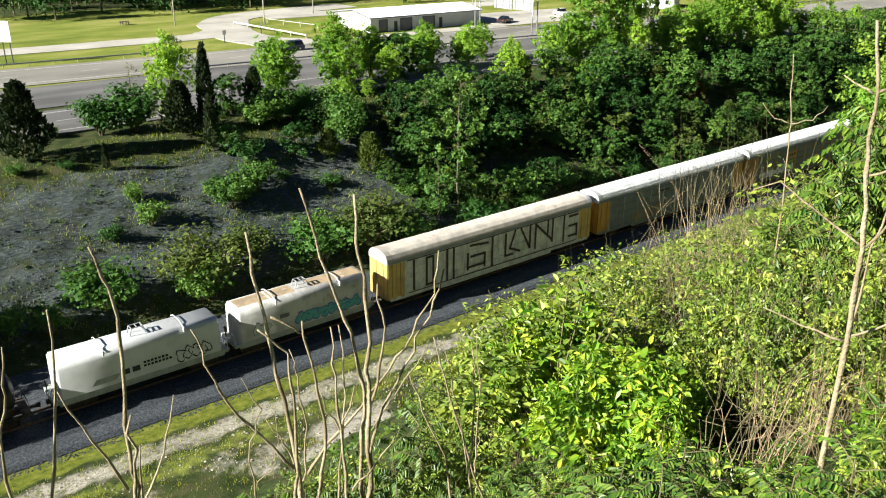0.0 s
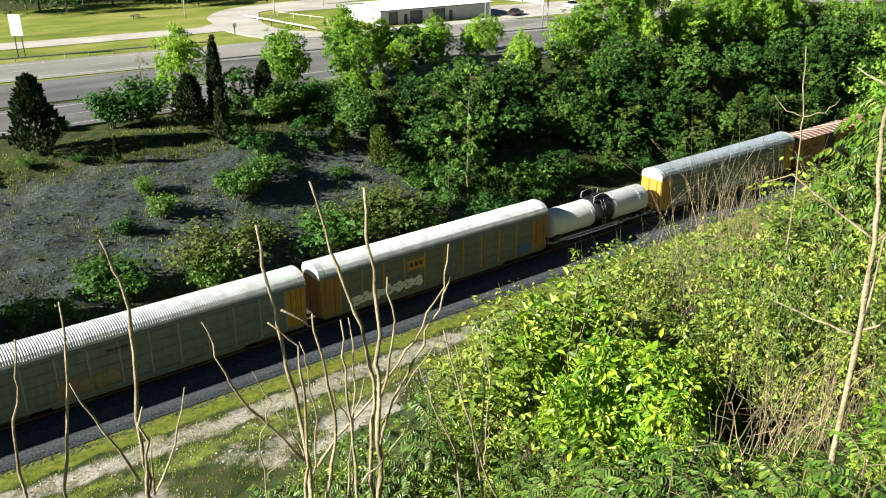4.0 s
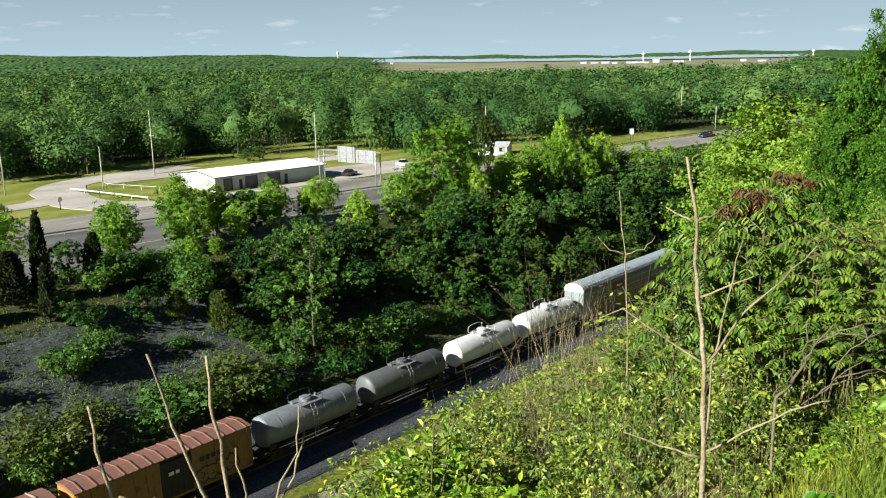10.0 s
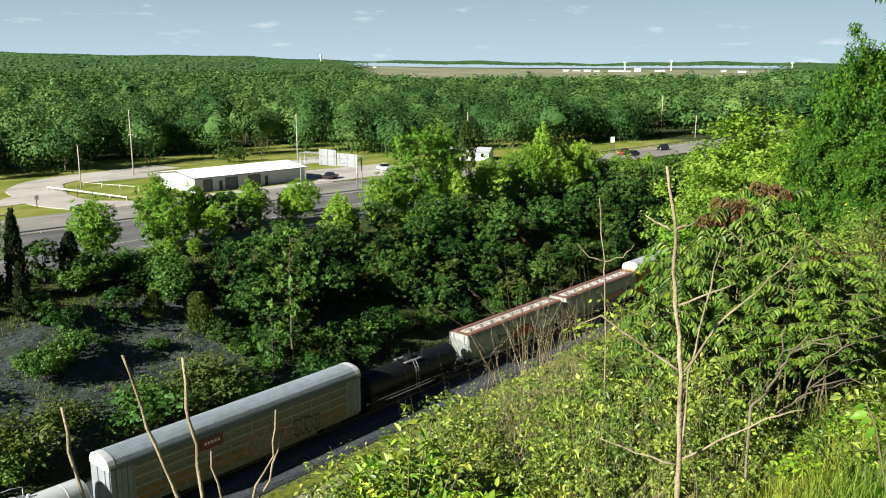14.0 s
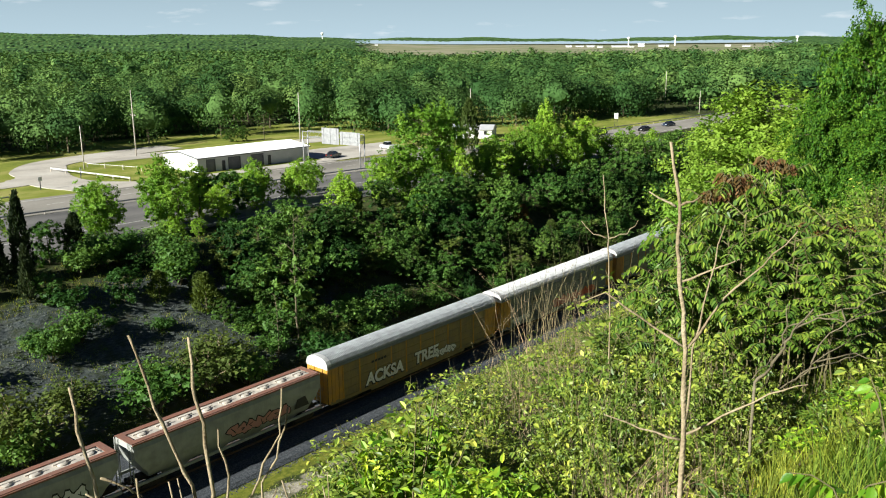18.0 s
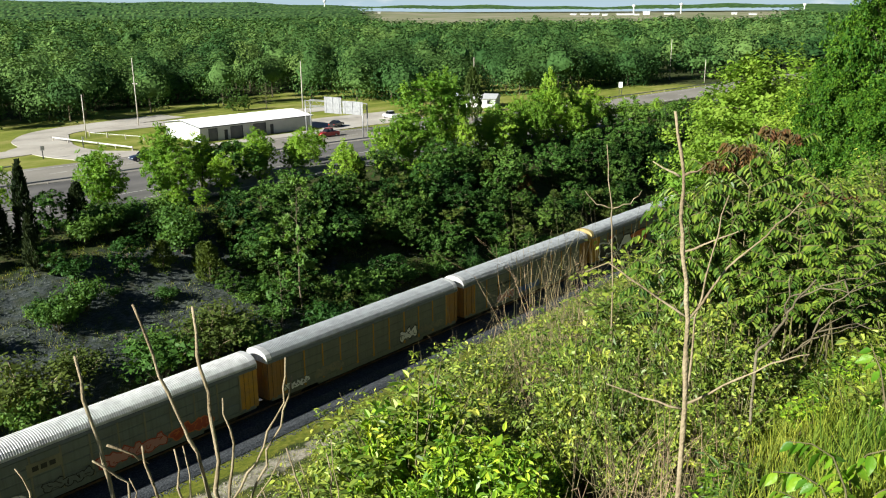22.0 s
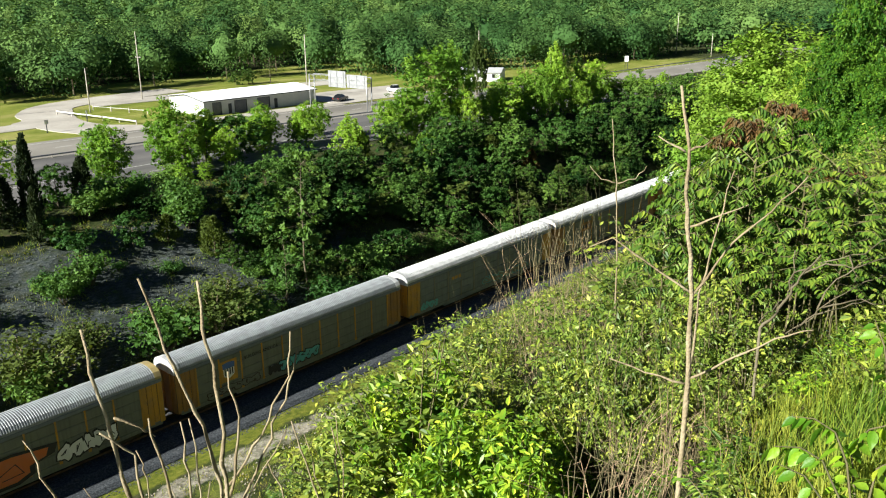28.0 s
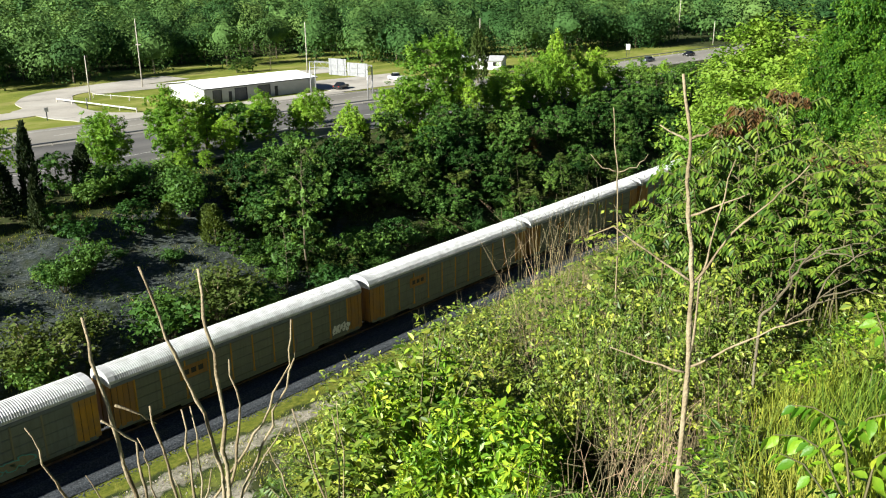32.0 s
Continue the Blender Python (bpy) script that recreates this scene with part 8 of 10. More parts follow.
# ---------------------------------------------------------------- plants of the near hillside: templates
HILL = {
    "weed": [near_shrub("weed", "leafy green weed on the near hillside", 0.8, 0.75, "leaf_near", 71, 260, (0.065, 0.036), 11, "weeds on the near hillside", "weed"),
             near_shrub("weed", "narrow leaved green weed on the near hillside", 0.8, 0.7, "leaf_sumac", 72, 230, (0.10, 0.026), 10, "weeds on the near hillside", "weed"),
             near_shrub("weed", "yellow green weed with pointed leaves on the hillside", 0.8, 0.8, "leaf_bright", 73, 260, (0.055, 0.03), 10, "weeds on the near hillside", "weed")],
    "bush": [near_shrub("bush", "dense green leafy bush on the near hillside", 2.2, 2.2, "leaf_near", 74, 3600, (0.068, 0.038), 46, tall=0.35, plain=True),
             near_shrub("bush", "deep green bush with drooping shoots on the hillside", 2.2, 2.1, "leaf_hedge", 75, 3400, (0.072, 0.034), 42, tall=0.35, plain=True)],
    "bush_near": [near_shrub("bush", "fine leaved green bush close below the path", 2.2, 2.2, "leaf_near", 174, 2500, (0.068, 0.038), 40, tall=0.35, tufts=2),
                  near_shrub("bush", "small leaved deep green bush close below the path", 2.2, 2.1, "leaf_hedge", 175, 2400, (0.072, 0.034), 38, tall=0.35, tufts=2)],
    "vine": [near_shrub("vine_thicket", "broad leaved green vine thicket on the hillside", 2.0, 2.3, "leaf_near", 76, 3300, (0.066, 0.044), 44, "vines on the near hillside", tall=0.3, plain=True),
             near_shrub("vine_thicket", "mixed green vine thicket with dry stems", 2.0, 2.1, "leaf_near", 77, 2000, (0.066, 0.04), 60, "vines on the near hillside", tall=0.35, plain=True)],
    "vine_near": [near_shrub("vine_thicket", "green vine thicket with small pointed leaves", 2.0, 2.3, "leaf_near", 176, 2100, (0.075, 0.048), 40, "vines on the near hillside", tall=0.3, tufts=2),
                  near_shrub("vine_thicket", "thin green vine thicket full of dry stems", 2.0, 2.1, "leaf_near", 177, 1300, (0.068, 0.038), 44, "vines on the near hillside", tall=0.35, tufts=2)],
    "bright": [near_shrub("bush", "vivid lime green bush in full sun on the hillside", 2.4, 1.5, "leaf_bright", 78, 1700, (0.125, 0.062), 34, tall=0.5, tufts=4),
               near_shrub("bush", "vivid green bush with large soft leaves", 2.4, 1.4, "leaf_bright", 79, 1600, (0.13, 0.064), 32, tall=0.5, tufts=4)],
    "sapling_near": [near_shrub("sapling", "slender green sapling above the thicket", 3.2, 1.1, "leaf_near", 80, 520, (0.12, 0.05), 6, tall=0.8)],
    "sumac_red": [sumac_template("green sumac with maroon young leaves at its tip", 2.0, 81, 14, 0.30, 10, low=0.78), sumac_template("sumac crowned with curled maroon shoots", 2.0, 94, 13, 0.27, 12, low=0.8)],
    "sumac_tall": [sumac_template("spreading green sumac with feathered leaves", 2.0, 82, 19, 0.30, low=0.72), sumac_template("leafy dark green sumac on bare stems", 2.0, 93, 21, 0.27, low=0.72)],
    "sumac_low": [sumac_template("low green sumac with feathered leaves", 1.2, 83, 16, 0.26, stems=2, low=0.35), sumac_template("low dark green sumac among weeds", 1.2, 84, 16, 0.24, stems=3, low=0.35)],
    "canes": [cane_template("tangle of dry brown canes on the hillside", 0.9, 85, 12, 0.7, 0.16), cane_template("dense dry straw coloured canes", 0.9, 86, 10, 0.7, 0.34)],
    "canes_tall": [cane_template("tall dry stalks that stand above the thicket", 2.4, 87, 20, 0.9, 0.12)],
    "dark_tree": [tree_template("deciduous_tree", "large deep green tree on the hillside", 11, 10, "leaf_deep", 89, 60000, 0.15, low=0.03, lobes=40, group="trees on the near hillside", flat=0.6, hollow=0.5, clump=0.9, per=75)],
    "lime_tall": [tree_template("deciduous_tree", "tall yellow green tree on the near bank", 18, 11, "leaf_yellow", 90, 26000, 0.20, clump=0.9, low=0.2, lobes=26, group="trees on the near hillside")],
    "hill_tree": [tree_template("deciduous_tree", "bushy green tree on the near hillside", 6, 5, "leaf_dark", 91, 5200, 0.16, clump=0.7, low=0.08, lobes=20, group="trees on the near hillside"),
                  tree_template("deciduous_tree", "bushy bright green tree on the near hillside", 6, 5, "leaf_lime", 92, 5000, 0.16, clump=0.7, low=0.08, lobes=19, group="trees on the near hillside")],
}
HILL_SIZE = {"weed": (0.8, 0.75), "bush": (2.2, 2.0), "vine": (2.0, 2.1), "bush_near": (2.2, 2.0), "vine_near": (2.0, 2.1), "bright": (2.4, 1.5), "sapling_near": (3.2, 1.1), "sumac_red": (2.0, 2.0), "sumac_tall": (2.0, 2.0), "sumac_low": (1.2, 1.2), "canes": (0.9, 0.7), "canes_tall": (2.4, 0.9),
             "dark_tree": (11, 10), "lime_tall": (18, 11), "hill_tree": (6, 5)}


def special(kind, x, y, h, w):
    n = USED.get(kind, 0)
    USED[kind] = n + 1
    tpl = HILL[kind][n % len(HILL[kind])]
    h0, w0 = HILL_SIZE[kind]
    sz = h / h0
    sw = max(0.6 * sz, min(1.7 * sz, w / w0))
    lean = 0.4 if "sumac" in kind else 3
    m = pose(x, y, float(land(x, y)), RND.normal() * lean, RND.normal() * lean, RND.uniform(0, 360)) @ Matrix.Diagonal((sw, sw, sz, 1))
    if n < len(HILL[kind]):
        tpl.matrix_basis = m
    else:
        copy_thing(tpl, m)


def hill_rows(kind, rows):
    for x, y, h in rows:
        kind = kind.removesuffix("_near")
        if kind in ("bush", "vine") and math.hypot(x, y) < 9.5:
            kind += "_near"
        special(kind, x, y, h, h * HILL_SIZE[kind][1] / HILL_SIZE[kind][0] * RND.uniform(0.8, 1.25))


# ---------------------------------------------------------------- the near hillside: x, y, height
hill_rows("bush", [(14.15, 15.69, 2.00), (5.77, 6.12, 2.13), (15.39, 15.65, 2.09), (13.07, 12.74, 1.99), (10.33, 9.68, 2.28), (6.87, 6.16, 2.00), (8.87, 7.62, 1.34), (17.57, 14.49, 1.30), (12.71, 10.06, 1.29), (7.03, 5.33, 1.73), (18.72, 13.68, 1.26), (17.30, 12.13, 1.01), (18.54, 12.50, 1.21), (19.09, 12.41, 1.28), (20.01, 12.50, 1.27), (8.61, 5.18, 1.80), (17.59, 10.16, 1.07), (14.15, 7.89, 1.46), (8.14, 4.35, 1.80), (19.14, 9.88, 1.53), (9.37, 4.65, 1.93), (14.99, 7.17, 1.44), (19.18, 8.85, 1.64), (8.03, 8.39, 1.99)])
hill_rows("bush", [(8.24, 8.18, 1.89), (5.09, 4.80, 2.15), (7.22, 6.46, 2.28), (13.25, 11.26, 2.18), (8.74, 7.05, 1.75), (8.92, 6.83, 1.42), (12.19, 8.87, 1.90), (13.68, 9.43, 1.56), (18.10, 11.82, 1.25), (15.76, 9.76, 1.12), (6.04, 3.54, 1.84), (11.50, 6.38, 1.35), (10.29, 5.39, 1.40), (14.89, 7.38, 1.21), (8.77, 4.12, 2.20), (19.06, 8.45, 1.90)])
hill_rows("weed", [(2.37, 1.30, 0.48), (3.17, 2.01, 0.47), (2.51, 3.01, 0.34), (3.07, 2.85, 0.38), (2.50, 0.97, 0.40), (2.80, 2.51, 0.38), (2.47, 1.64, 0.46), (2.24, 2.68, 0.48), (2.38, 0.85, 0.34), (2.41, 0.93, 0.47), (2.56, 3.25, 0.47), (4.63, 2.05, 0.29), (2.19, 0.89, 0.35), (3.84, 1.82, 0.38), (2.35, 3.49, 0.39), (2.29, 1.45, 0.28), (3.75, 3.24, 0.50), (2.03, 0.79, 0.42), (3.79, 3.03, 0.44), (2.48, 1.00, 0.43)])
hill_rows("weed", [(3.00, 2.12, 0.48), (2.26, 1.39, 0.41), (2.37, 1.99, 0.49), (2.48, 2.56, 0.37), (3.13, 2.03, 0.29), (3.53, 1.73, 0.46), (2.99, 2.88, 0.34), (2.59, 3.74, 0.32), (2.25, 1.38, 0.46), (3.24, 1.28, 0.29), (2.64, 1.11, 0.41), (2.50, 0.87, 0.39), (2.33, 2.99, 0.30), (2.17, 1.73, 0.35), (2.19, 1.42, 0.40), (2.60, 1.47, 0.31), (2.84, 3.40, 0.39), (2.33, 1.54, 0.35), (3.06, 3.29, 0.41), (2.55, 1.29, 0.30), (2.31, 0.90, 0.47), (2.20, 0.77, 0.34), (3.88, 2.35, 0.40), (2.20, 1.01, 0.45)])
hill_rows("weed", [(2.62, 2.24, 0.40), (2.85, 1.71, 0.37), (2.48, 2.76, 0.48), (2.73, 1.02, 0.46), (3.87, 3.19, 0.35), (2.82, 2.77, 0.37), (3.85, 3.10, 0.30), (2.35, 2.45, 0.36), (4.61, 3.91, 0.40), (5.35, 5.15, 0.32), (4.83, 4.21, 0.25), (3.78, 2.32, 0.27), (3.26, 1.51, 0.36), (3.32, 1.32, 0.28), (3.44, 2.44, 0.26), (4.19, 3.19, 0.49), (2.94, 1.43, 0.40), (3.91, 2.32, 0.49), (2.80, 1.42, 0.36), (4.06, 3.07, 0.40), (3.25, 1.63, 0.32)])
hill_rows("weed", [(4.50, 3.76, 0.42), (2.79, 0.96, 0.47), (3.36, 1.75, 0.26), (4.36, 3.62, 0.37), (4.08, 3.56, 0.40), (4.40, 3.81, 0.39), (4.28, 3.88, 0.35), (3.74, 3.63, 0.46), (2.87, 1.48, 0.40), (4.54, 3.18, 0.32), (4.28, 3.67, 0.35), (5.09, 4.93, 0.44), (3.95, 2.40, 0.37)])
hill_rows("weed", [(2.64, 1.10, 0.45), (3.00, 1.48, 0.45), (3.54, 2.16, 0.28), (2.55, 1.07, 0.30), (3.25, 1.85, 0.29), (3.18, 2.51, 0.45), (2.82, 1.31, 0.31), (8.00, 2.26, 0.66), (4.22, 3.79, 0.36), (4.88, 0.99, 0.74), (4.28, 4.27, 0.35), (4.42, 3.04, 0.34), (3.95, 3.62, 0.53), (5.51, 1.59, 0.72), (7.47, 2.21, 0.65)])
hill_rows("weed", [(4.75, 4.55, 0.34), (4.88, 2.93, 0.27), (4.58, 3.94, 0.32), (3.70, 2.26, 0.38), (5.92, 1.81, 0.63), (5.22, 1.66, 0.44), (6.40, 2.60, 0.41), (3.61, 2.43, 0.30), (4.24, 4.59, 0.44), (4.48, 3.34, 0.29), (4.23, 2.63, 0.38), (3.92, 0.74, 0.43), (6.24, 1.85, 0.53), (3.51, 1.27, 0.38), (4.14, 1.90, 0.47), (4.11, 0.80, 0.56), (7.00, 1.50, 0.40), (5.93, 1.80, 0.76), (4.35, 4.53, 0.41), (3.61, 2.34, 0.45), (5.63, 4.51, 0.48)])
hill_rows("weed", [(4.32, 4.65, 0.38), (4.46, 3.02, 0.39), (4.40, 1.20, 0.77), (5.99, 3.73, 0.72), (6.74, 2.79, 0.48), (6.13, 3.49, 0.76), (6.36, 1.49, 0.51), (5.18, 1.23, 0.59), (3.82, 2.91, 0.42), (6.17, 1.23, 0.46), (3.43, 2.04, 0.41), (4.84, 1.05, 0.78), (4.56, 4.34, 0.43), (4.16, 4.84, 0.75), (4.40, 3.91, 0.40), (7.45, 2.43, 0.54), (4.63, 3.34, 0.31), (4.68, 2.96, 0.42), (5.08, 1.03, 0.77), (5.77, 2.31, 0.68), (7.81, 1.82, 0.57), (5.65, 2.31, 0.64), (7.42, 1.91, 0.44), (5.88, 3.81, 0.61)])
hill_rows("weed", [(4.31, 1.01, 0.36), (5.50, 1.75, 0.74), (5.71, 4.45, 0.70), (3.74, 2.96, 0.32), (4.82, 1.27, 0.58), (4.75, 1.04, 0.66), (3.84, 2.48, 0.35), (4.67, 1.32, 0.44), (7.30, 2.82, 0.67), (4.28, 3.57, 0.27), (4.22, 3.70, 0.37), (4.71, 3.29, 0.30), (6.72, 3.10, 0.75), (4.85, 3.99, 0.29), (4.12, 3.65, 0.41), (5.08, 3.48, 0.27), (4.04, 5.08, 0.78), (4.20, 0.83, 0.42), (6.85, 3.52, 0.79), (5.56, 1.15, 0.47), (7.05, 2.51, 0.78), (3.04, 1.10, 0.45), (5.99, 1.54, 0.46), (4.60, 0.92, 0.53)])
hill_rows("weed", [(5.20, 4.79, 0.53), (3.77, 1.39, 0.62), (5.28, 1.42, 0.71), (4.51, 2.65, 0.33), (5.44, 3.47, 0.41), (6.11, 1.86, 0.58), (6.21, 1.36, 0.55), (5.95, 2.39, 0.54), (4.39, 4.03, 0.32), (5.23, 3.02, 0.58), (3.04, 1.10, 0.51), (5.14, 4.24, 0.76), (4.21, 0.99, 0.44), (4.25, 4.59, 0.44), (4.03, 3.68, 0.64), (3.68, 2.90, 0.34), (4.03, 4.28, 0.80), (5.17, 1.57, 0.57), (7.88, 1.88, 0.49), (5.29, 1.88, 0.77), (6.35, 1.30, 0.54), (5.46, 1.31, 0.48), (5.38, 2.19, 0.73)])
hill_rows("weed", [(3.55, 1.95, 0.52), (7.43, 1.51, 0.39), (5.10, 1.67, 0.37), (3.80, 3.02, 0.38), (4.58, 4.63, 0.28), (6.86, 2.46, 0.58), (5.28, 3.11, 0.43), (4.06, 3.27, 0.43), (4.73, 1.23, 0.64), (8.11, 2.06, 0.78), (4.76, 5.01, 0.75), (4.03, 4.07, 0.53), (3.62, 1.42, 0.70), (4.80, 0.94, 0.46), (6.42, 1.56, 0.37), (4.55, 2.61, 0.54), (7.78, 2.25, 0.47), (4.60, 4.53, 0.41)])
hill_rows("weed", [(4.22, 4.49, 0.77), (5.23, 3.73, 0.34), (4.63, 4.61, 0.27), (4.14, 5.05, 0.43), (4.13, 2.59, 0.33), (5.08, 1.22, 0.60), (5.21, 1.18, 0.58)])
hill_rows("bush", [(9.13, 3.19, 1.06), (10.35, 4.61, 1.39), (7.70, 2.15, 0.98), (6.41, 2.81, 1.83), (7.32, 2.29, 1.18), (14.95, 5.70, 0.95), (10.53, 3.17, 1.70), (10.21, 3.10, 1.80), (10.09, 4.38, 1.05), (8.35, 2.30, 0.87), (8.15, 2.96, 0.87), (6.93, 2.41, 1.68), (16.79, 5.50, 1.37), (7.74, 2.03, 1.29), (13.85, 4.83, 1.83), (8.70, 2.31, 1.66), (17.56, 5.25, 1.54), (7.23, 2.56, 0.84), (14.68, 4.43, 1.70), (18.63, 5.17, 1.58), (7.05, 2.01, 0.89), (11.61, 4.16, 1.67), (16.36, 6.67, 1.83), (11.23, 3.15, 1.77), (15.76, 5.43, 1.15), (18.33, 6.16, 1.53), (8.32, 2.43, 1.02), (7.00, 2.19, 1.11), (6.70, 2.02, 0.86), (11.94, 5.15, 1.72)])
hill_rows("bush", [(6.56, 2.45, 1.12), (9.14, 3.15, 0.95), (6.93, 2.39, 1.16), (12.11, 3.70, 0.93), (3.09, 7.38, 1.00), (9.41, 10.36, 1.59), (9.74, 6.47, 0.95), (8.61, 9.22, 1.65), (14.36, 15.85, 1.56), (6.39, 4.81, 1.30), (4.08, 6.88, 1.18), (6.19, 5.07, 0.86), (6.83, 7.72, 1.54), (8.11, 4.73, 0.89), (3.64, 7.64, 0.85), (6.14, 5.82, 1.76), (6.77, 4.26, 0.96), (6.14, 5.12, 1.24), (12.63, 15.51, 1.48), (8.57, 11.07, 0.87), (6.09, 5.88, 1.03), (6.62, 5.27, 0.86), (3.79, 7.56, 0.85), (5.42, 6.50, 0.89), (8.98, 8.19, 1.23), (12.32, 2.73, 0.91), (4.81, 6.39, 0.92), (6.55, 6.06, 1.71), (16.70, 13.35, 0.86), (21.94, 13.07, 1.28)])
hill_rows("bush", [(16.88, 14.58, 0.88), (9.91, 5.28, 1.13)])
hill_rows("vine", [(15.60, 5.86, 1.05), (7.37, 2.10, 1.52), (12.38, 3.95, 1.84), (9.14, 3.14, 0.85), (17.87, 7.38, 1.66), (8.64, 3.53, 1.08), (9.83, 3.18, 1.03), (18.84, 4.34, 1.63), (18.81, 4.46, 1.23), (15.29, 6.63, 1.66), (9.49, 3.14, 1.07), (8.07, 3.17, 1.00), (11.86, 4.45, 1.32), (8.30, 2.50, 1.04), (7.55, 2.65, 1.22), (14.02, 4.31, 0.97), (6.55, 2.47, 1.75), (15.36, 6.47, 1.04), (9.89, 3.00, 1.67), (6.63, 2.26, 1.11), (6.95, 8.82, 1.50), (6.82, 5.01, 0.85), (17.16, 4.32, 0.84), (5.65, 6.30, 1.53), (9.99, 4.02, 1.10), (15.32, 13.56, 1.63), (14.12, 7.20, 0.85), (8.93, 9.56, 1.63), (7.52, 9.55, 1.52), (13.48, 8.33, 0.91)])
hill_rows("vine", [(7.32, 4.25, 1.39), (8.63, 7.88, 0.85), (12.63, 13.04, 1.07), (8.67, 5.57, 0.91), (7.78, 3.32, 1.06), (6.34, 5.61, 0.97), (3.48, 7.20, 0.98), (3.99, 7.46, 0.86), (11.60, 10.79, 0.93), (5.77, 6.19, 1.32), (3.93, 8.01, 0.93), (14.64, 17.44, 1.74), (3.63, 8.15, 0.90), (3.50, 7.70, 0.93), (12.62, 9.59, 1.60), (8.79, 4.44, 1.30), (11.40, 2.61, 1.18), (11.90, 5.43, 1.20), (4.73, 7.02, 0.84), (7.55, 2.65, 0.86), (7.11, 5.39, 0.88), (9.90, 2.85, 0.93), (7.85, 5.94, 1.13), (12.50, 11.86, 1.35), (3.85, 9.06, 0.98), (4.60, 7.64, 1.11), (9.19, 7.96, 1.58), (7.85, 7.38, 1.00), (5.85, 6.74, 1.17), (7.39, 4.13, 0.85)])
hill_rows("vine", [(7.97, 2.83, 1.00), (6.69, 8.44, 1.56)])
special("bright", 5.48, 5.12, 2.01, 1.26)
special("bright", 5.01, 5.17, 1.91, 0.73)
special("bright", 5.41, 4.44, 1.30, 0.85)
special("bright", 4.79, 4.55, 1.11, 1.16)
special("bright", 5.63, 3.81, 0.85, 0.69)
special("bright", 4.75, 3.98, 0.68, 0.84)
special("canes", 3.92, 1.99, 0.93, 0.6)
special("canes", 4.06, 1.95, 0.95, 0.6)
special("canes", 4.00, 1.83, 0.93, 0.6)
special("canes", 3.94, 1.71, 0.78, 0.6)
special("canes", 3.72, 1.95, 0.84, 0.6)
special("canes", 3.63, 1.68, 0.72, 0.6)
special("canes", 3.59, 1.52, 0.61, 0.6)
special("canes", 3.42, 1.66, 0.64, 0.6)
special("canes", 3.40, 1.47, 0.52, 0.6)
special("sumac_red", 5.85, 2.34, 2.14, 2.0)
special("sumac_red", 6.08, 2.31, 2.11, 2.0)
special("sumac_red", 6.21, 2.23, 2.05, 2.0)
special("sumac_red", 6.35, 2.13, 1.99, 2.0)
special("sumac_red", 5.78, 2.26, 2.01, 2.0)
special("sumac_red", 5.70, 2.44, 2.05, 2.0)
special("sumac_red", 6.05, 1.74, 1.34, 2.0)
special("sumac_red", 6.29, 1.65, 1.26, 2.0)
special("sumac_tall", 5.42, 2.42, 2.03, 2.0)
special("sumac_tall", 5.40, 2.20, 1.89, 2.0)
special("sumac_tall", 5.39, 2.50, 1.94, 2.0)
special("sumac_tall", 5.14, 2.46, 1.89, 2.0)
special("sumac_tall", 5.49, 2.03, 1.84, 2.0)
special("sumac_tall", 5.72, 1.98, 1.73, 2.0)
special("sumac_tall", 5.87, 2.27, 1.71, 2.0)
special("sumac_tall", 5.71, 2.41, 1.79, 2.0)
special("sumac_tall", 5.84, 2.10, 1.64, 2.0)
special("sumac_tall", 5.69, 1.81, 1.66, 2.0)
special("sumac_tall", 5.66, 1.69, 1.21, 2.0)
special("sumac_tall", 5.54, 1.52, 1.14, 2.0)
special("sumac_tall", 5.41, 1.74, 1.34, 2.0)
special("sumac_tall", 5.44, 1.36, 1.02, 2.0)
special("sumac_tall", 5.56, 1.82, 1.54, 2.0)
special("sumac_tall", 6.11, 1.83, 1.49, 2.0)
special("sumac_tall", 5.58, 2.47, 1.69, 2.0)
special("sumac_tall", 5.67, 2.26, 1.58, 2.0)
special("sumac_tall", 5.70, 2.11, 1.47, 2.0)
special("sumac_tall", 5.38, 1.85, 1.41, 2.0)
special("sumac_tall", 5.45, 2.31, 1.87, 2.0)
special("sumac_tall", 5.76, 2.24, 1.84, 2.0)
special("sumac_tall", 5.89, 2.11, 1.74, 2.0)
special("sumac_tall", 5.83, 1.66, 1.05, 2.0)
special("sumac_tall", 5.78, 1.78, 1.11, 2.0)
special("sumac_tall", 5.31, 1.41, 0.96, 2.0)
special("sumac_tall", 5.59, 1.84, 1.24, 2.0)
special("sumac_tall", 5.71, 1.34, 0.78, 2.0)
special("sumac_tall", 5.94, 1.69, 1.53, 2.0)
special("sumac_tall", 5.74, 1.44, 1.33, 2.0)
special("bush_near", 4.85, 1.88, 1.34, 0.90)
special("bush_near", 4.99, 1.80, 1.28, 0.90)
special("vine_near", 4.84, 1.60, 1.06, 0.90)
special("bush_near", 4.62, 1.91, 1.21, 0.90)
special("vine_near", 4.61, 1.67, 1.05, 0.90)
special("bush_near", 4.91, 2.25, 1.52, 0.90)
special("bush_near", 5.13, 2.24, 1.55, 0.90)
special("vine_near", 5.23, 2.51, 1.73, 0.90)
special("bush_near", 5.09, 2.77, 1.70, 0.90)
special("bush_near", 4.85, 2.81, 1.73, 0.90)
special("bush_near", 4.71, 2.43, 1.45, 0.90)
special("bush_near", 4.94, 3.04, 1.74, 0.90)
special("bush_near", 4.47, 2.46, 1.43, 0.90)
special("vine_near", 4.49, 2.20, 1.23, 0.90)
special("vine_near", 4.39, 1.67, 0.91, 0.90)
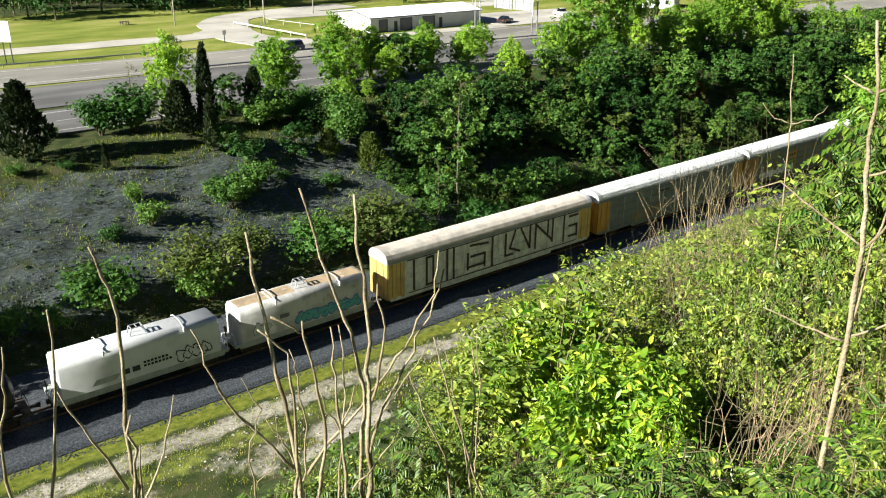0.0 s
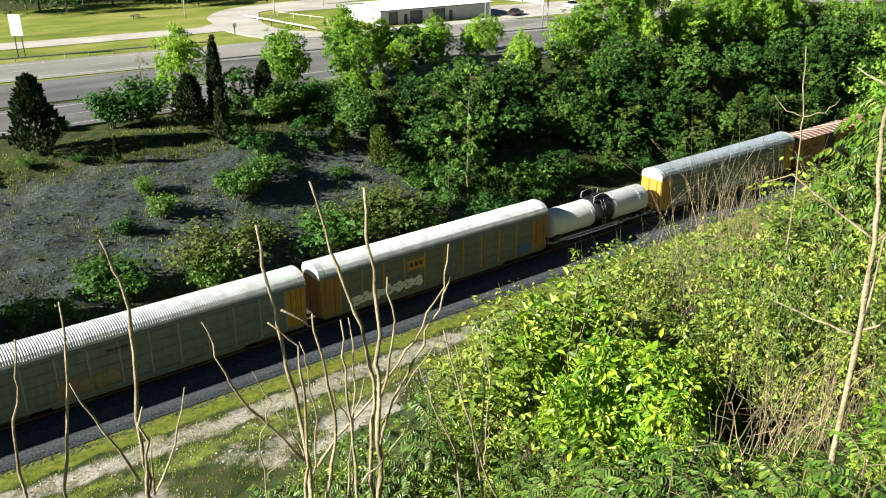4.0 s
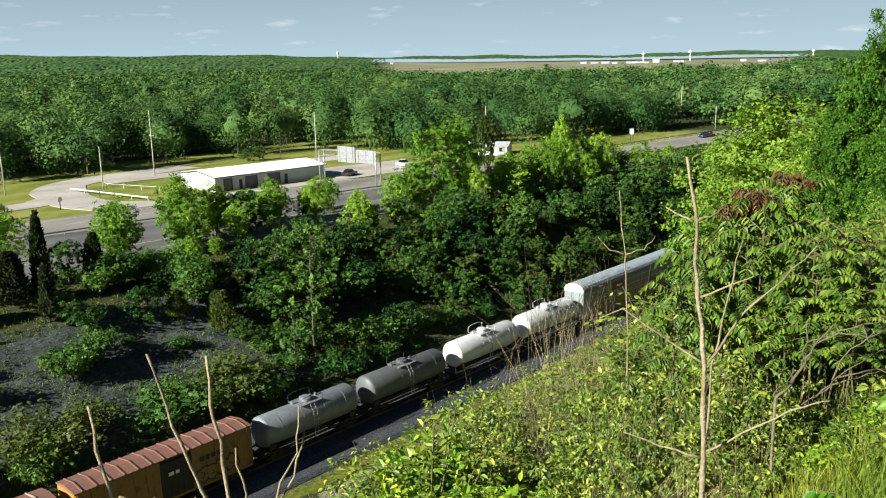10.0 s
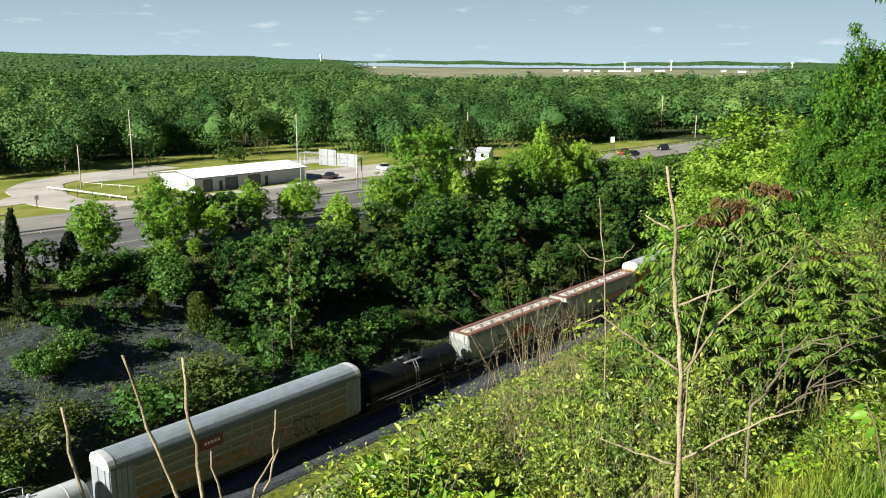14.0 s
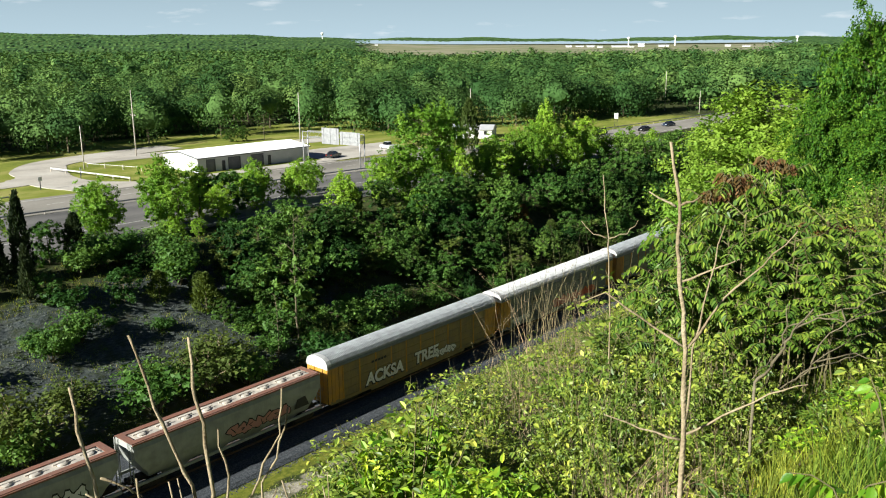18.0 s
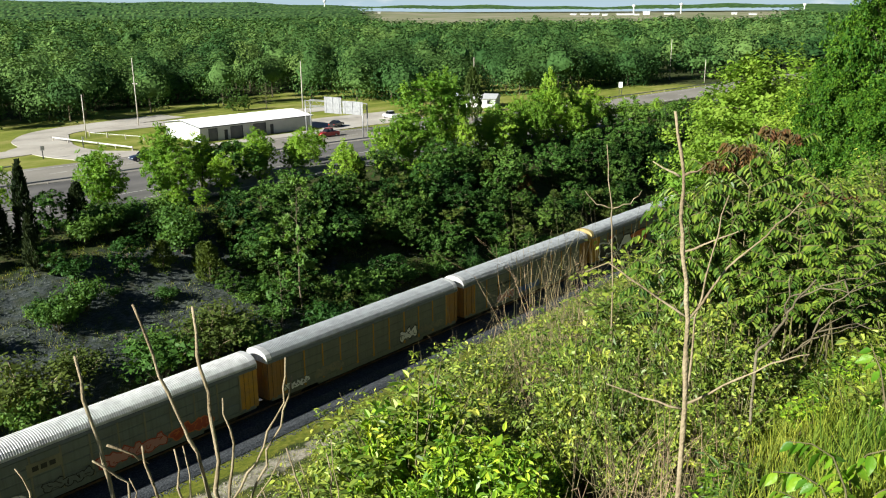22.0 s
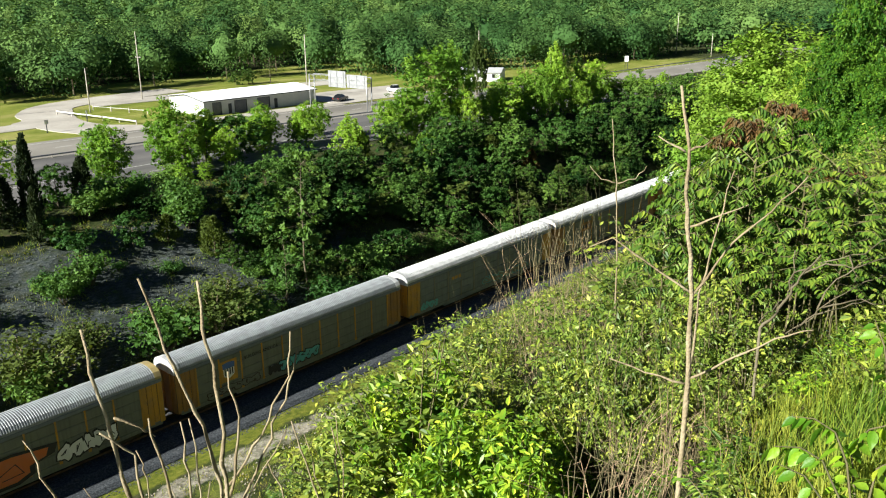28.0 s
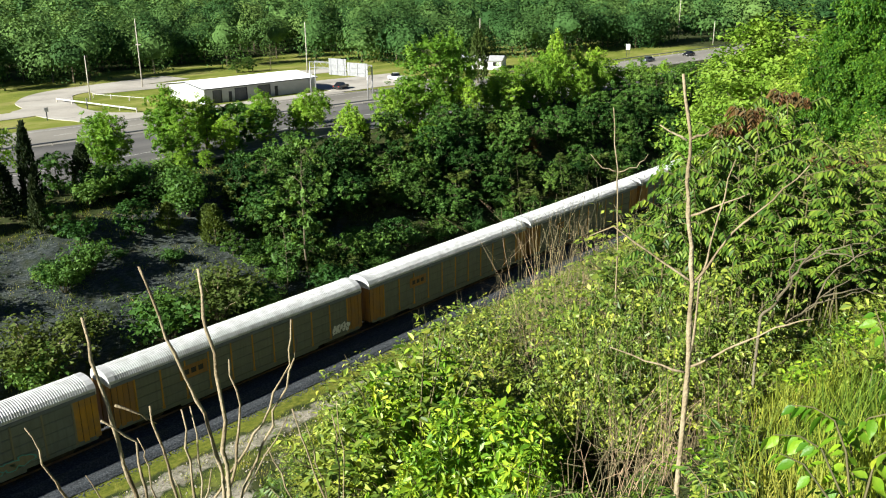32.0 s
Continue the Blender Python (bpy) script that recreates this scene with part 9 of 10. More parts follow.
special("bright", 3.84, 3.20, 1.72, 0.95)
special("bright", 3.84, 3.04, 1.51, 0.83)
special("bright", 3.79, 2.78, 1.36, 0.75)
special("bright", 3.72, 2.53, 1.12, 0.62)
special("bright", 3.63, 3.14, 1.62, 0.89)
special("vine_near", 5.20, 10.48, 1.24, 1.24)
special("vine_near", 3.25, 6.09, 1.23, 1.23)
special("sumac_low", 5.40, 9.36, 1.25, 1.20)
special("bush_near", 3.26, 5.27, 1.25, 1.25)
special("sumac_low", 3.53, 5.22, 1.23, 1.20)
special("sumac_low", 3.56, 4.83, 1.18, 1.20)
special("sumac_low", 3.23, 5.06, 0.94, 1.20)
special("sumac_low", 2.98, 5.21, 1.11, 1.20)
special("vine_near", 3.55, 4.84, 0.87, 0.87)
special("bush_near", 3.71, 4.71, 1.25, 1.25)
special("sumac_low", 6.53, 8.98, 1.21, 1.20)
special("bush_near", 3.78, 4.66, 0.88, 0.88)
special("sumac_low", 2.72, 5.35, 1.25, 1.20)
special("sumac_low", 2.88, 6.38, 1.23, 1.20)
special("sumac_low", 3.39, 4.95, 0.93, 1.20)
special("sumac_low", 3.11, 5.13, 1.15, 1.20)
special("bush_near", 5.57, 10.18, 1.25, 1.25)
special("vine_near", 5.85, 9.08, 1.24, 1.24)
special("sumac_low", 2.84, 6.83, 1.24, 1.20)
special("weed", 2.36, 2.16, 0.54, 0.51)
special("weed", 2.88, 2.92, 0.55, 0.52)
special("weed", 3.90, 2.97, 0.54, 0.51)
special("weed", 2.61, 1.86, 0.54, 0.51)
special("sumac_low", 2.15, 1.47, 0.54, 0.90)
special("weed", 2.50, 1.66, 0.53, 0.51)
special("weed", 2.13, 1.11, 0.47, 0.44)
special("weed", 2.24, 0.86, 0.51, 0.49)
special("weed", 4.28, 3.91, 0.53, 0.51)
special("weed", 2.83, 3.11, 0.54, 0.52)
special("weed", 2.19, 0.98, 0.46, 0.43)
special("weed", 3.49, 3.00, 0.54, 0.51)
special("weed", 3.09, 3.13, 0.53, 0.51)
special("sumac_low", 2.76, 1.81, 0.53, 0.90)
special("weed", 2.24, 0.87, 0.28, 0.27)
special("sumac_low", 3.37, 2.83, 0.54, 0.90)
special("weed", 3.31, 2.24, 0.54, 0.51)
special("sumac_low", 2.19, 1.75, 0.54, 0.90)
special("weed", 3.42, 2.77, 0.55, 0.52)
special("weed", 3.81, 3.39, 0.54, 0.51)
special("weed", 3.87, 3.77, 0.54, 0.51)
special("weed", 2.23, 0.89, 0.29, 0.27)
special("sumac_low", 2.77, 2.60, 0.55, 0.90)
special("weed", 3.06, 3.17, 0.54, 0.51)
special("weed", 3.73, 3.03, 0.55, 0.52)
special("weed", 2.45, 1.55, 0.55, 0.52)
special("sumac_low", 3.79, 3.98, 0.53, 0.90)
special("weed", 2.63, 2.61, 0.53, 0.50)
special("weed", 2.13, 1.11, 0.37, 0.35)
special("sumac_low", 2.53, 2.41, 0.54, 0.90)
special("sumac_low", 2.62, 2.01, 0.55, 0.90)
special("weed", 2.12, 1.68, 0.54, 0.51)
special("weed", 2.17, 1.24, 0.55, 0.52)
special("weed", 2.24, 0.86, 0.30, 0.29)
special("weed", 2.45, 2.36, 0.55, 0.52)
special("weed", 2.65, 2.43, 0.54, 0.51)
special("weed", 3.71, 2.89, 0.55, 0.52)
special("weed", 2.09, 1.18, 0.49, 0.47)
special("weed", 2.12, 1.12, 0.54, 0.51)
special("weed", 2.17, 1.02, 0.48, 0.46)
special("weed", 3.70, 3.51, 0.53, 0.51)
special("sumac_low", 2.06, 1.23, 0.46, 0.90)
special("weed", 2.18, 1.00, 0.45, 0.43)
special("weed", 2.81, 1.91, 0.54, 0.51)
special("weed", 2.14, 1.09, 0.46, 0.44)
special("weed", 3.64, 3.13, 0.54, 0.51)
special("weed", 2.14, 1.08, 0.36, 0.35)
special("weed", 3.90, 3.59, 0.55, 0.52)
special("sumac_low", 2.24, 0.86, 0.42, 0.90)
special("sumac_low", 2.25, 1.49, 0.54, 0.90)
special("sumac_low", 2.05, 1.59, 0.55, 0.90)
special("weed", 3.79, 3.56, 0.53, 0.51)
special("sumac_low", 2.19, 0.99, 0.39, 0.90)
special("sumac_low", 2.18, 1.01, 0.43, 0.90)
special("weed", 2.18, 1.01, 0.46, 0.44)
special("sumac_low", 4.20, 3.70, 0.55, 0.90)
special("canes_tall", 8.75, 5.80, 2.42, 0.9)
special("canes_tall", 9.10, 5.81, 2.31, 0.9)
special("canes_tall", 9.54, 5.87, 2.01, 0.9)
special("canes_tall", 9.47, 5.60, 2.05, 0.9)
special("canes_tall", 8.47, 5.32, 2.30, 0.9)
special("canes_tall", 10.00, 5.69, 1.75, 0.9)
special("canes_tall", 8.41, 5.77, 2.37, 0.9)
special("sapling_near", 10.91, 10.29, 3.38, 0.70)
special("canes", 4.08, 1.89, 0.91, 0.6)
special("canes", 4.06, 1.70, 0.77, 0.6)
special("canes", 3.48, 1.53, 0.61, 0.6)
special("canes", 3.53, 1.40, 0.45, 0.6)
special("canes", 3.78, 2.05, 0.80, 0.6)
special("canes", 4.51, 2.16, 1.10, 0.6)
special("sumac_low", 3.89, 6.41, 1.20, 0.76)
special("sumac_low", 4.73, 6.45, 1.00, 0.81)
special("sumac_low", 3.95, 3.06, 0.15, 0.51)
special("sumac_low", 3.13, 5.69, 1.06, 0.66)
special("sumac_low", 4.33, 4.85, 0.38, 0.66)
special("sumac_low", 3.31, 5.01, 0.91, 0.61)
special("sumac_low", 3.47, 4.27, 0.57, 0.56)
special("sumac_low", 3.92, 3.85, 0.37, 0.56)
special("canes", 5.75, 2.82, 0.57, 0.65)
special("canes", 5.04, 2.45, 0.38, 0.57)
special("canes", 6.08, 2.57, 0.26, 0.67)
special("canes", 5.24, 2.77, 1.30, 0.7)
special("canes", 5.62, 2.49, 1.40, 0.7)
special("canes", 6.91, 3.74, 1.10, 0.7)
special("canes", 6.67, 2.87, 1.10, 0.7)
special("canes", 6.05, 2.43, 1.40, 0.7)
special("canes", 5.21, 2.52, 1.06, 0.9)
special("canes", 6.24, 3.08, 1.23, 0.9)
special("canes", 7.05, 3.58, 1.15, 0.9)
special("bright", 4.85, 4.17, 1.60, 1.12)
special("bright", 4.72, 3.71, 1.26, 0.89)
special("bright", 4.31, 4.17, 1.68, 0.81)
special("bright", 4.64, 3.13, 1.04, 0.65)
special("bright", 4.35, 3.19, 1.03, 0.70)
special("bright", 4.38, 2.81, 0.81, 0.53)
special("bright", 4.02, 3.30, 1.02, 0.71)
special("canes_tall", 10.01, 6.62, 2.40, 0.72)
special("canes_tall", 10.52, 6.75, 2.23, 0.75)
special("canes_tall", 11.07, 6.81, 2.12, 0.78)
special("canes_tall", 10.34, 6.09, 1.81, 0.72)
special("canes_tall", 11.09, 8.55, 1.96, 0.84)
special("canes_tall", 12.11, 8.85, 2.05, 0.90)
special("canes_tall", 10.87, 8.83, 2.00, 0.84)
special("canes_tall", 9.60, 5.37, 1.49, 0.66)
special("canes_tall", 8.22, 5.70, 1.39, 0.60)
special("canes_tall", 7.99, 5.13, 1.11, 0.57)
special("canes_tall", 7.52, 6.59, 1.97, 0.60)
special("canes_tall", 7.94, 7.62, 1.71, 0.44)
special("canes_tall", 8.70, 2.02, 1.30, 0.36)
special("dark_tree", 26.90, 3.70, 8.40, 5.60)
special("dark_tree", 26.10, 6.15, 6.60, 4.90)
special("dark_tree", 25.20, 7.25, 5.00, 3.80)
special("dark_tree", 23.47, 5.04, 3.78, 3.85)
special("dark_tree", 26.04, 7.12, 3.43, 2.89)
special("lime_tall", 70.45, 25.74, 17.54, 12.4)
special("lime_tall", 74.28, 29.70, 17.83, 9.0)
special("lime_tall", 57.07, 18.51, 10.42, 5.61)
special("hill_tree", 16.31, 7.61, 1.67, 1.08)
special("hill_tree", 21.98, 9.64, 2.65, 1.93)
special("hill_tree", 27.81, 11.26, 4.32, 2.81)
special("hill_tree", 31.91, 11.74, 4.36, 3.41)
special("hill_tree", 28.55, 9.23, 3.26, 3.41)
special("hill_tree", 25.99, 7.31, 2.51, 3.07)
special("hill_tree", 21.39, 5.14, 2.15, 2.50)
special("hill_tree", 12.75, 5.78, 1.59, 0.94)
special("hill_tree", 17.26, 5.10, 1.94, 1.81)
special("hill_tree", 14.54, 3.68, 1.58, 1.51)
special("hill_tree", 22.99, 6.89, 2.70, 2.41)
special("hill_tree", 26.05, 7.10, 3.17, 2.71)
special("hill_tree", 23.36, 5.49, 3.63, 2.41)
special("hill_tree", 21.35, 5.29, 2.60, 2.21)
special("hill_tree", 17.41, 4.55, 2.04, 2.05)
special("hill_tree", 15.57, 3.68, 1.66, 1.82)
special("hill_tree", 13.52, 3.62, 1.26, 1.41)
special("hill_tree", 11.72, 2.59, 1.08, 1.21)
special("hill_tree", 17.18, 5.36, 1.61, 1.69)
special("hill_tree", 9.74, 2.29, 0.97, 0.81)
special("hill_tree", 18.96, 6.38, 1.34, 1.60)
special("hill_tree", 24.31, 9.21, 2.38, 2.09)
special("hill_tree", 28.28, 10.00, 3.33, 2.81)
stick([[(0.57, 3.92, 30.91), (0.57, 3.92, 33.09), (0.68, 3.90, 33.69), (0.71, 3.90, 34.11)]],
      "bare brown sumac stem with blunt tips", 0.013)
stick([[(0.40, 3.94, 30.90), (0.40, 3.94, 33.16), (0.41, 3.94, 33.49), (0.47, 3.93, 33.72), (0.50, 3.93, 33.97)]],
      "bare brown sumac stem with blunt tips", 0.012)
stick([[(0.90, 3.65, 31.21), (0.90, 3.65, 33.07), (0.91, 3.65, 33.37), (0.94, 3.64, 33.88), (0.93, 3.64, 34.26), (0.88, 3.66, 34.46)], [(0.93, 3.89, 32.99), (0.80, 3.92, 33.34), (0.69, 3.94, 33.67)]],
      "bare brown sumac stem with blunt tips", 0.017)
stick([[(0.85, 3.46, 31.41), (0.85, 3.46, 33.22), (0.87, 3.45, 33.44), (0.89, 3.45, 33.70)], [(0.94, 3.68, 33.03), (0.97, 3.68, 33.37)], [(1.00, 3.91, 32.85), (1.14, 3.88, 33.14), (1.22, 3.85, 33.48)]],
      "bare brown sumac stem with blunt tips", 0.014)
stick([[(1.71, 3.46, 31.44), (1.71, 3.46, 32.79), (1.70, 3.47, 33.13), (1.67, 3.48, 33.46), (1.63, 3.50, 33.76), (1.59, 3.52, 34.08), (1.56, 3.53, 34.41)], [(1.81, 3.68, 32.84), (1.64, 3.76, 33.10), (1.49, 3.82, 33.35), (1.40, 3.85, 33.60), (1.36, 3.87, 33.81)]],
      "bare brown sumac stem with blunt tips", 0.019)
stick([[(2.12, 3.46, 31.49), (2.12, 3.46, 32.59), (2.12, 3.47, 32.95), (2.14, 3.45, 33.36), (2.09, 3.48, 33.72), (2.02, 3.52, 33.96), (1.95, 3.56, 34.28), (1.89, 3.59, 34.55)], [(2.11, 3.75, 32.41), (2.14, 3.73, 32.79), (2.17, 3.71, 33.18), (2.15, 3.72, 33.65)]],
      "bare brown sumac stem with blunt tips", 0.017)
stick([[(2.09, 3.37, 31.58), (2.09, 3.37, 32.67), (2.09, 3.36, 33.02), (2.11, 3.35, 33.46), (2.11, 3.35, 33.87), (2.08, 3.37, 34.22), (2.07, 3.37, 34.54)], [(2.23, 3.56, 33.08), (2.28, 3.53, 33.31), (2.32, 3.50, 33.67), (2.29, 3.52, 33.94)], [(2.02, 3.96, 32.54), (2.13, 3.89, 32.76), (2.32, 3.78, 33.01), (2.47, 3.69, 33.26), (2.59, 3.61, 33.50), (2.69, 3.53, 33.76), (2.71, 3.52, 34.03)]],
      "bare brown sumac stem with blunt tips", 0.02)
stick([[(2.19, 3.54, 31.43), (2.19, 3.54, 32.51), (2.21, 3.52, 32.87), (2.28, 3.48, 33.18), (2.38, 3.41, 33.44), (2.50, 3.32, 33.76), (2.56, 3.28, 34.04)], [(2.36, 3.72, 32.87), (2.47, 3.64, 33.10), (2.64, 3.52, 33.45)]],
      "bare brown sumac stem with blunt tips", 0.013)
stick([[(1.83, 3.51, 31.41), (1.83, 3.51, 32.70), (1.89, 3.48, 33.04), (1.88, 3.48, 33.34), (1.85, 3.50, 33.62), (1.82, 3.52, 33.86)], [(1.78, 3.80, 33.78), (1.89, 3.75, 33.70), (1.95, 3.72, 33.63)]],
      "bare brown sumac stem with blunt tips", 0.015)
stick([[(3.18, 3.54, 31.46), (3.18, 3.54, 31.97), (3.09, 3.62, 32.25), (3.03, 3.67, 32.57), (2.94, 3.75, 33.01), (2.88, 3.79, 33.30)], [(3.24, 3.80, 32.07), (3.26, 3.79, 32.22), (3.27, 3.78, 32.69), (3.25, 3.80, 33.20)], [(3.42, 3.97, 32.04), (3.43, 3.96, 32.24)]],
      "bare brown sumac stem with blunt tips", 0.012)
stick([[(2.98, 3.71, 31.32), (2.98, 3.71, 31.96), (2.94, 3.74, 32.39), (2.82, 3.84, 32.75), (2.75, 3.89, 33.05)]],
      "bare brown sumac stem with blunt tips", 0.011)
stick([[(1.64, 3.38, 31.51), (1.64, 3.38, 32.94), (1.66, 3.37, 33.15), (1.67, 3.37, 33.53), (1.66, 3.38, 33.79), (1.53, 3.43, 33.94)], [(1.77, 3.59, 32.74), (1.81, 3.57, 32.89), (1.83, 3.56, 33.19), (1.80, 3.57, 33.51), (1.77, 3.59, 33.68)], [(1.86, 3.81, 32.72), (1.81, 3.84, 32.93), (1.73, 3.87, 33.11)]],
      "bare brown sumac stem with blunt tips", 0.013)
stick([[(1.83, 3.17, 31.74), (1.83, 3.17, 32.99), (1.82, 3.17, 33.39), (1.81, 3.18, 33.70), (1.80, 3.19, 33.97)], [(1.98, 3.36, 32.81), (2.10, 3.29, 32.98), (2.20, 3.22, 33.19)], [(2.06, 3.59, 33.04), (1.99, 3.63, 33.18), (1.96, 3.64, 33.34)], [(1.88, 3.28, 33.28), (1.91, 3.26, 33.40), (1.95, 3.24, 33.56)]],
      "bare brown sumac stem with blunt tips", 0.012)
stick([[(2.83, 3.31, 31.66), (2.83, 3.31, 32.35), (2.81, 3.33, 32.62), (2.83, 3.31, 33.11), (2.81, 3.33, 33.46)], [(2.96, 3.52, 32.38), (2.91, 3.57, 32.88), (2.84, 3.62, 33.29)]],
      "bare brown sumac stem with blunt tips", 0.01)
stick([[(1.53, 3.65, 31.25), (1.53, 3.65, 32.84), (1.53, 3.65, 33.17), (1.60, 3.62, 33.36), (1.52, 3.66, 33.56)], [(1.63, 3.87, 32.67), (1.72, 3.83, 32.78), (1.77, 3.81, 32.97), (1.76, 3.81, 33.18)]],
      "bare brown sumac stem with blunt tips", 0.007)
stick([[(2.99, 1.31, 33.42), (2.99, 1.31, 34.15), (2.98, 1.31, 34.42), (2.98, 1.32, 34.70), (2.97, 1.35, 34.93), (2.96, 1.37, 35.11), (2.96, 1.37, 35.28), (2.94, 1.41, 35.51)], [(3.20, 1.41, 34.62), (3.25, 1.29, 34.85), (3.30, 1.16, 35.00), (3.34, 1.05, 35.15)], [(3.42, 1.51, 34.53), (3.33, 1.71, 34.67), (3.26, 1.84, 34.77), (3.21, 1.93, 34.72)], [(3.09, 1.36, 34.28), (3.15, 1.22, 34.39), (3.21, 1.06, 34.51), (3.25, 0.93, 34.57)], [(3.32, 1.45, 34.23), (3.32, 1.44, 34.58), (3.34, 1.39, 34.89), (3.36, 1.35, 35.13)], [(2.96, 1.37, 35.27), (2.99, 1.30, 35.31)], [(3.17, 1.48, 35.22), (3.12, 1.58, 35.28)], [(3.41, 1.55, 34.84), (3.45, 1.44, 34.90), (3.50, 1.33, 34.96)], [(3.09, 1.36, 34.26), (3.02, 1.52, 34.29), (2.95, 1.65, 34.34)]],
      "tall bare pale sapling with forked side branches", 0.0155, wobble=0.004, shoot=0.34)
stick([[(6.78, 3.77, 31.57), (6.78, 3.77, 33.35), (6.77, 3.80, 33.90), (6.75, 3.82, 34.22), (6.73, 3.87, 34.69)], [(6.97, 3.93, 34.05), (6.90, 4.05, 34.08), (6.84, 4.15, 34.21)], [(7.18, 4.04, 33.99), (7.27, 3.89, 34.04), (7.31, 3.80, 34.18)]],
      "thin grey bare stalk with arching side shoots", 0.011)
stick([[(4.49, 1.57, 33.18), (4.49, 1.57, 34.01), (4.52, 1.50, 34.10), (4.54, 1.44, 34.23), (4.55, 1.41, 34.33), (4.57, 1.32, 34.47)], [(4.78, 1.47, 34.27), (4.81, 1.36, 34.35), (4.85, 1.22, 34.34), (4.89, 1.02, 34.45)], [(4.91, 1.83, 33.63), (4.97, 1.65, 33.76), (5.03, 1.48, 33.90), (5.05, 1.40, 34.02), (5.09, 1.26, 34.15), (5.13, 1.06, 34.29)], [(4.67, 1.43, 33.99), (4.69, 1.35, 34.08), (4.73, 1.22, 34.14), (4.76, 1.09, 34.22)]],
      "fallen dead branch with grey lichen on the hillside", 0.0125, "dead_branch", "bark", "dead wood on the near hillside", 0.006, 0.42)


broad_leaf_bush("bright green bush with broad hanging leaves close by", [[(2.20, 0.47, 34.50), (2.24, 0.51, 34.62), (2.28, 0.56, 34.68), (2.32, 0.63, 34.68), (2.35, 0.70, 34.65)], [(2.25, 0.47, 34.47), (2.34, 0.53, 34.62), (2.30, 0.48, 34.71), (2.27, 0.39, 34.78)], [(2.15, 0.47, 34.52), (2.23, 0.57, 34.61), (2.26, 0.64, 34.61), (2.29, 0.72, 34.57)], [(2.16, 0.43, 34.54), (2.21, 0.43, 34.65), (2.17, 0.36, 34.74)], [(2.05, 0.47, 34.56), (2.12, 0.58, 34.61), (2.20, 0.67, 34.57)], [(2.46, 0.42, 34.53), (2.84, 0.59, 34.74), (2.93, 0.65, 34.79)]], 0.05, 88)
stick([[(5.05, 1.61, 34.05), (5.05, 1.60, 34.18), (5.05, 1.61, 34.32)], [(5.05, 1.60, 34.18), (5.08, 1.50, 34.24), (5.13, 1.32, 34.33), (5.19, 1.08, 34.48)], [(5.05, 1.59, 34.12), (4.95, 1.59, 34.09), (4.74, 1.60, 34.02), (4.62, 1.63, 33.97)], [(5.13, 1.32, 34.33), (5.04, 1.27, 34.27), (5.05, 1.24, 34.19)], [(4.62, 1.32, 34.14), (4.73, 1.27, 34.30), (4.87, 1.13, 34.43)], [(4.62, 1.29, 34.16), (4.66, 1.16, 34.22), (4.69, 1.00, 34.23)]],
      "broken dark branch with pale lichen on the hillside", 0.008, "dead_branch", "bark", "dead wood on the near hillside", 0.012, 0.6)


# ---------------------------------------------------------------- grass
def grass(name, label, spots, blades, height, width, rnd, spread):
    q = []
    for x, y in spots:
        n = blades
        b = np.stack([x + rnd.normal(size=n) * spread, y + rnd.normal(size=n) * spread, np.zeros(n)], 1)
        b[:, 2] = land(b[:, 0], b[:, 1]) - 0.02
        a = rnd.rand(n) * 6.283
        lean = np.stack([np.cos(a), np.sin(a), np.zeros(n)], 1) * (0.15 + 0.5 * rnd.rand(n, 1))
        h = height * (0.5 + 0.7 * rnd.rand(n, 1))
        side = np.stack([-np.sin(a), np.cos(a), np.zeros(n)], 1) * width * 0.5
        up = np.array([0, 0, 1.0])
        mid = b + up * h * 0.55 + lean * h * 0.3
        tip = b + up * h * 0.9 + lean * h
        q += [np.stack([b - side, b + side, mid + side * 0.8, mid - side * 0.8], 1), np.stack([mid - side * 0.8, mid + side * 0.8, tip + side * 0.1, tip - side * 0.1], 1)]
    return tagged(new(name, quads_mesh(name, np.concatenate(q), M["grass_blade"])), label, "grass", kind="stuff")


g_rnd = np.random.RandomState(21)
near_spots = [(r * math.sin(a), r * math.cos(a)) for r, a in zip(g_rnd.uniform(2.5, 9, 340), np.radians(g_rnd.uniform(71.5, 86, 340)))]
grass("grass", "long bright grass on the near hillside", near_spots, 26, 0.30, 0.0065, g_rnd, 0.14)
far_spots = [(x, y) for x, y in zip(g_rnd.uniform(-4, 95, 1500), g_rnd.uniform(42, 53, 1500)) if wave(x, y, 0.33, 9) < 0.25 or y > 46.5]
grass("grass", "short green grass on the bench beside the track", far_spots, 9, 0.30, 0.03, g_rnd, 0.3)
slope_spots = [(x, y) for x, y in zip(g_rnd.uniform(-10, 80, 2600), g_rnd.uniform(71, 100, 2600)) if y > 90 or wave(x, y, 0.45, 6) > 0.15]
grass("grass", "tufts of grass on the shale slope and crest", slope_spots, 7, 0.42, 0.035, g_rnd, 0.35)


def low_weeds(label, count, rnd, x0, x1, y0, y1):
    """Knee-high leafy tufts scattered over open ground, as one sheet."""
    pts = []
    for _ in range(count):
        x, y = rnd.uniform(x0, x1), rnd.uniform(y0, y1)
        if wave(x, y, 0.3, 14) < -0.25:
            continue
        k, r = 34, rnd.uniform(0.12, 0.42)
        p = np.stack([x + rnd.normal(size=k) * r, y + rnd.normal(size=k) * r, np.zeros(k)], 1)
        p[:, 2] = land(p[:, 0], p[:, 1]) + np.abs(rnd.normal(size=k)) * r * 0.7 + 0.03
        pts.append(p)
    pts = np.concatenate(pts)
    return tagged(new("weeds", quads_mesh("weeds", cards(pts, 0.10, rnd, 0.8, far=True), M["leaf_weed"], 3)), label, "weeds", kind="stuff")


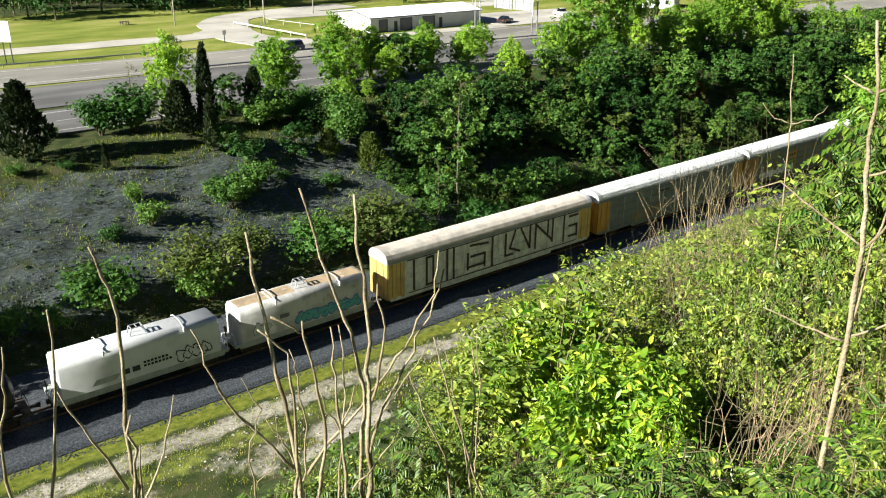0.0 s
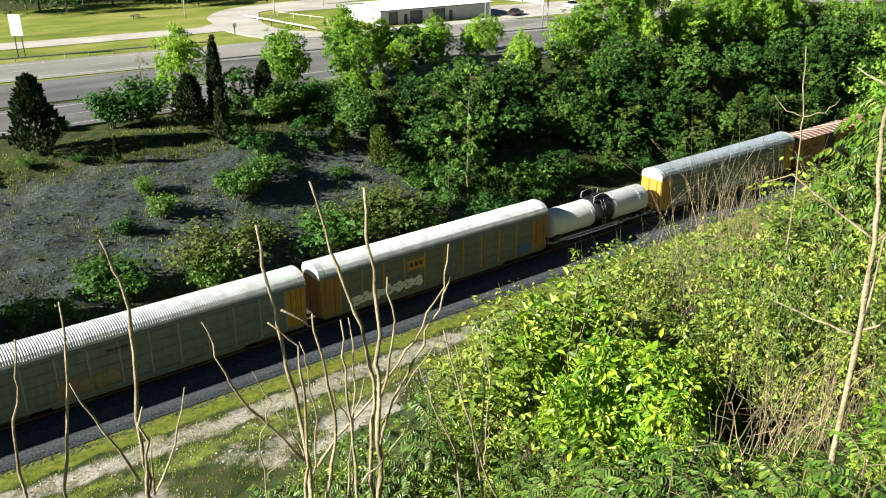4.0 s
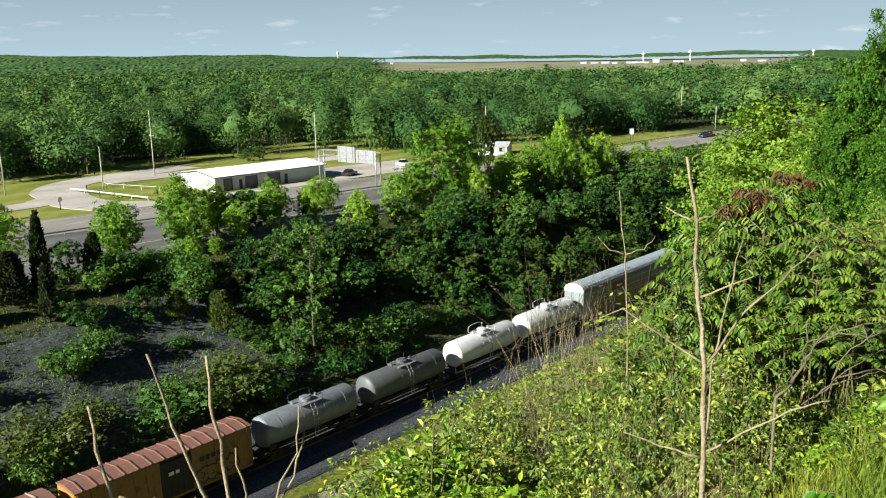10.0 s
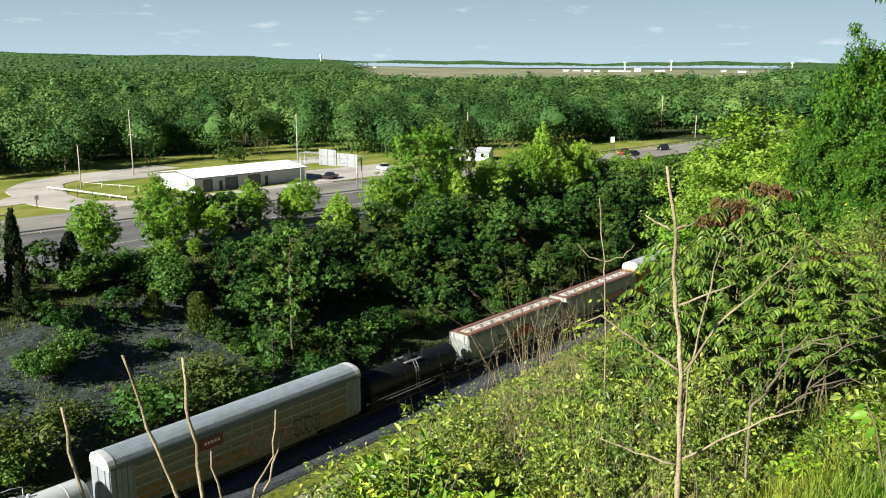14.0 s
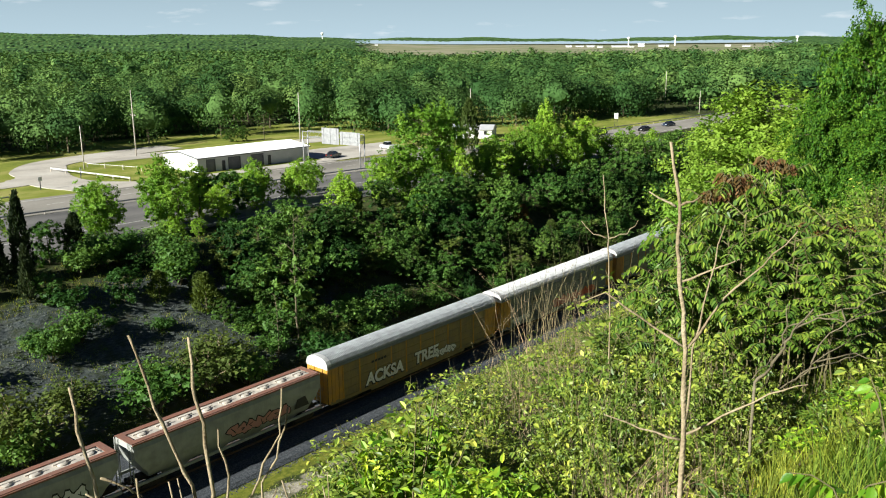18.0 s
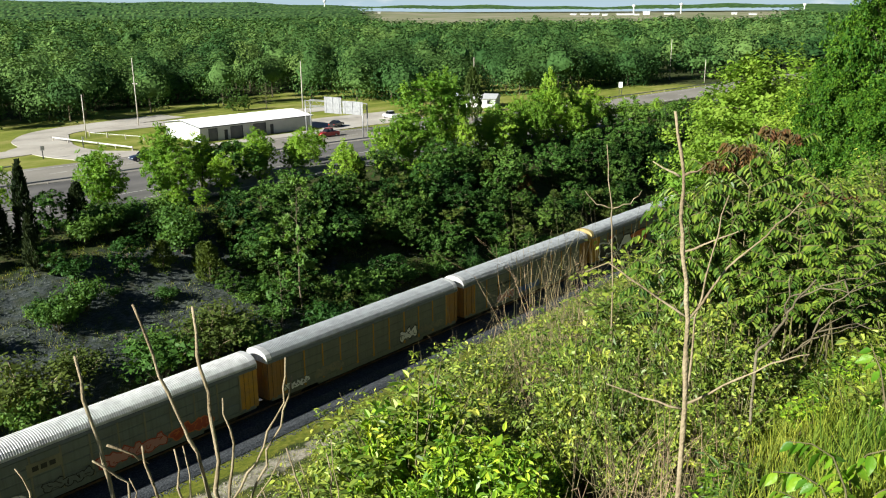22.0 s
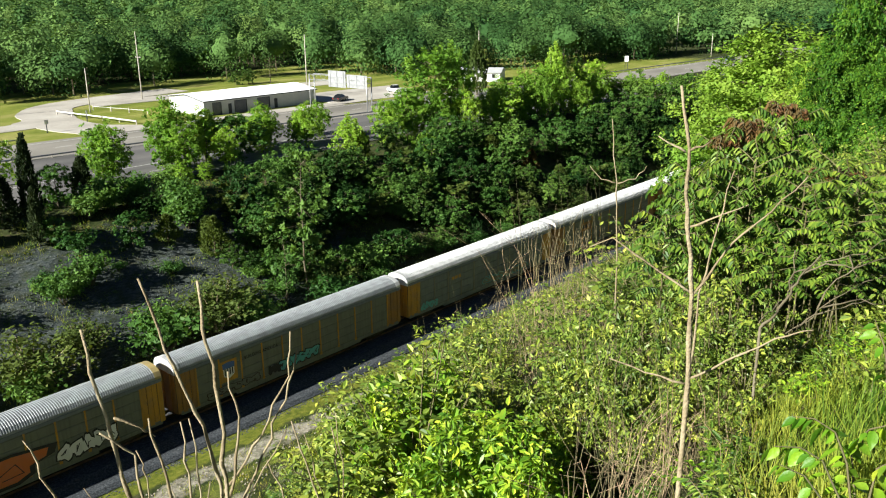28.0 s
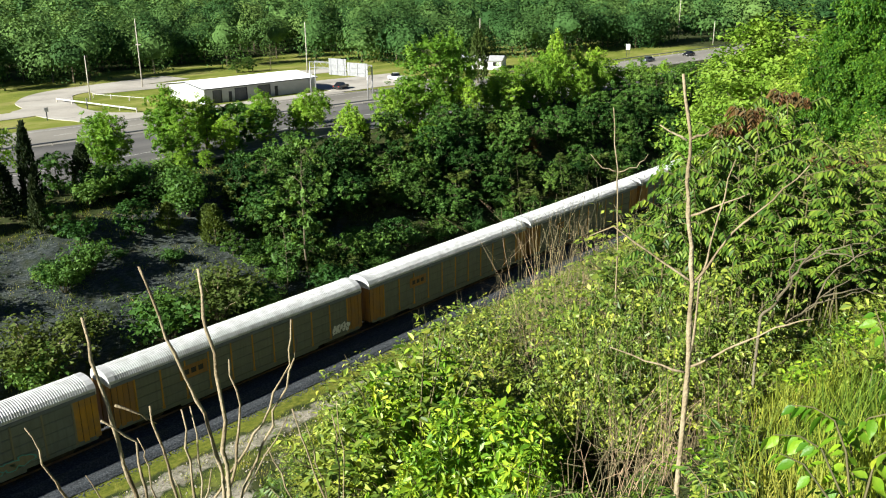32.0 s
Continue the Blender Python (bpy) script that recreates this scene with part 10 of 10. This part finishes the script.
low_weeds("small green weeds scattered over the grey shale slope", 900, g_rnd, -12, 100, 70.5, 97)
low_weeds("low green weeds and vines between the bushes of the hillside", 420, g_rnd, -2, 40, 6, 41)


# ---------------------------------------------------------------- loose stones
def stones(name, label, spots, size, mat, rnd):
    s = Shape()
    for x, y in spots:
        k = size * rnd.uniform(0.5, 1.6)
        z = float(land(x, y))
        n = 6
        a0 = rnd.uniform(0, 6)
        low = [(x + math.cos(a0 + i * 1.047) * k * rnd.uniform(0.7, 1.1), y + math.sin(a0 + i * 1.047) * k * rnd.uniform(0.7, 1.1), z - k * 0.2) for i in range(n)]
        hi = [(x + (p[0] - x) * 0.6 + rnd.normal() * k * 0.1, y + (p[1] - y) * 0.6, z + k * rnd.uniform(0.3, 0.65)) for p in low]
        s.add(low + hi, [(i, (i + 1) % n, n + (i + 1) % n, n + i) for i in range(n)] + [tuple(range(n, 2 * n))])
    return tagged(new(name, s.mesh(name, mat)), label, "stones", kind="stuff")


stones("stones", "pale broken rock on the bench beside the track", [(x, y) for x, y in zip(g_rnd.uniform(0, 70, 2600), g_rnd.uniform(41, 53, 2600)) if wave(x, y, 0.33, 9) > -0.3 or y > 51], 0.075, M["stone"], g_rnd)
stones("stones", "loose grey shale slabs on the cutting slope", list(zip(g_rnd.uniform(-8, 85, 9000), g_rnd.uniform(70, 92, 9000))), 0.075, M["shale"], g_rnd)
stones("stones", "grey ballast stones at the track edge", list(zip(g_rnd.uniform(-2, 90, 4200), g_rnd.uniform(55.0, 57.4, 4200))), 0.075, M["ballast"], g_rnd)


# ---------------------------------------------------------------- road vehicles
CAR_PAINT = {"navy": material("car_navy", [(0.02, 0.035, 0.075), (0.03, 0.05, 0.095)], 1, 0.25, 0, spec=0.7), "slate": material("car_slate", [(0.09, 0.12, 0.16), (0.11, 0.14, 0.19)], 1, 0.25, 0, spec=0.7),
             "black": material("car_black", [(0.012, 0.013, 0.016), (0.02, 0.021, 0.024)], 1, 0.25, 0, spec=0.7), "red": material("car_red", [(0.32, 0.025, 0.025), (0.38, 0.035, 0.03)], 1, 0.25, 0, spec=0.7),
             "white": material("car_white", [(0.7, 0.7, 0.7), (0.76, 0.76, 0.75)], 1, 0.3, 0, spec=0.6)}
DRIVES = []


def road_vehicle(kind, paint, label, at=None):
    """Nose towards +x; origin on the road under its middle."""
    g = thing(kind, label, "car", "cars on the highway", at)
    tall = {"suv": 1.75, "sedan": 1.45, "pickup": 1.8}[kind]
    L, W, belt = 4.7, 1.82, {"suv": 1.05, "sedan": 0.92, "pickup": 1.05}[kind]
    low = [(-L / 2, 0.45), (-L / 2 + 0.1, 0.28), (L / 2 - 0.15, 0.28), (L / 2, 0.45), (L / 2, 0.72), (L / 2 - 0.25, belt - 0.12), (1.0, belt), (-L / 2 + 0.15, belt), (-L / 2, belt - 0.2)]
    b = Shape()
    for y0, y1, k in ((-W / 2, -W / 2 + 0.12, 0), (-W / 2 + 0.12, W / 2 - 0.12, 1), (W / 2 - 0.12, W / 2, 0)):
        b.prism([(x * (1.0 if k else 0.985), z + (0.02 if k else 0)) for x, z in low], "y", y0, y1)
    part("body", b.mesh("body", CAR_PAINT[paint]), g, "painted steel body")
    roof = {"suv": [(0.95, belt), (0.25, tall), (-1.95, tall - 0.03), (-2.2, belt)], "sedan": [(1.05, belt), (0.25, tall), (-1.0, tall), (-1.85, belt)], "pickup": [(1.0, belt), (0.4, tall), (-0.75, tall), (-0.9, belt)]}[kind]
    c = Shape()
    n = 4
    v = [(x, -W / 2 + 0.08 if z == belt else -W / 2 + 0.26, z) for x, z in roof] + [(x, W / 2 - 0.08 if z == belt else W / 2 - 0.26, z) for x, z in roof]
    c.add(v, [(0, 1, 5, 4), (1, 2, 6, 5), (2, 3, 7, 6), (3, 0, 4, 7), (0, 3, 2, 1), (4, 5, 6, 7)])
    part("cabin_glass", c.mesh("cabin_glass", M["glass_dark"]), g, "dark glass cabin")
    r = Shape().box(roof[2][0] - 0.02, roof[1][0] + 0.02, -W / 2 + 0.25, W / 2 - 0.25, tall - 0.04, tall + 0.02, 0.02)
    part("roof", r.mesh("roof", CAR_PAINT[paint]), g)
    tyre = Shape().sweep([(0, -0.1, 0), (0, 0.1, 0)], 0.33, 16).mesh("tyre", M["tyre"])
    rim = Shape().sweep([(0, -0.11, 0), (0, 0.11, 0)], 0.2, 12).mesh("rim", M["galvanised"])
    for x in (-1.4, 1.4):
        for y in (-W / 2 + 0.1, W / 2 - 0.1):
            w = part("wheel", tyre, g, at=pose(x, y, 0.33))
            part("rim", rim, w)
    for y in (-0.65, 0.65):
        part("headlight", Shape().box(L / 2 - 0.06, L / 2 + 0.01, y - 0.18, y + 0.18, 0.6, 0.74, 0.01).mesh("headlight", M["white_paint"]), g)
        part("tail_light", Shape().box(-L / 2 - 0.01, -L / 2 + 0.06, y - 0.15, y + 0.15, 0.66, 0.84, 0.01).mesh("tail_light", M["lamp_red"]), g)
    return g


def drive(kind, paint, label, lane, stops):
    g = road_vehicle(kind, paint, label)
    DRIVES.append((g, lane, stops))


drive("suv", "navy", "dark blue sport utility vehicle on the highway", 1.9, [(0, 74.3), (1.6, 28.8), (10, -207), (32, -820)])
drive("sedan", "slate", "blue grey sedan on the highway", -1.7, [(0, 172), (4.5, 36.9), (10, -125), (32, -780)])
drive("suv", "navy", "dark blue sport utility vehicle in the near lane", 1.6, [(0, 385), (10.5, 250), (11.5, 236.5), (13, 217), (17, 168), (19, 130), (19.5, 119), (22, 79), (23, 57.5), (25, 17), (32, -130)])
drive("sedan", "black", "black sedan on the highway", -1.4, [(0, 410), (11, 262), (13, 235), (17, 180), (20, 124), (22.5, 75), (23.5, 54), (32, -120)])
drive("pickup", "red", "red pickup on the highway", 1.9, [(0, 360), (12, 242), (13, 232.8), (18, 180), (19, 166.5), (21, 133), (23, 105.6), (25, 65.8), (32, -75)])
drive("suv", "black", "black sport utility vehicle on the highway", 1.4, [(0, 470), (13, 254), (17, 216), (20, 183), (22.5, 130), (23, 123.8), (24, 107), (25, 91), (27.5, 48), (32, -40)])
drive("sedan", "black", "black sedan in the near lane", -1.8, [(0, 480), (13, 290), (20, 190), (22.5, 138), (23, 129), (24, 113), (25, 97), (27.5, 56), (32, -30)])
drive("sedan", "navy", "dark blue sedan on the highway", 1.8, [(0, 560), (20, 205), (23, 145), (24, 124), (25, 108), (27.5, 61.7), (32, -25)])
drive("sedan", "slate", "grey sedan far along the highway", 1.5, [(0, 720), (25, 320), (31.5, 231.7), (32, 226)])
drive("sedan", "black", "black sedan far along the highway", 1.5, [(0, 760), (25, 350), (31.5, 254), (32, 248.9)])
for x, y, a, p, lb in [(131.5, 146.5, 20, "black", "parked black car beside the garage"), (150.5, 147.6, 75, "white", "parked white pickup in the yard")]:
    tagged(road_vehicle("pickup" if p == "white" else "sedan", p, lb, pose(x, y, RZ - 0.03, 0, 0, a)), group="parked cars by the garage")


def lawn_bench(x, y):
    g = thing("picnic_table", "small dark picnic table on the mown lawn", "table", at=pose(x, y, PLAIN, 0, 0, 12))
    part("tabletop", Shape().box(-1.0, 1.0, -0.4, 0.4, 0.7, 0.76, 0.01).mesh("tabletop", M["tie_wood"]), g)
    for k in (-0.75, 0.75):
        part("seat", Shape().box(-1.0, 1.0, k - 0.13, k + 0.13, 0.42, 0.47, 0.01).mesh("seat", M["tie_wood"]), g)
    for k in (-0.7, 0.7):
        part("leg", Shape().box(k - 0.05, k + 0.05, -0.8, 0.8, 0.36, 0.42).box(k - 0.05, k + 0.05, -0.5, -0.38, 0, 0.7).box(k - 0.05, k + 0.05, 0.38, 0.5, 0, 0.7).mesh("leg", M["tie_wood"]), g)


lawn_bench(61.5, 193.0)


# ---------------------------------------------------------------- what moves
def run(t):
    """How far the train has gone after t seconds."""
    return 16.3 * t - (0.025 * (t - 17) ** 2 if t > 17 else 0.0)


def motions():
    beat = (0, 4, 8, 12, 16, 18, 20, 22, 24, 26, 28, 30, 32)
    for car, start in ROLL:
        walk(car, [(t, pose(start - run(t), TRACK_Y, 0)) for t in beat])
    for car, lane, stops in DRIVES:
        rows = []
        for t, x in stops:
            slope = float(hwy(x + 2) - hwy(x - 2)) / 4
            rows.append((t, pose(x, float(hwy(x)) + lane, RZ, 0, 0, 180 + math.degrees(math.atan(slope)))))
        walk(car, rows)


motions()
